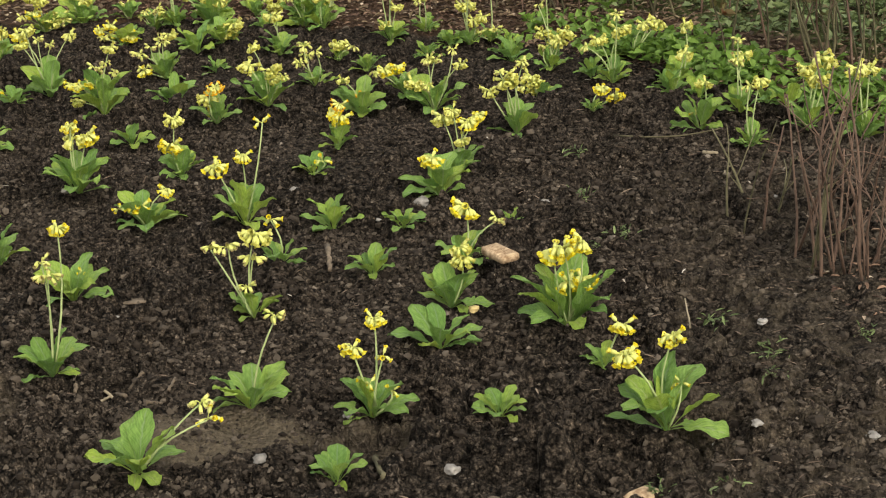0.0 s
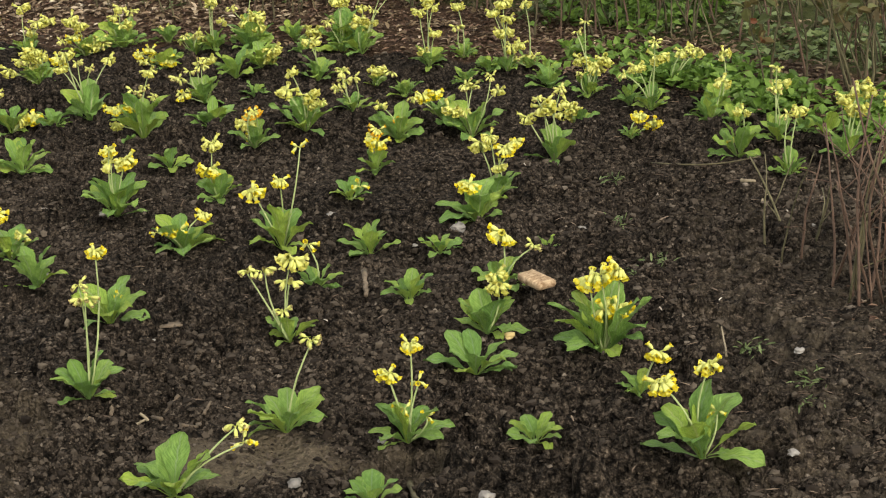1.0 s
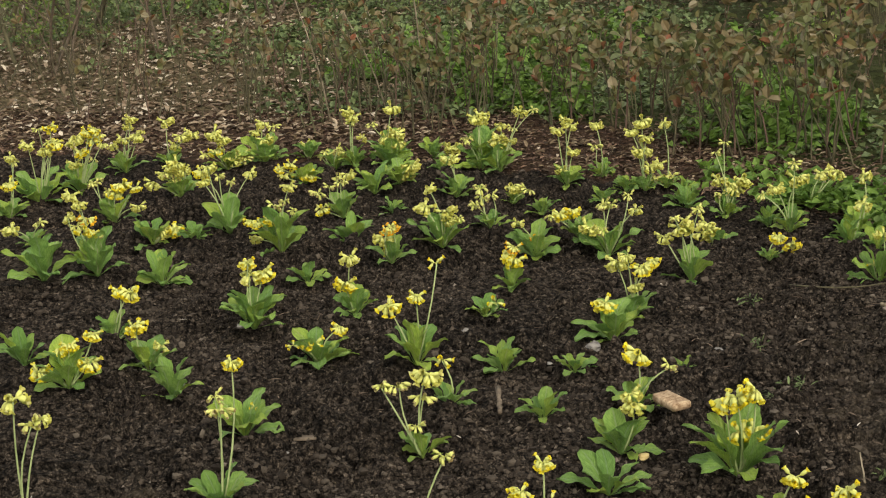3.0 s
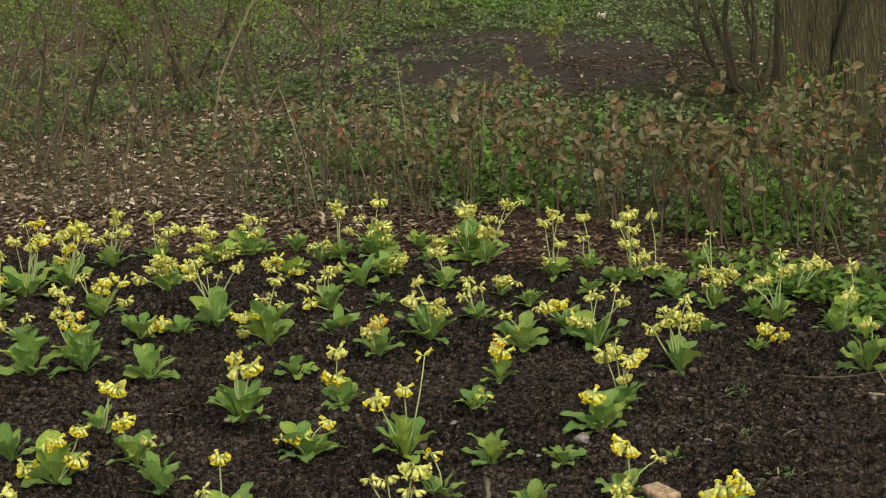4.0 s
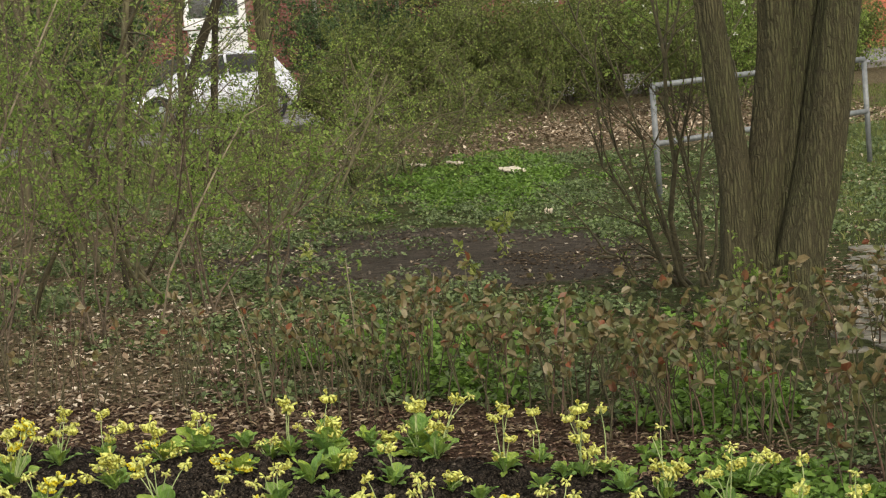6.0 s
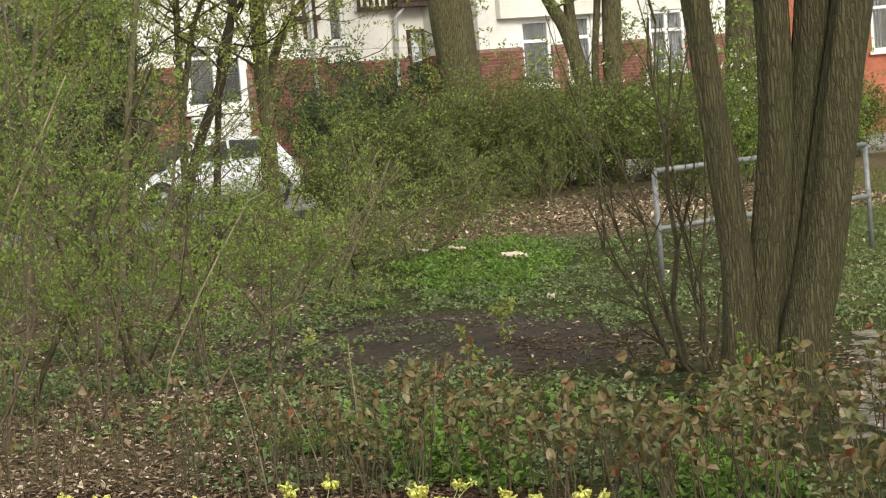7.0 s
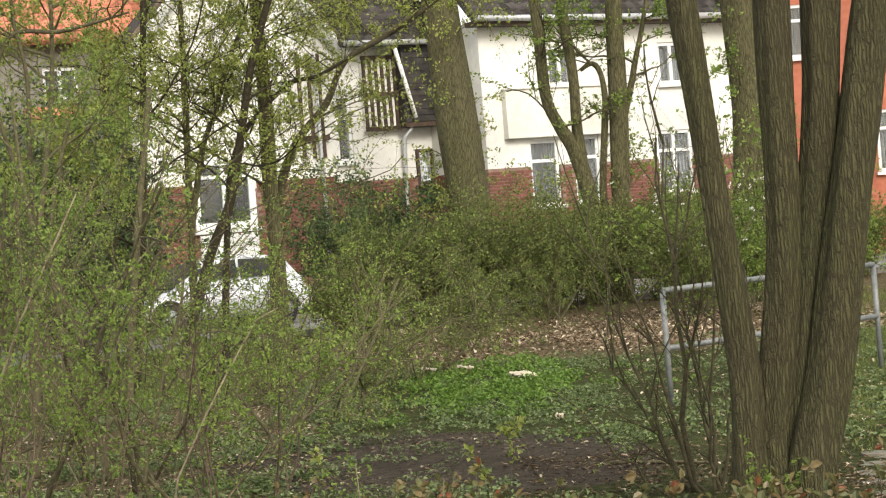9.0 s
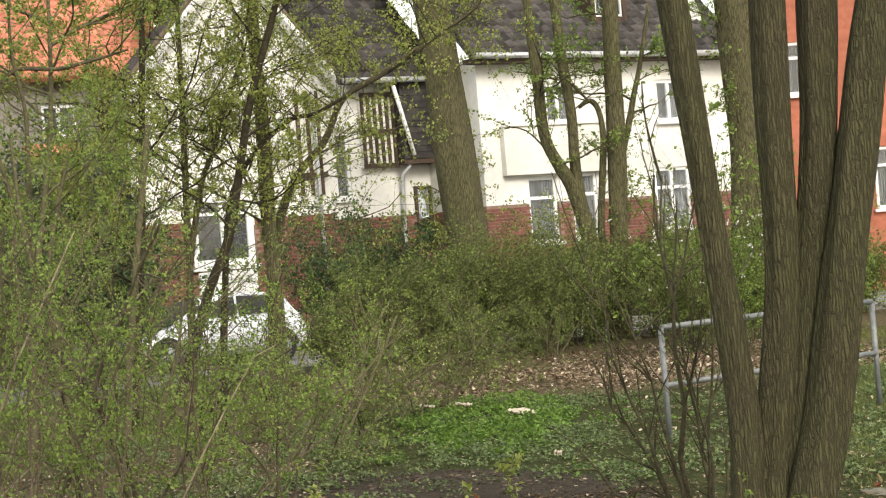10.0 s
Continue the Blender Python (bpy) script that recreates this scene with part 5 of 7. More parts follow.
tree("thicket_stem", 14.0, [[((-2.94, 0.13), 0.027), ((-2.90, 0.55), 0.023), ((-2.86, 1.16), 0.021), ((-2.89, 1.43), 0.017), ((-2.93, 1.69), 0.014), ((-2.91, 2.14), 0.008)]],
     "olive-brown thicket stem with arching twigs", OLIVETWIG, 7, SPRING, 31, 0.030, 8, 0.8, 0.35, 3, kids=(3, 6), limb_rad=0.007)
tree("thicket_stem", 13.5, [[((-2.19, -0.05), 0.020), ((-2.21, 0.28), 0.017), ((-2.26, 0.56), 0.017), ((-2.36, 0.89), 0.017), ((-2.48, 1.08), 0.015), ((-2.68, 1.32), 0.013), ((-2.83, 1.50), 0.011)]],
     "dark arching thicket stem leaning sideways", DARKTWIG, 5, SPRING, 32, 0.030, 8, 0.8, 0.35, 3, kids=(3, 6), limb_rad=0.007)
tree("thicket_stem", 15.0, [[((-2.79, -0.05), 0.022), ((-2.81, 0.29), 0.019), ((-2.83, 0.55), 0.017), ((-2.87, 0.89), 0.015), ((-2.99, 1.14), 0.012), ((-3.06, 1.27), 0.010)]],
     "thin dark thicket stem", DARKTWIG, 5, SPRING, 33, 0.030, 8, 0.8, 0.35, 3, kids=(3, 6), limb_rad=0.007)
tree("thicket_stem", 21.0, [[((-3.47, -0.38), 0.044), ((-3.40, 0.09), 0.041), ((-3.31, 0.83), 0.041), ((-3.21, 1.53), 0.038), ((-3.09, 2.30), 0.035), ((-2.92, 3.31), 0.029)]],
     "slim straight tree stem in the thicket", OLIVETWIG, 8, SPRING, 34, 0.030, 9, 0.8, 0.35, 3, kids=(3, 6), limb_rad=0.007)
tree("thicket_stem", 16.0, [[((-2.91, 0.02), 0.027), ((-3.00, 0.57), 0.024), ((-3.07, 1.11), 0.022), ((-3.11, 1.65), 0.020), ((-3.02, 2.17), 0.015), ((-2.87, 2.69), 0.011)]],
     "olive-brown leaning thicket stem", OLIVETWIG, 7, SPRING, 36, 0.030, 8, 0.8, 0.35, 3, kids=(3, 6), limb_rad=0.007)


def cane(x, y, tip, h, rad, mat, label):
    b = Build()
    z = gz(x, y)
    dx = tip - x
    b.tube([(0, 0, -0.03), (dx * 0.25, 0.03, h * 0.30), (dx * 0.55, 0.02, h * 0.62), (dx, 0, h)], [rad, rad * 0.9, rad * 0.7, rad * 0.35], 5)
    solo("dry_cane", (b, mat), label, "twig", "dry canes", m=pose(x, y, z))


cane(-3.05, 12.0, -2.15, 1.95, 0.011, PALETWIG, "thick pale broken branch leaning in the thicket")
cane(-3.10, 12.0, -2.35, 0.72, 0.010, PALETWIG, "pale broken branch leaning low in the thicket")
cane(-2.75, 12.3, -2.95, 2.1, 0.009, PALETWIG, "pale dry branch standing in the thicket")
_b = Build()
_b.tube([(-1.638, 0.0, -0.05), (-1.538, 0.00, 0.394), (-1.369, 0.05, 0.713), (-1.238, 0.10, 0.933), (-1.063, 0.15, 1.201), (-0.950, 0.20, 1.252)], [0.0070, 0.0062, 0.0056, 0.0046, 0.0032, 0.002], 6)
solo("dry_cane", (_b, PALETWIG), "long pale arching dry cane above the thicket", "twig", "dry canes", m=pose(0, 10.9, 0))
for k, (cx, cy, tip, ch) in enumerate([(-2.75, 11.4, -2.25, 1.25), (-2.30, 11.2, -2.62, 1.05), (-2.55, 10.9, -2.1, 0.75), (-2.1, 11.6, -2.5, 0.9), (-2.62, 11.8, -2.40, 1.5), (-1.95, 11.0, -1.80, 0.7), (-2.9, 12.2, -2.3, 1.7)]):
    cane(cx, cy, tip, ch, 0.0045, OLDBARK if k % 3 else PALETWIG, "pale dry cane leaning in the thicket")
cane(-0.45, 8.75, -0.47, 0.62, 0.0045, PALETWIG, "upright pale dry cane among the low shrubs")
cane(-0.86, 8.70, -0.98, 0.58, 0.0045, PALETWIG, "slanting pale dry cane among the low shrubs")
cane(-0.62, 8.8, -0.78, 0.46, 0.004, PALETWIG, "short slanting dry cane among the low shrubs")
cane(-0.15, 9.0, -0.10, 0.52, 0.004, PALETWIG, "upright pale dry cane among the low shrubs")

tree("leaning_tree", 25.0, [[((-3.45, -0.05), 0.075), ((-3.15, 0.84), 0.066), ((-2.87, 1.6), 0.062), ((-2.61, 2.15), 0.056), ((-2.39, 3.02), 0.052), ((-2.18, 3.89), 0.048), ((-1.78, 5.03), 0.038), ((-1.3, 6.8), 0.015)]],
     "slim dark leaning tree with thin fresh leaves", DARKTWIG, 14, CANOPY, 2, 0.046, 10, 1.9, 0.3, 4, kids=(4, 7), limb_rad=0.018)
tree("slim_tree", 27.0, [[((-2.30, -0.05), 0.13), ((-2.26, 1.73), 0.105), ((-2.27, 2.29), 0.101), ((-2.25, 3.08), 0.097), ((-2.24, 3.81), 0.093), ((-2.26, 4.83), 0.082), ((-2.2, 7.5), 0.05)]],
     "slim tree with mossy greenish bark and thin fresh leaves", MOSSBARK, 15, CANOPY, 3, 0.046, 14, 2.1, 0.25, 3, kids=(4, 7), limb_rad=0.02)
tree("slim_tree", 28.0, [[((-2.45, -0.05), 0.10), ((-2.28, 2.04), 0.070), ((-1.96, 2.92), 0.060), ((-1.5, 3.45), 0.048), ((-1.19, 4.01), 0.040), ((-0.63, 4.33), 0.031), ((0.26, 4.83), 0.019), ((0.79, 5.13), 0.012)]],
     "crooked slim tree with one long limb arching sideways", TWIG, 16, CANOPY, 4, 0.046, 10, 1.5, 0.3, 3, kids=(4, 7), limb_rad=0.016)
tree("slim_tree", 26.0, [[((-2.95, -0.05), 0.06), ((-2.80, 1.6), 0.045), ((-2.58, 2.84), 0.034), ((-1.91, 3.57), 0.029), ((-1.46, 3.69), 0.025), ((-1.01, 3.9), 0.022), ((-0.41, 4.18), 0.018), ((0.2, 4.56), 0.011)]],
     "thin dark tree bending over sideways", DARKTWIG, 12, CANOPY, 21, 0.046, 8, 1.2, 0.35, 3, kids=(3, 6), limb_rad=0.010)
tree("slim_tree", 24.0, [[((-3.80, -0.05), 0.06), ((-3.65, 1.05), 0.046), ((-3.53, 2.12), 0.040), ((-3.4, 3.68), 0.037), ((-3.3, 5.02), 0.033), ((-3.2, 7.5), 0.02)]],
     "slim dark tree with thin fresh leaves", DARKTWIG, 24, CANOPY, 5, 0.046, 10, 1.9, 0.25, 4, kids=(4, 7), limb_rad=0.018)
tree("slim_tree", 26.0, [[((-3.30, -0.05), 0.060), ((-3.24, 1.81), 0.047), ((-3.21, 2.55), 0.045), ((-3.15, 4.19), 0.038), ((-3.12, 5.27), 0.032), ((-3.0, 7.0), 0.02)],
                         [((-3.25, 1.75), 0.040), ((-3.01, 2.86), 0.037), ((-2.79, 3.35), 0.030), ((-2.64, 3.86), 0.026), ((-2.36, 4.44), 0.018)]],
     "slim greenish tree forking low", MOSSBARK, 17, CANOPY, 22, 0.046, 10, 1.6, 0.35, 3, kids=(4, 7), limb_rad=0.016)
tree("slim_tree", 18.0, [[((-3.72, -0.05), 0.038), ((-3.67, 1.07), 0.030), ((-3.61, 1.76), 0.027), ((-3.6, 2.61), 0.025), ((-3.57, 3.26), 0.02), ((-3.65, 3.77), 0.015), ((-3.64, 4.27), 0.01)],
                         [((-3.60, 2.0), 0.022), ((-3.85, 3.0), 0.020), ((-3.70, 3.60), 0.019), ((-3.25, 3.62), 0.018), ((-2.9, 3.68), 0.014), ((-2.62, 3.74), 0.008)]],
     "thin dark brown tree with a limb sweeping sideways", TWIG, 7, SPRING, 23, 0.034, 9, 1.1, 0.35, 3, kids=(3, 6), limb_rad=0.010)
tree("slim_tree", 15.0, [[((-2.62, -0.05), 0.026), ((-2.78, 1.06), 0.022), ((-2.9, 1.5), 0.020), ((-3.05, 2.0), 0.017), ((-3.1, 2.8), 0.010)]],
     "thin olive-brown leaning stem with few leaves", OLIVETWIG, 8, SPRING, 24, 0.032, 8, 0.9, 0.3, 2, kids=(3, 5), limb_rad=0.008)
tree("large_tree", 46.0, [[((0.66, -0.05), 0.66), ((0.60, 0.94), 0.53), ((0.57, 2.09), 0.458), ((0.45, 3.76), 0.445), ((0.32, 5.69), 0.42), ((0.19, 7.62), 0.407), ((-0.1, 11), 0.33), ((-0.4, 16), 0.2)]],
     "large thick-trunked tree with thin leafy twigs", MOSSBARK, 18, CANOPY, 6, 0.085, 22, 1.8, 0.2, 2, limb_rad=0.02)
tree("slim_tree", 22.0, [[((-4.6, -0.05), 0.05), ((-4.45, 1.5), 0.036), ((-4.1, 3.5), 0.028), ((-4.0, 5.5), 0.012)]],
     "slim dark tree with thin fresh leaves", OLIVETWIG, 15, CANOPY, 15, 0.05, 10, 1.8, 0.3, 6, kids=(4, 7), limb_rad=0.02)
tree("forked_tree", 38.0, [
    [((2.66, -0.05), 0.20), ((2.68, 0.6), 0.165), ((2.75, 1.7), 0.158), ((2.53, 2.81), 0.147), ((2.26, 3.34), 0.116), ((2.05, 3.92), 0.105), ((2.01, 4.99), 0.105), ((1.95, 6.07), 0.095), ((1.85, 9), 0.06)],
    [((2.66, 2.2), 0.12), ((2.58, 3.24), 0.1), ((2.58, 4.23), 0.1), ((2.49, 5.31), 0.095), ((2.44, 6.39), 0.089), ((2.3, 9), 0.06)],
], "forked tree with smooth greenish-grey bark", MOSSBARK, 5, SPRING, 7, 0.075, 12, 1.9, 0.35, 2, limb_rad=0.024, kids=(3, 5))
tree("smooth_tree", 38.0, [
    [((3.17, -0.05), 0.24), ((3.2, 0.62), 0.19), ((3.27, 1.76), 0.179), ((3.37, 3.46), 0.168), ((3.42, 4.88), 0.163), ((3.47, 6.3), 0.158), ((3.5, 9), 0.10)],
    [((3.10, 1.2), 0.075), ((2.97, 1.91), 0.072), ((3.02, 2.6), 0.066), ((3.11, 3.37), 0.063), ((3.15, 3.83), 0.060), ((3.10, 4.27), 0.052), ((2.96, 4.46), 0.046), ((2.73, 4.35), 0.038)],
    [((3.38, 3.2), 0.075), ((3.62, 3.9), 0.062), ((3.78, 4.5), 0.055), ((3.95, 5.1), 0.045), ((4.2, 6.2), 0.03)],
], "straight tree with smooth greenish-grey bark and crooked side limbs", MOSSBARK, 4, SPRING, 8, 0.075, 12, 1.7, 0.3, 2, limb_rad=0.024)
tree("ivy_tree", 40.0, [[((5.95, -0.05), 0.42), ((5.98, 1.69), 0.332), ((6.06, 3.57), 0.31), ((6.06, 5.23), 0.332), ((6.04, 6.35), 0.343), ((6.0, 9), 0.3)]],
     "thick tree with ivy leaves on its trunk", MOSSBARK, 14, SPRING, 9, 0.06, 14, 1.0, 0.2, 3, limb_rad=0.02)

for k, (sx, sy, sh) in enumerate([(-1.0, 13.6, 0.42), (0.33, 13.4, 0.46), (0.12, 12.1, 0.36)]):
    bush("leafy_shoot", sx, sy, sh, 150 + k, "thin upright shoot with pale fresh leaves", CANOPY, 0.055, 1, 0.15, 2, kids=(2, 4), depth=1, rad=0.005, group="leafy shoots", jitter=0.03)

# ---- hedge ----
def beside_road(along, away):
    th = radians(32)
    return 1.15 + along * math.cos(th) - away * math.sin(th), 50 + along * math.sin(th) + away * math.cos(th)


for k in range(16):
    hx, hy = beside_road(-11.0 + 0.80 * k, -11.9 + 0.35 * math.sin(k * 2.1))
    right = k > 9
    bush("hedge_bush", hx, hy, (1.0 if k < 5 else 1.9 if not right else 1.75) + 0.15 * math.sin(k * 1.7), 70 + k, "bushy loose hedge plant with %s spring leaves" % ("pale olive" if right else "olive"), OLIVE, 0.058, 12, 0.42, 3, kids=(4, 7), depth=2, rad=0.014, group="hedge plants", jitter=0.13)
for k, (hx, hy, hh) in enumerate([(-0.75, 34.6, 1.75), (-0.25, 34.2, 1.9), (0.25, 34.8, 1.95), (0.75, 34.3, 1.9), (1.2, 35.0, 1.85), (1.65, 34.6, 1.8), (-1.2, 35.2, 1.6), (0.5, 35.8, 2.0)]):
    bush("hedge_bush", hx, hy, hh, 190 + k, "twiggy loose hedge plant with olive spring leaves", OLIVE, 0.055, 13, 0.34, 2, twig=OLIVETWIG, kids=(4, 7), depth=2, rad=0.012, group="hedge plants", jitter=0.10)
for k, (al, aw, bh) in enumerate([(-5.3, -1.7, 2.4), (-4.3, -1.5, 2.6), (-3.1, -1.3, 2.3), (1.4, -1.2, 2.0), (2.8, -1.3, 1.7), (-13.4, -2.4, 4.4), (-15.0, -2.0, 4.6), (-12.3, -1.6, 3.6), (4.6, -1.2, 1.8), (6.4, -1.4, 1.9)]):
    ex, ey = beside_road(al, aw)
    bush("evergreen_bush", ex, ey, bh, 100 + k, "dense dark evergreen bush before the house wall", EVERGREEN if k != 3 and k < 8 else SPRING, 0.080, 12, 0.5, 4, kids=(4, 7), depth=2, rad=0.016, group="garden bushes", jitter=0.13)
for k, (ex, ey, bh) in enumerate([(-7.9, 36.5, 4.4), (-7.0, 36.0, 4.2), (-6.2, 36.8, 3.7)]):
    bush("evergreen_bush", ex, ey, bh, 110 + k, "dense dark evergreen bush beside the road", EVERGREEN, 0.085, 12, 0.45, 5, kids=(4, 7), depth=2, rad=0.016, group="garden bushes", jitter=0.12)
for k, (bx, by, bh) in enumerate([(3.6, 30.5, 1.5), (4.6, 32.0, 1.7), (5.4, 30.0, 1.5), (6.4, 33.5, 2.0), (4.0, 35.0, 1.8)]):
    bush("flowering_bush", bx, by, bh, 120 + k, "light green bush beyond the railing", SPRING if k % 2 else OLIVE, 0.05, 9, 0.5, 4, kids=(3, 7), depth=2, rad=0.012, group="bushes beyond the railing", jitter=0.1)


def flowering_sapling(x, y):
    root = bush("flowering_sapling", x, y, 3.3, 210, "slender sapling with dark stems, larger fresh leaves and white blossom", SPRING, 0.085, 6, 0.42, 1, kids=(3, 5), depth=2, rad=0.022, spread=0.7)
    r = np.random.RandomState(211)
    c = np.stack([r.normal(size=46) * 0.55, r.normal(size=46) * 0.4, r.uniform(1.0, 2.3, 46)], 1)
    at = np.repeat(c, 5, axis=0)
    part("blossom", card_mesh("blossom", r, at + r.normal(size=at.shape) * 0.012, 0.035, BLOSSOM, narrow=0.8, simple=True), root, "small white blossom")


flowering_sapling(3.75, 31.0)
flowering_sapling(4.9, 33.0)


# ---- railing ----
def railing():
    a, c = Vector((1.74, 16.9, 0)), Vector((3.93, 19.0, 0))
    root = thing("steel_railing", pose(0, 0, 0), "galvanised tube railing with two rails beside the footpath", "railing")
    for p in (a, c):
        b = Build()
        z0 = gz(p.x, p.y)
        b.tube([p + Vector((0, 0, z0 - 0.1)), p + Vector((0, 0, 0.95))], [0.025, 0.025], 12)
        part("post", (b, GALV), root)
    for h in (0.47, 0.95):
        b = Build()
        b.tube([a + Vector((0, 0, h)), a.lerp(c, 0.5) + Vector((0, 0, h)), c + Vector((0, 0, h))], [0.025] * 3, 12)
        part("rail", (b, GALV), root)


railing()


# ---- houses ----
TURN = 32.0


def wall(x0, x1, z0, z1, y0, y1, holes=()):
    """One connected wall slab from y0 (front) to y1 with openings (x0, x1, z0, z1)."""
    b = Build()
    xs = sorted({x0, x1, *[min(max(h[i], x0), x1) for h in holes for i in (0, 1)]})
    zs = sorted({z0, z1, *[min(max(h[i], z0), z1) for h in holes for i in (2, 3)]})
    nx, nz = len(xs), len(zs)

    def solid(i, j):
        if not (0 <= i < nx - 1 and 0 <= j < nz - 1):
            return False
        cx, cz = (xs[i] + xs[i + 1]) / 2, (zs[j] + zs[j + 1]) / 2
        return not any(h[0] < cx < h[1] and h[2] < cz < h[3] for h in holes)

    v = [(x, y, z) for y in (y0, y1) for z in zs for x in xs]
    n = nx * nz

    def at(i, j, back):
        return back * n + j * nx + i

    f = []
    for i in range(nx - 1):
        for j in range(nz - 1):
            if not solid(i, j):
                continue
            f += [(at(i, j, 0), at(i + 1, j, 0), at(i + 1, j + 1, 0), at(i, j + 1, 0)), (at(i, j, 1), at(i, j + 1, 1), at(i + 1, j + 1, 1), at(i + 1, j, 1))]
            if not solid(i - 1, j):
                f.append((at(i, j, 0), at(i, j + 1, 0), at(i, j + 1, 1), at(i, j, 1)))
            if not solid(i + 1, j):
                f.append((at(i + 1, j, 0), at(i + 1, j, 1), at(i + 1, j + 1, 1), at(i + 1, j + 1, 0)))
            if not solid(i, j - 1):
                f.append((at(i, j, 0), at(i, j, 1), at(i + 1, j, 1), at(i + 1, j, 0)))
            if not solid(i, j + 1):
                f.append((at(i, j + 1, 0), at(i + 1, j + 1, 0), at(i + 1, j + 1, 1), at(i, j + 1, 1)))
    return b.add(v, f)


def brickwork(parent, x0, x1, z0, z1, y, holes=()):
    """Courses of bricks standing 8 mm proud of the wall face at y."""
    b = Build()
    r = np.random.RandomState(int(abs(x0 * 31) + 7))
    L, H, j = 0.24, 0.071, 0.012
    for k in range(int((z1 - z0) / (H + j))):
        z = z0 + k * (H + j)
        x = x0 - (L / 2 if k % 2 else 0)
        while x < x1:
            a, c = max(x, x0), min(x + L - j, x1)
            x += L
            if c - a < 0.04 or any(h[0] - 0.02 < (a + c) / 2 < h[1] + 0.02 and h[2] - 0.1 < z + H / 2 < h[3] for h in holes):
                continue
            p = 0.008 + r.uniform(-0.002, 0.003)
            b.add([(a, y, z), (c, y, z), (c, y, z + H), (a, y, z + H), (a + 0.004, y - p, z + 0.004), (c - 0.004, y - p, z + 0.004), (c - 0.004, y - p, z + H - 0.004), (a + 0.004, y - p, z + H - 0.004)],
                  [(4, 5, 6, 7), (0, 1, 5, 4), (1, 2, 6, 5), (2, 3, 7, 6), (3, 0, 4, 7)])
    tagged(part("bricks", (b, BRICKRED, False), parent, "dark red bricks"), kind="stuff")


def tiled_roof(parent, p0, along, up, nu, nv, mat, label, w=0.24, h=0.32, name="roof"):
    """A sloped roof: board underneath and overlapping curved tiles. p0: lower left corner; along, up: unit directions."""
    p0, u, s = Vector(p0), Vector(along).normalized(), Vector(up).normalized()
    n = u.cross(s).normalized()
    W, H = u * (nu * w), s * (nv * h)
    b = Build()
    b.add([p0, p0 + W, p0 + W + H, p0 + H, p0 - n * 0.12, p0 + W - n * 0.12, p0 + W + H - n * 0.12, p0 + H - n * 0.12],
          [(0, 1, 2, 3), (7, 6, 5, 4), (0, 4, 5, 1), (1, 5, 6, 2), (2, 6, 7, 3), (3, 7, 4, 0)])
    roof = part(name, (b, mat, False), parent, label)
    r = np.random.RandomState(nu * 7 + nv)
    t = Build()
    for j in range(nv):
        for i in range(nu):
            q = p0 + u * (w * i + r.uniform(-0.006, 0.006)) + s * (h * j + r.uniform(-0.01, 0.01))
            v = []
            for a, lift in ((0.0, 0.035), (0.28, 0.012), (0.62, 0.020), (0.85, 0.055), (1.04, 0.040)):
                v += [q + u * (a * w) + n * (lift + 0.030), q + u * (a * w) + s * (h * 1.12) + n * lift, q + u * (a * w) + n * 0.004]
            t.add(v, [(3 * k, 3 * k + 3, 3 * k + 4, 3 * k + 1) for k in range(4)] + [(3 * k + 2, 3 * k + 5, 3 * k + 3, 3 * k) for k in range(4)])
    tagged(part("roof_tiles", (t, mat), roof, ""), kind="stuff")
    return roof


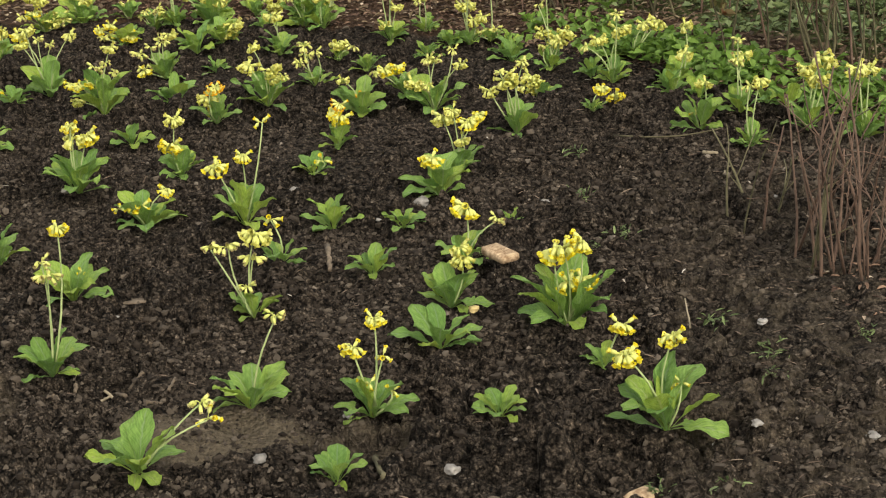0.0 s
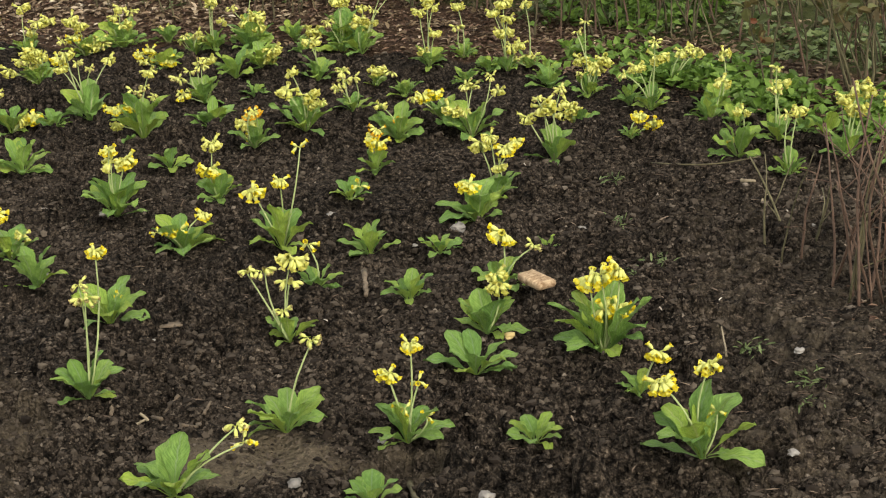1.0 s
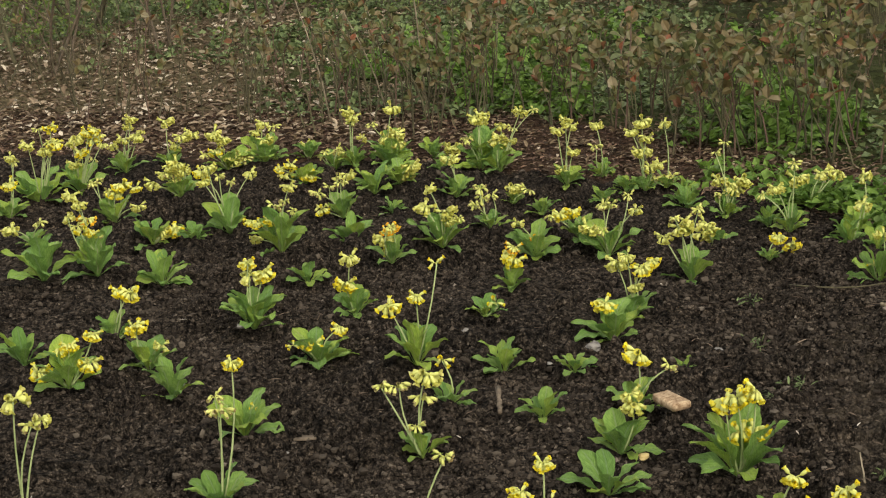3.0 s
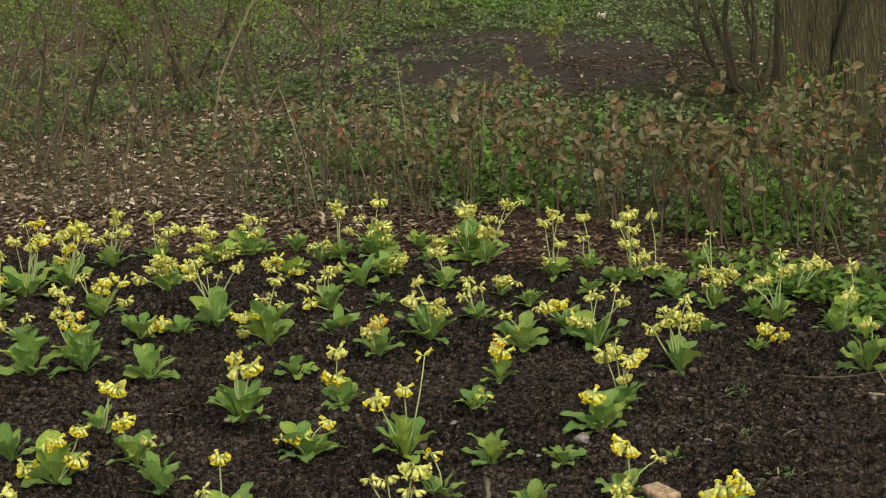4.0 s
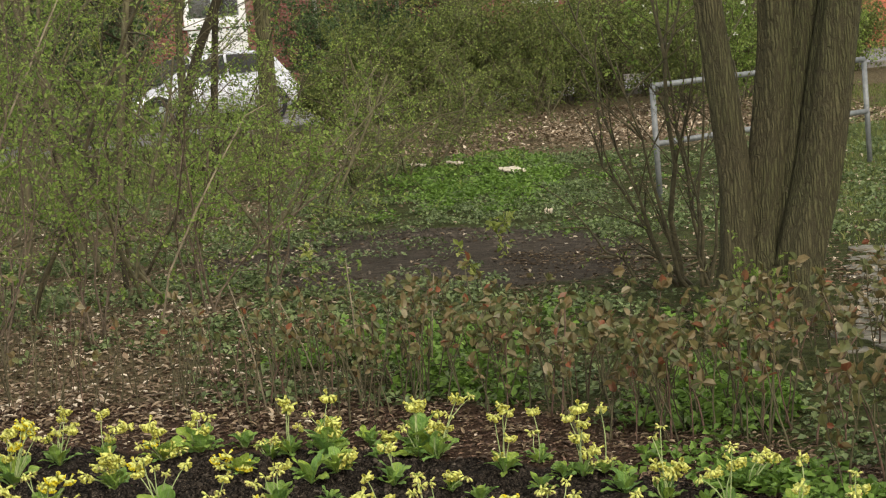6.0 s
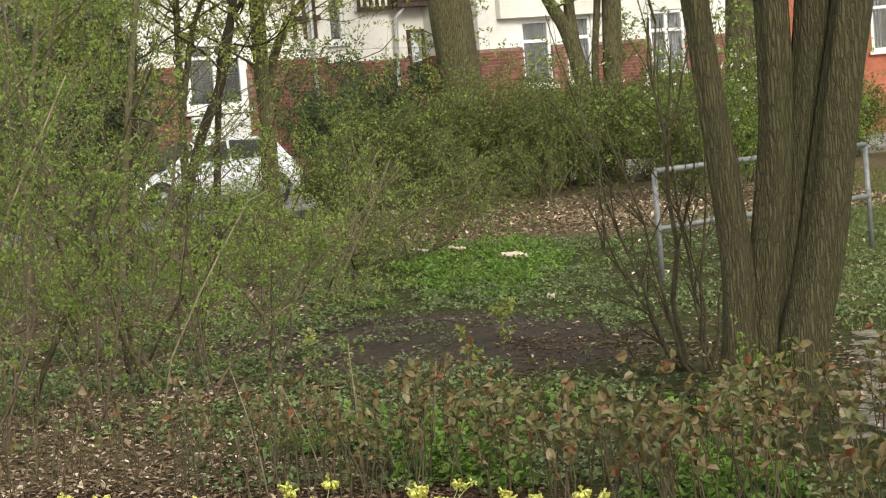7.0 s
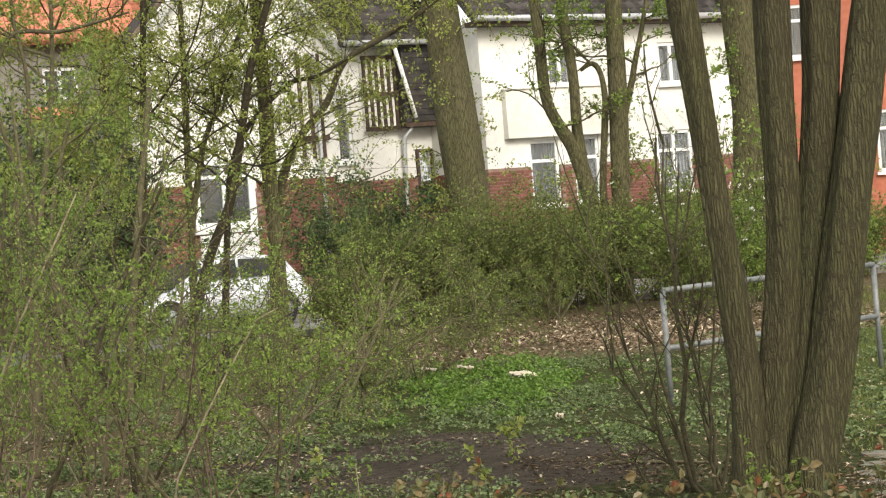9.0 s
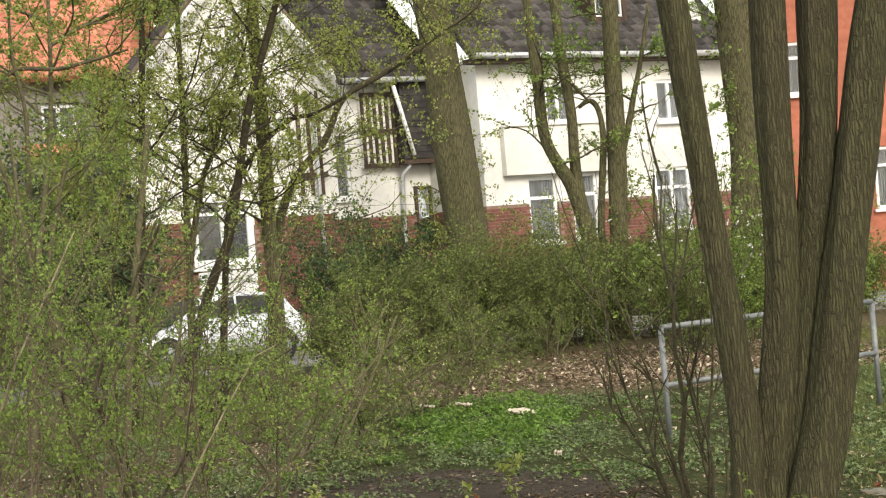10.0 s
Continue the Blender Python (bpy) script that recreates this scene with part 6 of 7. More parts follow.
def window_part(parent, x0, x1, z0, z1, y, bars=1, top=0.30, frame_mat=None, curtain=True, sill=True, grid=0, fr=0.085):
    """A casement with a fixed light above, set into the wall whose outer face is at y."""
    fm = frame_mat or WHITEPAINT
    w = Build()
    fx = [x0, x0 + fr] + [q for k in range(1, bars) for q in (x0 + (x1 - x0) * k / bars - 0.05, x0 + (x1 - x0) * k / bars + 0.05)] + [x1 - fr, x1]
    zt = z0 + (z1 - z0) * (1 - top)
    holes = []
    for k in range(bars):
        a, c = fx[2 * k + 1], fx[2 * k + 2]
        holes += [(a, c, z0 + fr, zt - 0.04), (a, c, zt + 0.04, z1 - fr)] if top else [(a, c, z0 + fr, z1 - fr)]
    win = part("window", (wall(x0 + 0.003, x1 - 0.003, z0 + 0.003, z1 - 0.003, y + 0.04, y + 0.11, holes), fm, False), parent, "white-framed window" if fm is WHITEPAINT else "leaded window")
    for h in holes:
        part("pane", (Build().box(h[0] - 0.01, h[1] + 0.01, y + 0.070, y + 0.078, h[2] - 0.01, h[3] + 0.01), GLASS, False), win).visible_shadow = False
    if grid:
        g = Build()
        for k in range(1, grid):
            xm, zm = x0 + (x1 - x0) * k / grid, z0 + (z1 - z0) * k / grid
            g.tube([(xm, y + 0.05, z0 + fr), (xm, y + 0.05, z1 - fr)], [0.012, 0.012], 4)
            g.tube([(x0 + fr, y + 0.05, zm), (x1 - fr, y + 0.05, zm)], [0.012, 0.012], 4)
        part("glazing_bar", (g, ZINC), win)
    if curtain:
        n = 36
        for a, d in ((x0 + 0.06, x0 + (x1 - x0) * 0.40), (x1 - (x1 - x0) * 0.40, x1 - 0.06)):
            c = Build()
            xs = np.linspace(a, d, n)
            yy = y + 0.24 + 0.03 * np.sin(np.linspace(0, 24, n))
            v = [(xx, q, z) for z in (z0, z1) for xx, q in zip(xs, yy)] + [(xx, q + 0.006, z) for z in (z0, z1) for xx, q in zip(xs, yy)]
            c.add(v, [(i, i + 1, n + i + 1, n + i) for i in range(n - 1)] + [(2 * n + i + 1, 2 * n + i, 3 * n + i, 3 * n + i + 1) for i in range(n - 1)])
            part("curtain", (c, CURTAIN), win, "pale grey hanging curtain")
    if sill:
        part("sill", (Build().box(x0 - 0.08, x1 + 0.08, y - 0.12, y + 0.06, z0 - 0.09, z0 - 0.004, bevel=0.015), fm, False), win)


def pipe(parent, name, pts, rad, mat, label=""):
    b = Build()
    b.tube(pts, [rad] * len(pts), 10)
    return part(name, (b, mat), parent, label)


def white_house():
    root = thing("white_house", pose(1.15, 50, 0, 0, 0, TURN), "white rendered house with red brick base and dark tiled roof", "house")
    # front wing
    wins = [(1.25, 2.14, 2.0, 3.64), (2.58, 3.40, 2.0, 3.68), (5.25, 6.42, 2.08, 3.70), (2.0, 2.78, 4.97, 5.95), (5.51, 6.38, 4.90, 5.98)]
    part("wall", (wall(0, 8.0, 2.99, 6.62, 0, 0.32, wins), RENDERW, False), root, "white render")
    part("base_wall", (wall(-0.03, 8.0, -0.3, 2.986, -0.035, 0.32, wins), MORTAR, False), root, "red brick base")
    brickwork(root, -0.03, 8.0, 0.6, 2.98, -0.035, wins)
    part("side_wall", (Build().box(0.002, 0.30, 0.325, 2.6, 2.99, 6.62), CREAM, False), root, "cream render return wall")
    part("base_side_wall", (Build().box(-0.02, 0.30, 0.325, 2.6, -0.3, 2.985), BRICKRED, False), root)
    part("bay_panel", (wall(0.55, 4.2, 3.70, 4.93, -0.20, -0.004, ()), CREAM, False), root, "cream rendered bay panel")
    part("bay_cornice", (Build().box(0.48, 4.27, -0.26, -0.206, 4.90, 5.0, bevel=0.015), RENDERW, False), root)
    # Added slab in the curtain's grey, standing in for the room behind the windows.
    part("window_backing", (Build().box(0.3, 8.0, 2.2, 2.3, 0, 6.5), CURTAIN, False), root)
    for k, w in enumerate(wins):
        window_part(root, *w, 0.0, bars=2 if k in (2, 3, 4) else 1, top=0.32 if k < 3 else 0.0)
    c45 = math.cos(radians(42)), math.sin(radians(42))
    roof = tiled_roof(root, (-0.4, -0.55, 6.60), (1, 0, 0), (0, *c45), 36, 20, SLATE, "dark weathered tile roof")
    part("soffit", (Build().box(-0.35, 8.1, -0.5, -0.004, 6.46, 6.58), DARKWOOD, False), root, "dark eaves board")
    pipe(root, "gutter", [(-0.4, -0.60, 6.62), (3.5, -0.60, 6.60), (8.2, -0.60, 6.58)], 0.075, ZINC, "grey zinc gutter")
    d = part("dormer", (wall(4.0, 5.15, 7.55, 8.75, 0.45, 2.4, [(4.14, 4.55, 7.70, 8.45), (4.63, 5.02, 7.70, 8.45)]), DARKWOOD, False), root, "brown dormer with two small windows")
    for a in (4.14, 4.63):
        part("window", (wall(a + 0.004, a + 0.396, 7.704, 8.44, 0.50, 0.56, [(a + 0.06, a + 0.34, 7.77, 8.38)]), WHITEPAINT, False), d)
    part("pane", (Build().box(4.1, 5.05, 0.60, 0.61, 7.66, 8.5), GLASS, False), d)
    g = Build()
    g.add([(6.5, 0.5, 7.0), (8.0, 0.5, 7.0), (7.25, 0.5, 8.6), (6.5, 3.0, 7.0), (8.0, 3.0, 7.0), (7.25, 3.0, 8.6)], [(0, 1, 2), (0, 2, 5, 3), (1, 4, 5, 2), (0, 3, 4, 1), (3, 5, 4)])
    part("gable_dormer", (g, RENDERW, False), root, "white gabled dormer")
    # recessed wing
    w2 = [(-6.78, -5.12, 2.05, 3.76), (-2.76, -2.30, 3.48, 5.15), (-0.53, -0.02, 2.79, 3.70)]
    part("wall", (wall(-8.1, -0.001, 2.99, 6.40, 2.5, 2.8, w2), RENDERW, False), root, "white render")
    part("base_wall", (wall(-8.1, -0.03, -0.3, 2.986, 2.46, 2.8, w2), MORTAR, False), root, "red brick base")
    brickwork(root, -8.1, -0.03, 0.8, 2.98, 2.46, w2)
    part("band", (wall(-8.1, -6.80, 2.99, 3.14, 2.42, 2.455), BRICKRED, False), root, "red brick string course")
    part("band", (wall(-5.10, -2.9, 2.99, 3.14, 2.42, 2.455), BRICKRED, False), root, "red brick string course")
    window_part(root, *w2[0], 2.46, bars=2, top=0.26, curtain=False, fr=0.17)
    part("white_panel", (Build().box(-6.72, -5.18, 2.38, 2.455, 1.35, 1.93, bevel=0.01), WHITEPAINT, False), root, "white panel below the window")
    window_part(root, *w2[1], 2.5, bars=1, top=0.34, curtain=False)
    window_part(root, -0.53, -0.03, 2.79, 3.70, 2.40, top=0, curtain=False, grid=4, frame_mat=DARKWOOD)
    # Added dark slab: timber colour stands in for the dim room behind the glass.
    part("window_backing", (Build().box(-8.0, -0.05, 4.6, 4.7, 0, 6.3), DARKWOOD, False), root)
    # half-timbered upper panel
    part("timber_panel", (Build().box(-1.98, -1.02, 2.36, 2.495, 4.22, 6.05), RENDERW, False), root, "white half-timbered panel")
    for k in range(6):
        x = -1.98 + 0.176 * k
        part("timber_post", (Build().box(x, x + 0.085, 2.31, 2.358, 4.30, 6.05, bevel=0.008), DARKWOOD, False), root)
    for z in (4.20, 5.06, 5.98):
        part("timber_beam", (Build().box(-2.02, -0.99, 2.285, 2.308, z, z + 0.11), DARKWOOD, False), root)
    for k in range(3):
        x = -3.75 + 0.28 * k
        part("timber_post", (Build().box(x, x + 0.09, 2.44, 2.498, 3.62, 6.2, bevel=0.008), DARKWOOD, False), root)
    part("timber_beam", (Build().box(-3.80, -3.0, 2.40, 2.436, 4.05, 4.18), DARKWOOD, False), root)
    part("slate_hung_bay", (Build().box(-0.985, 0.0, 2.05, 2.49, 4.36, 6.30), SLATE, False), root, "dark slate-hung bay")
    for k in range(12):
        part("slate_course", (Build().box(-0.99, 0.0, 2.025, 2.046, 4.38 + 0.16 * k, 4.38 + 0.16 * k + 0.145), SLATE, False), root)
    part("bay_sill", (Build().box(-1.02, 0.0, 2.0, 2.49, 4.25, 4.355), DARKWOOD, False), root)
    pipe(root, "downpipe", [(-1.24, 1.9, 6.22), (-1.02, 1.9, 5.4), (-0.78, 1.9, 4.46)], 0.055, WHITEPAINT, "white slanting downpipe")
    pipe(root, "downpipe", [(-0.80, 2.1, 4.24), (-0.92, 2.3, 4.0), (-0.95, 2.38, 2.4), (-0.95, 2.38, 0.2)], 0.05, ZINC, "grey downpipe")
    pipe(root, "downpipe", [(-3.30, 2.36, 6.2), (-3.30, 2.36, 0.2)], 0.05, ZINC, "grey downpipe")
    pipe(root, "gutter", [(-2.7, 1.85, 6.36), (-0.02, 1.85, 6.36)], 0.07, ZINC, "grey zinc gutter")
    tiled_roof(root, (-2.75, 1.9, 6.36), (1, 0, 0), (0, *c45), 13, 14, SLATE, "dark weathered tile roof")
    # gable
    g = Build()
    g.add([(-8.1, 2.5, 6.405), (-2.7, 2.5, 6.405), (-5.35, 2.5, 9.3), (-8.1, 2.8, 6.405), (-2.7, 2.8, 6.405), (-5.35, 2.8, 9.3)], [(0, 1, 2), (3, 5, 4), (0, 2, 5, 3), (1, 4, 5, 2), (0, 3, 4, 1)])
    part("gable_wall", (g, RENDERW, False), root, "white rendered gable")
    for a, c in (((-2.45, 2.2, 6.15), (-5.35, 2.2, 9.42)), ((-8.4, 2.2, 6.15), (-5.35, 2.2, 9.42))):
        b = Build()
        b.tube([Vector(a), Vector(c)], [0.15, 0.15], 4)
        part("bargeboard", (b, WHITEPAINT, False), root, "white bargeboard")
        b = Build()
        b.tube([Vector(a) + Vector((0, -0.02, 0.20)), Vector(c) + Vector((0, -0.02, 0.20))], [0.07, 0.07], 4)
        part("verge", (b, OLDBARK, False), root, "brown tiled verge")
        b = Build()
        p, q = Vector(a) + Vector((0, 0.1, 0.2)), Vector(c) + Vector((0, 0.1, 0.2))
        e = Vector((0, 6 if a[0] > -5 else 1.0, 0))
        dn = Vector((0, 0, -0.12))
        b.add([p, q, q + e, p + e, p + dn, q + dn, q + e + dn, p + e + dn], [(0, 1, 2, 3), (7, 6, 5, 4), (0, 4, 5, 1), (1, 5, 6, 2), (2, 6, 7, 3), (3, 7, 4, 0)])
        part("roof", (b, SLATE, False), root, "dark tile roof of the gable")
    b = Build()
    n = 12
    ring = [(-5.72 + 0.27 * math.cos(math.pi * k / n), 2.44, 7.22 + 0.34 * math.sin(math.pi * k / n)) for k in range(n + 1)] + [(-5.99, 2.44, 6.95), (-5.45, 2.44, 6.95)]
    b.add(ring + [(x, 2.495, z) for x, _, z in ring], [tuple(range(n, -1, -1)) + (n + 1, n + 2)] + [(k, k + 1, k + 1 + len(ring), k + len(ring)) for k in range(n)])
    part("attic_window", (b, WHITEPAINT, False), root, "white arched attic window")


white_house()


def red_roof_house():
    root = thing("red_roofed_house", pose(1.15, 50, 0, 0, 0, TURN), "neighbouring house with bright orange-red tile roof", "house")
    holes = [(-8.15, -7.2, 5.75, 6.6)]
    part("wall", (wall(-14, -4.6, -0.3, 7.3, 8.0, 8.3, holes), DULLWALL, False), root, "dull grey wall")
    window_part(root, *holes[0], 8.0, bars=2, top=0.0, curtain=True)
    # Added slab that closes off the sky seen through the window.
    part("window_backing", (Build().box(-13.9, -4.7, 10.0, 10.1, 0, 7.0), DULLWALL, False), root)
    tiled_roof(root, (-14, 7.5, 7.12), (1, 0, 0.02), (0, math.cos(radians(48)), math.sin(radians(48))), 50, 21, REDTILE, "bright orange-red pantile roof", 0.19, 0.25)
    tiled_roof(root, (-9.3, 5.9, 5.1), (1, 0, 0), (0, math.cos(radians(30)), math.sin(radians(30))), 6, 2, REDTILE, "small red porch roof", 0.225, 0.33, "porch_roof")
    part("porch_wall", (Build().box(-9.25, -8.0, 6.05, 7.995, -0.3, 5.05), DULLWALL, False), root)


red_roof_house()


def orange_house():
    root = thing("orange_brick_house", pose(8.37, 56, 0), "tall orange-red brick house with white window", "house")
    holes = [(1.35, 2.0, 5.5, 6.95), (3.6, 4.5, 2.2, 3.9)]
    part("wall", (wall(0, 7, -0.3, 10.5, 0, 0.4, holes), ORANGEWALL, False), root, "orange-red brick")
    # Added slab inside the house, hiding the sky behind its windows.
    part("window_backing", (Build().box(0.1, 6.9, 2.0, 2.1, 0, 10.4), DULLWALL, False), root)
    for h in holes:
        window_part(root, *h, 0.0, top=0.3)


orange_house()


# ---- parked car ----
def car():
    root = thing("parked_car", pose(-4.78, 40.36, gz(-4.78, 40.36), 0, 0, TURN + 180) @ Matrix.Diagonal((0.96, 0.94, 0.98, 1)), "small silver-white hatchback parked at the roadside", "car")
    st = [(-2.02, 0.50, 0.62, 0.74), (-1.96, 0.36, 0.80, 0.80), (-1.75, 0.26, 0.97, 0.83), (-1.2, 0.24, 0.98, 0.85), (-0.3, 0.24, 0.96, 0.86), (0.6, 0.24, 0.94, 0.86), (1.05, 0.24, 0.90, 0.85), (1.5, 0.26, 0.80, 0.82), (1.85, 0.30, 0.68, 0.76), (2.02, 0.42, 0.58, 0.62)]
    v = []
    for x, zb, zt, hw in st:
        for a, c in ((-0.80, 0.0), (-0.98, 0.12), (-1.0, 0.45), (-0.97, 0.75), (-0.88, 0.96), (-0.5, 1.0), (0.5, 1.0), (0.88, 0.96), (0.97, 0.75), (1.0, 0.45), (0.98, 0.12), (0.80, 0.0)):
            v.append((x, a * hw, zb + c * (zt - zb)))
    n = 12
    b = Build()
    b.add(v, [(i * n + k, i * n + (k + 1) % n, (i + 1) * n + (k + 1) % n, (i + 1) * n + k) for i in range(len(st) - 1) for k in range(n)] + [tuple(range(n)), tuple((len(st) - 1) * n + k for k in range(n - 1, -1, -1))])
    body = part("body", (b, CARPAINT), root, "silver-white painted body")
    cab = [(-1.80, 0.96, 0.02, 0.76), (-1.55, 0.96, 0.36, 0.74), (-1.1, 0.96, 0.50, 0.71), (-0.3, 0.95, 0.545, 0.70), (0.25, 0.94, 0.49, 0.70), (0.75, 0.92, 0.24, 0.73), (1.15, 0.885, 0.01, 0.76)]
    v = []
    for x, z, h, hw in cab:
        for a, c in ((-1.0, 0), (-0.93, 0.45), (-0.82, 0.88), (-0.68, 1.0), (0.68, 1.0), (0.82, 0.88), (0.93, 0.45), (1.0, 0)):
            v.append((x, a * hw, z - 0.02 + c * h))
    b = Build()
    n = 8
    b.add(v, [(i * n + k, i * n + k + 1, (i + 1) * n + k + 1, (i + 1) * n + k) for i in range(len(cab) - 1) for k in range(n - 1)] + [tuple(range(n)), tuple((len(cab) - 1) * n + k for k in range(n - 1, -1, -1))])
    cabin = part("cabin", (b, CARPAINT), root, "silver-white roof and pillars")
    for s in (-1, 1):
        for x0, x1, t0, t1 in ((-1.32, -0.42, 0.36, 0.40), (-0.34, 0.62, 0.40, 0.26)):
            w = Build()
            ya = 0.745 * s
            y0, y1 = s * 0.735, s * 0.66
            w.add([(x0, y0, 1.02), (x1, y0, 1.02), (x1 - 0.12 * (x1 > 0), y1, 1.0 + t1), (x0 + 0.12 * (x0 < -1), y1, 1.0 + t0), (x0, y0 - 0.04 * s, 1.02), (x1, y0 - 0.04 * s, 1.02), (x1 - 0.12 * (x1 > 0), y1 - 0.04 * s, 1.0 + t1), (x0 + 0.12 * (x0 < -1), y1 - 0.04 * s, 1.0 + t0)],
                  [(0, 1, 2, 3), (4, 7, 6, 5), (0, 4, 5, 1), (1, 5, 6, 2), (2, 6, 7, 3), (3, 7, 4, 0)])
            part("side_window", (w, PLASTIC, False), cabin, "dark tinted side window")
        part("door_handle", (Build().box(-0.25, -0.05, s * 0.865 - 0.02, s * 0.865 + 0.02, 0.80, 0.835, bevel=0.008), CARPAINT, False), body)
        part("mirror", (Build().box(0.55, 0.72, s * 0.95 - 0.10, s * 0.95 + 0.10, 0.98, 1.12, bevel=0.04), CARPAINT, True), root, "wing mirror")
        part("headlight", (Build().box(1.72, 1.95, s * 0.58 - 0.13, s * 0.58 + 0.13, 0.58, 0.70, bevel=0.04), GLASS, True), root, "clear headlight")
        part("tail_light", (Build().box(-2.0, -1.86, s * 0.68 - 0.09, s * 0.68 + 0.09, 0.66, 0.90, bevel=0.03), BRICKRED, True), root, "red tail light")
        for x in (1.28, -1.28):
            t = Build()
            t.tube([(x, s * 0.74, 0.31), (x, s * 0.79, 0.31), (x, s * 0.875, 0.31), (x, s * 0.885, 0.31)], [0.25, 0.31, 0.31, 0.25], 24)
            wh = part("wheel", (t, RUBBER), root, "black tyre")
            m = Build()
            m.tube([(x, s * 0.885, 0.31), (x, s * 0.892, 0.31), (x, s * 0.897, 0.31)], [0.20, 0.20, 0.05], 20)
            for k in range(5):
                a = k * 2 * math.pi / 5
                m.tube([(x, s * 0.897, 0.31), (x + 0.2 * math.cos(a), s * 0.900, 0.31 + 0.2 * math.sin(a))], [0.035, 0.028], 6)
            part("rim", (m, ALLOY), wh)
            ar = Build()
            ar.tube([(x + 0.36 * math.cos(a), s * 0.855, 0.31 + 0.36 * math.sin(a)) for a in np.linspace(0.1, math.pi - 0.1, 14)], [0.035] * 14, 6)
            part("wheel_arch", (ar, PLASTIC), body, "black wheel arch")
    sc = Build()
    sc.add([(1.10, -0.66, 0.93), (1.10, 0.66, 0.93), (0.40, 0.56, 1.385), (0.40, -0.56, 1.385), (1.06, -0.66, 0.90), (1.06, 0.66, 0.90), (0.36, 0.56, 1.35), (0.36, -0.56, 1.35)], [(0, 1, 2, 3), (7, 6, 5, 4), (0, 4, 5, 1), (1, 5, 6, 2), (2, 6, 7, 3), (3, 7, 4, 0)])
    part("windscreen", (sc, PLASTIC, False), cabin, "dark windscreen")
    part("bumper", (Build().box(1.80, 2.06, -0.70, 0.70, 0.28, 0.46, bevel=0.06), PLASTIC, True), root, "dark lower bumper")


car()


# ---- kerbs and footpath ----
def kerb(d, label):
    th = radians(TURN)
    u, n = Vector((math.cos(th), math.sin(th), 0)), Vector((-math.sin(th), math.cos(th), 0))
    root = thing("kerb", pose(0, 0, 0), label, "kerb", kind="structure")
    me = Build().box(-0.49, 0.49, -0.07, 0.07, -0.15, 0.11, bevel=0.015).mesh("kerb_stone", STONE, False)
    for k in range(-12, 12):
        p = Vector((1.15, 50, 0)) + n * d + u * (k * 1.0)
        part("kerb_stone", me, root, m=Matrix.Translation(p) @ pose(0, 0, 0, 0, 0, TURN))


kerb(-11.0, "grey stone kerb on the near side of the road")
kerb(-4.2, "grey stone kerb on the far side of the road")


def footpath():
    root = thing("footpath", pose(0, 0, 0), "footpath of pale irregular stone slabs", "path", kind="structure")
    r = np.random.RandomState(77)
    shapes = []
    for k in range(8):
        bm = bmesh.new()
        pts = []
        for i in range(10):
            a = i * math.pi / 5 + r.uniform(-0.1, 0.1)
            q = (abs(math.cos(a)) ** 4 + abs(math.sin(a)) ** 4) ** -0.25 * r.uniform(0.90, 1.06)
            pts.append(bm.verts.new((0.098 * math.cos(a) * q, 0.094 * math.sin(a) * q, 0)))
        f = bm.faces.new(pts)
        ex = bmesh.ops.extrude_face_region(bm, geom=[f])
        bmesh.ops.translate(bm, verts=[g for g in ex["geom"] if isinstance(g, bmesh.types.BMVert)], vec=(0, 0, 0.05))
        bmesh.ops.recalc_face_normals(bm, faces=bm.faces)
        me = bpy.data.meshes.new("paving_slab")
        bm.to_mesh(me)
        bm.free()
        me.materials.append(PAVER)
        shapes.append(me)
    for j in range(19):
        for i in range(11):
            x, y = 1.90 + 0.205 * i + (0.10 if j % 2 else 0) + 0.045 * (j - 4) + r.uniform(-0.012, 0.012), 9.0 + 0.197 * j + r.uniform(-0.012, 0.012)
            part("paving_slab", shapes[r.randint(8)], root, m=pose(x, y, gz(x, y) - 0.042 + r.uniform(-0.009, 0.007), r.uniform(-3, 3), r.uniform(-3, 3), r.uniform(-9, 9)))


footpath()


# ---- stones, sticks and scraps on the soil ----
def stone(x, y, size, seed, mat, label, flat=0.6, name="stone", cat="stone", long=1.0, turn=0.0):
    bm = bmesh.new()
    bmesh.ops.create_icosphere(bm, subdivisions=2, radius=1)
    r = np.random.RandomState(900 + seed)
    o = Vector(r.uniform(-9, 9, 3))
    for v in bm.verts:
        v.co *= 0.78 + 0.5 * noise.noise(v.co * 1.3 + o) + 0.12 * noise.noise(v.co * 3.1 + o)
        v.co = Vector((v.co.x * size * long, v.co.y * size, v.co.z * size * flat))
    me = bpy.data.meshes.new(name)
    bm.to_mesh(me)
    bm.free()
    me.materials.append(mat)
    solo(name, me, label, cat, "stones in the bed" if cat == "stone" else "", m=pose(x, y, rest_z(x, y, size * 0.7) + size * flat * 0.25, 0, 0, turn))


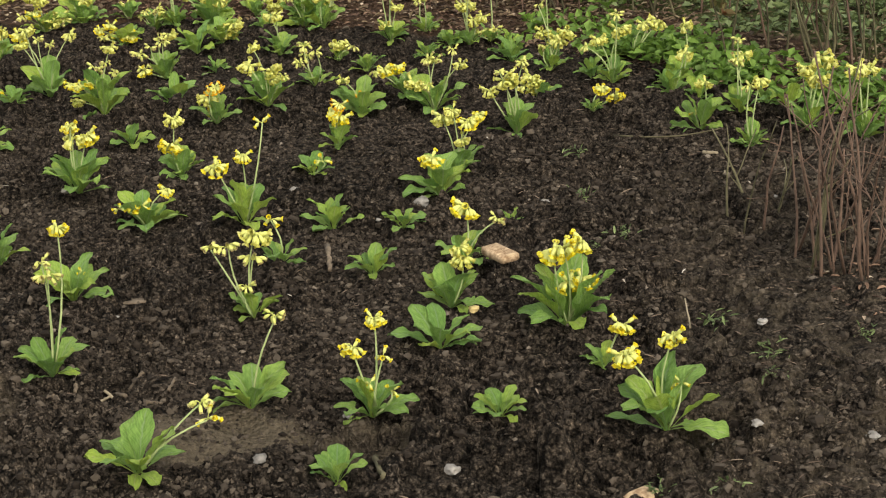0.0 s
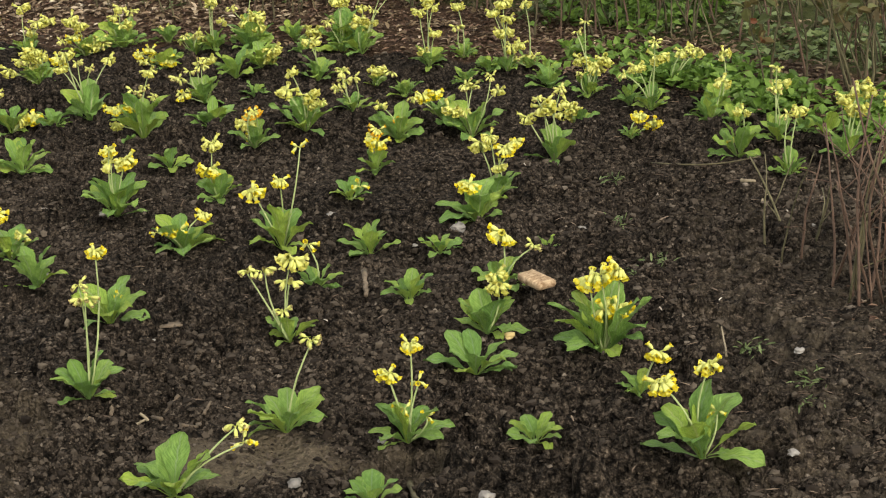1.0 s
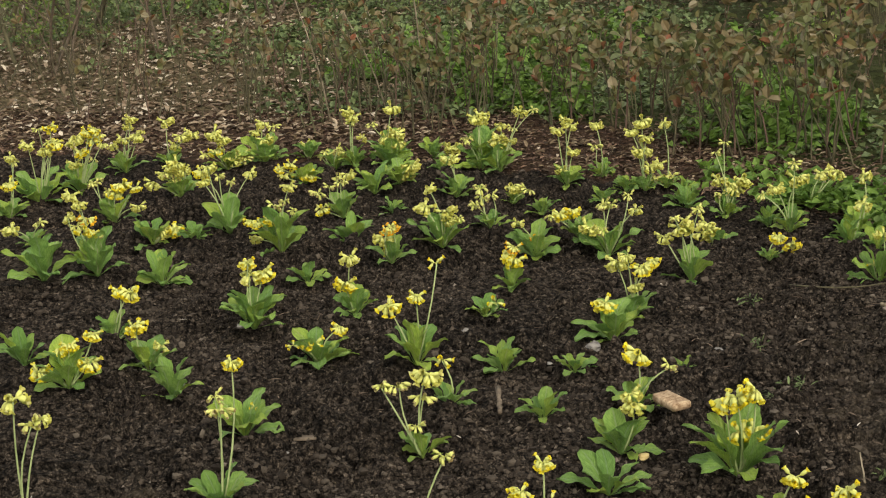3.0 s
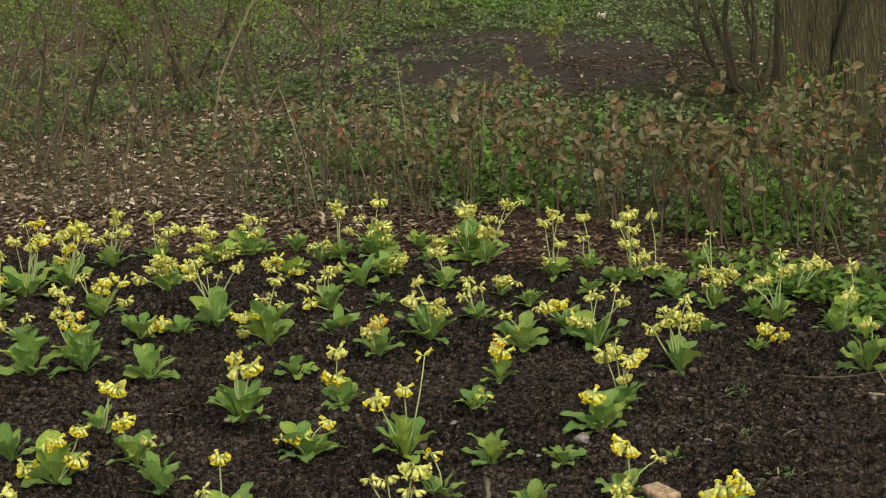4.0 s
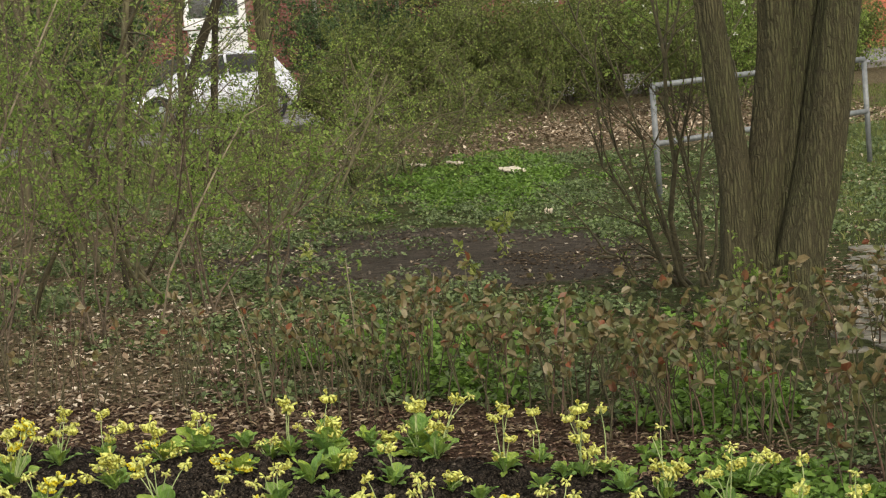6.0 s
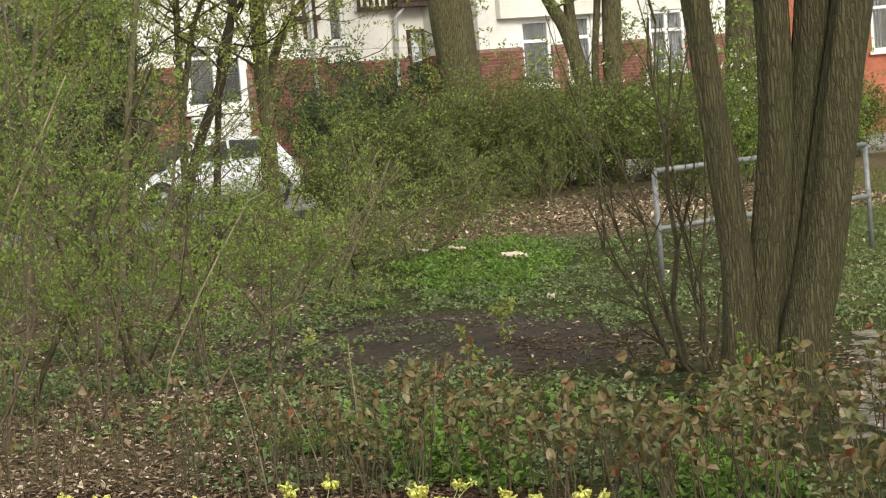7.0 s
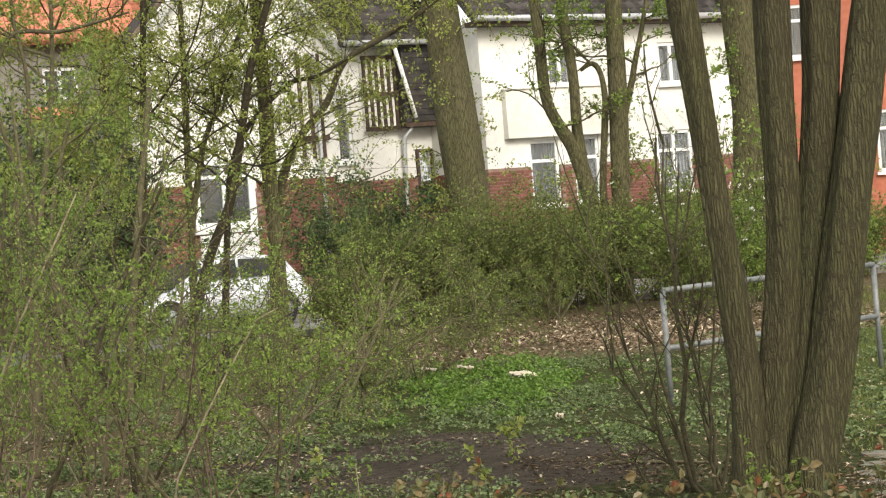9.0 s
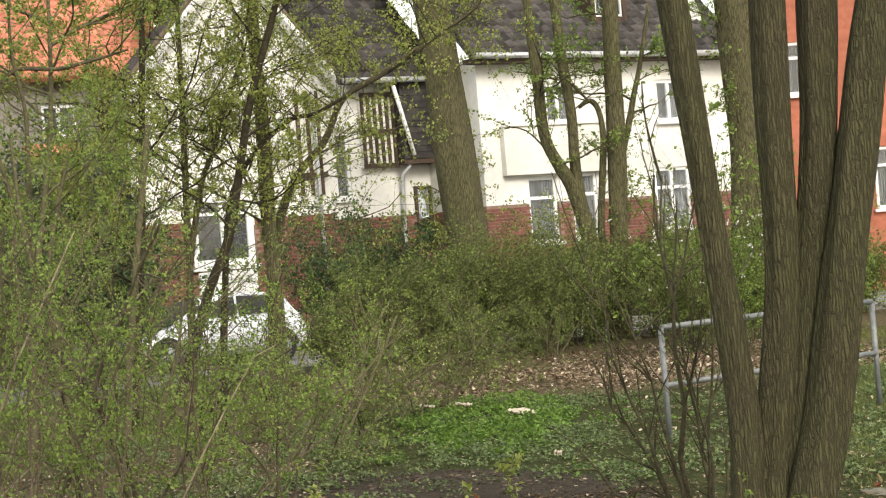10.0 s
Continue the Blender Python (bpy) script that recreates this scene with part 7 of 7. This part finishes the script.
for k, (sx, sy, sz, lb) in enumerate([(-0.261, 3.557, 0.018, "pale"), (0.097, 3.463, 0.020, "pale"), (0.674, 3.485, 0.014, "light grey"), (-0.215, 5.329, 0.021, "grey"), (0.122, 5.145, 0.026, "grey"), (-0.553, 4.727, 0.008, "white"),
                                      (1.015, 4.945, 0.015, "light grey"), (0.881, 3.436, 0.015, "tan"), (0.437, 5.011, 0.015, "grey"), (0.804, 4.056, 0.014, "tan"), (-0.09, 3.72, 0.012, "grey"), (0.30, 3.64, 0.012, "grey"),
                                      (0.60, 3.50, 0.011, "light grey"), (-0.86, 5.55, 0.018, "grey"), (-0.95, 5.02, 0.018, "grey"), (0.006, 5.03, 0.009, "white"), (-0.617, 4.48, 0.006, "white"), (0.889, 4.624, 0.013, "tan")]):
    stone(sx, sy, sz, k, STONE, "small %s stone lying on dark soil" % lb)
_b = Build().box(-0.050, 0.050, -0.022, 0.022, 0, 0.020, bevel=0.007)
_b.v = [(x + 0.006 * noise.noise(Vector((x, y, z)) * 45), y + 0.006 * noise.noise(Vector((y, z, x)) * 45), z + 0.003 * noise.noise(Vector((z, x, y)) * 70)) for x, y, z in _b.v]
solo("crumbly_block", (_b, BISCUIT, True), "tan crumbly brick-like block lying on the soil", "brick", m=pose(0.280, 4.489, rest_z(0.280, 4.489, 0.04) + 0.002, 6, 0, -64))
stone(0.197, 4.263, 0.017, 41, surface("yellow_pebble", (0.45, 0.33, 0.13), (0.62, 0.48, 0.22), 30, 0.6, bump=0.1), "smooth yellowish pebble on the soil", 0.6, "pebble", "stone", 1.2, 30)
stone(0.440, 3.345, 0.032, 42, BISCUIT, "broken tan chip half sunk in soil", 0.5, "broken_chip", "brick", 1.3, 10)


stone(-0.585, 4.602, 0.022, 61, OLDBARK, "curled piece of weathered bark on soil", 0.30, "bark_piece", "bark", 2.2, -6)
stone(-0.620, 4.775, 0.015, 62, OLDBARK, "small piece of weathered bark on soil", 0.35, "bark_piece", "bark", 1.6, 8)
stone(-0.888, 4.748, 0.013, 63, OLDBARK, "flat strip of weathered bark on soil", 0.35, "bark_piece", "bark", 3.0, -34)


def stick(x0, y0, x1, y1, rad, mat, label, bow=0.0, lift=0.0):
    b = Build()
    n = 7
    r = np.random.RandomState(int(abs(x0 * 1000) + abs(y0 * 100)))
    pts = []
    for k in range(n + 1):
        t = k / n
        x, y = x0 + (x1 - x0) * t, y0 + (y1 - y0) * t
        z = rest_z(x0, y0) * (1 - t) + rest_z(x1, y1) * t + rad * 0.9
        pts.append((x - x0 + r.normal() * rad * 0.2, y - y0 + r.normal() * rad * 0.2 + bow * math.sin(math.pi * t), z + lift * t))
    b.tube(pts, [rad * (1 - 0.35 * k / n) for k in range(n + 1)], 6)
    solo("stick", (b, mat), label, "stick", "sticks on the soil", m=pose(x0, y0, 0))


stick(-0.126, 4.834, -0.120, 4.66, 0.008, OLDBARK, "short grey-brown stick lying on soil")
stick(-0.043, 3.609, -0.030, 3.403, 0.007, TWIG, "short dark stick lying on soil")
stick(0.650, 4.069, 0.653, 4.150, 0.0025, PALETWIG, "thin pale twig standing out of the soil", 0, 0.03)
stick(0.70, 5.60, 0.98, 5.46, 0.003, TWIG, "thin curved twig lying on soil", -0.05, 0.02)
stick(0.925, 5.138, 0.959, 5.198, 0.004, PALETWIG, "pale wood splinter lying on soil")
stick(0.934, 3.628, 0.967, 3.71, 0.004, OLDBARK, "pale wood splinter lying on soil")
stick(-1.55, 9.35, -1.05, 9.2, 0.006, OLDBARK, "fallen dry twig on the leaf litter", 0.05)
stick(-0.75, 9.1, -0.45, 9.0, 0.009, PALETWIG, "fallen pale branch piece on the leaf litter", 0.02)
stick(0.9, 12.9, 1.5, 12.6, 0.014, TWIG, "fallen brown branch on the muddy ground", 0.05)

r_bits = np.random.RandomState(55)
_at = strewn(r_bits, 5600, -2.0, 1.7, 3.0, 8.0, lambda x, y: soil_mask(x, y) * np.clip(4.2 / y, 0, 1) * (0.15 + 0.85 * step(0.2, 1.1, x)), 0.008)
solo("plant_debris", card_mesh("plant_debris", r_bits, _at, 0.028, foliage("dry_debris", [(0.0, (0.045, 0.03, 0.02)), (0.7, (0.12, 0.085, 0.06)), (0.96, (0.24, 0.18, 0.13)), (1.0, (0.55, 0.5, 0.43))], 0.85, 0.0), lay=0.92, narrow=0.16), "small dry plant bits and splinters on the soil", "debris", kind="stuff")


for k, (px, py) in enumerate([(-0.62, 3.98), (-0.55, 3.95), (-0.66, 4.07), (-0.50, 3.88), (-0.58, 4.10), (-0.70, 3.92), (-0.46, 3.95), (-0.52, 4.05), (0.90, 5.28), (0.52, 4.0), (0.88, 4.66)]):
    stick(px, py, px + 0.035 * math.cos(k * 2.3), py + 0.05 * math.sin(k * 2.3), 0.004 + 0.001 * (k % 3), OLDBARK if k % 4 else PALETWIG, "small chip of dry bark on the soil")


def weed(x, y, size, label="tiny green seedling in the soil"):
    r = np.random.RandomState(int(abs(x) * 500 + y * 77))
    root = thing("seedling", pose(x, y, rest_z(x, y)), label, "weed", "seedlings in the bed")
    at = np.abs(r.normal(size=(26, 3))) * [1, 1, 0.5] * size * 0.4 * np.sign(r.normal(size=(26, 3)) * [1, 1, 0] + [0, 0, 1])
    part("foliage", card_mesh("foliage", r, at, size * 0.45, COVER, lay=0.4, narrow=0.3), root)


for wx, wy, ws in [(0.702, 4.062, 0.045), (0.574, 5.479, 0.05), (0.546, 5.12, 0.05), (0.603, 4.684, 0.045), (0.778, 3.876, 0.05), (0.757, 3.725, 0.03), (0.579, 3.269, 0.04), (0.52, 4.62, 0.03), (0.46, 3.32, 0.04), (1.0, 3.95, 0.035)]:
    weed(wx, wy, ws)


def scrap(x, y, w, h, seed, label):
    r = np.random.RandomState(seed)
    b = Build()
    n = 7
    v = [((i / n - 0.5) * w, (j / n - 0.5) * h, 0.03 + 0.03 * noise.noise(Vector((i * 0.7, j * 0.7, seed))) + 0.012 * r.rand()) for j in range(n + 1) for i in range(n + 1)]
    m = n + 1
    f = [(j * m + i, j * m + i + 1, (j + 1) * m + i + 1, (j + 1) * m + i) for j in range(n) for i in range(n)]
    b.add(v, f)
    b.add([(x_, y_, z_ - 0.012) for x_, y_, z_ in v], [q[::-1] for q in f])
    solo("paper_scrap", (b, CARDBOARD, True), label, "litter", "paper scraps", m=pose(x, y, gz(x, y) + 0.07, 10, 0, r.uniform(0, 90)))


scrap(0.656, 20.82, 0.22, 0.20, 3, "crumpled pale paper scrap on green weeds")
scrap(0.081, 22.1, 0.18, 0.16, 4, "small pale cardboard scrap on green weeds")
scrap(-0.324, 22.24, 0.14, 0.16, 5, "small pale paper scrap on green weeds")
scrap(0.745, 15.69, 0.06, 0.05, 6, "tiny pale paper scrap on the mud")
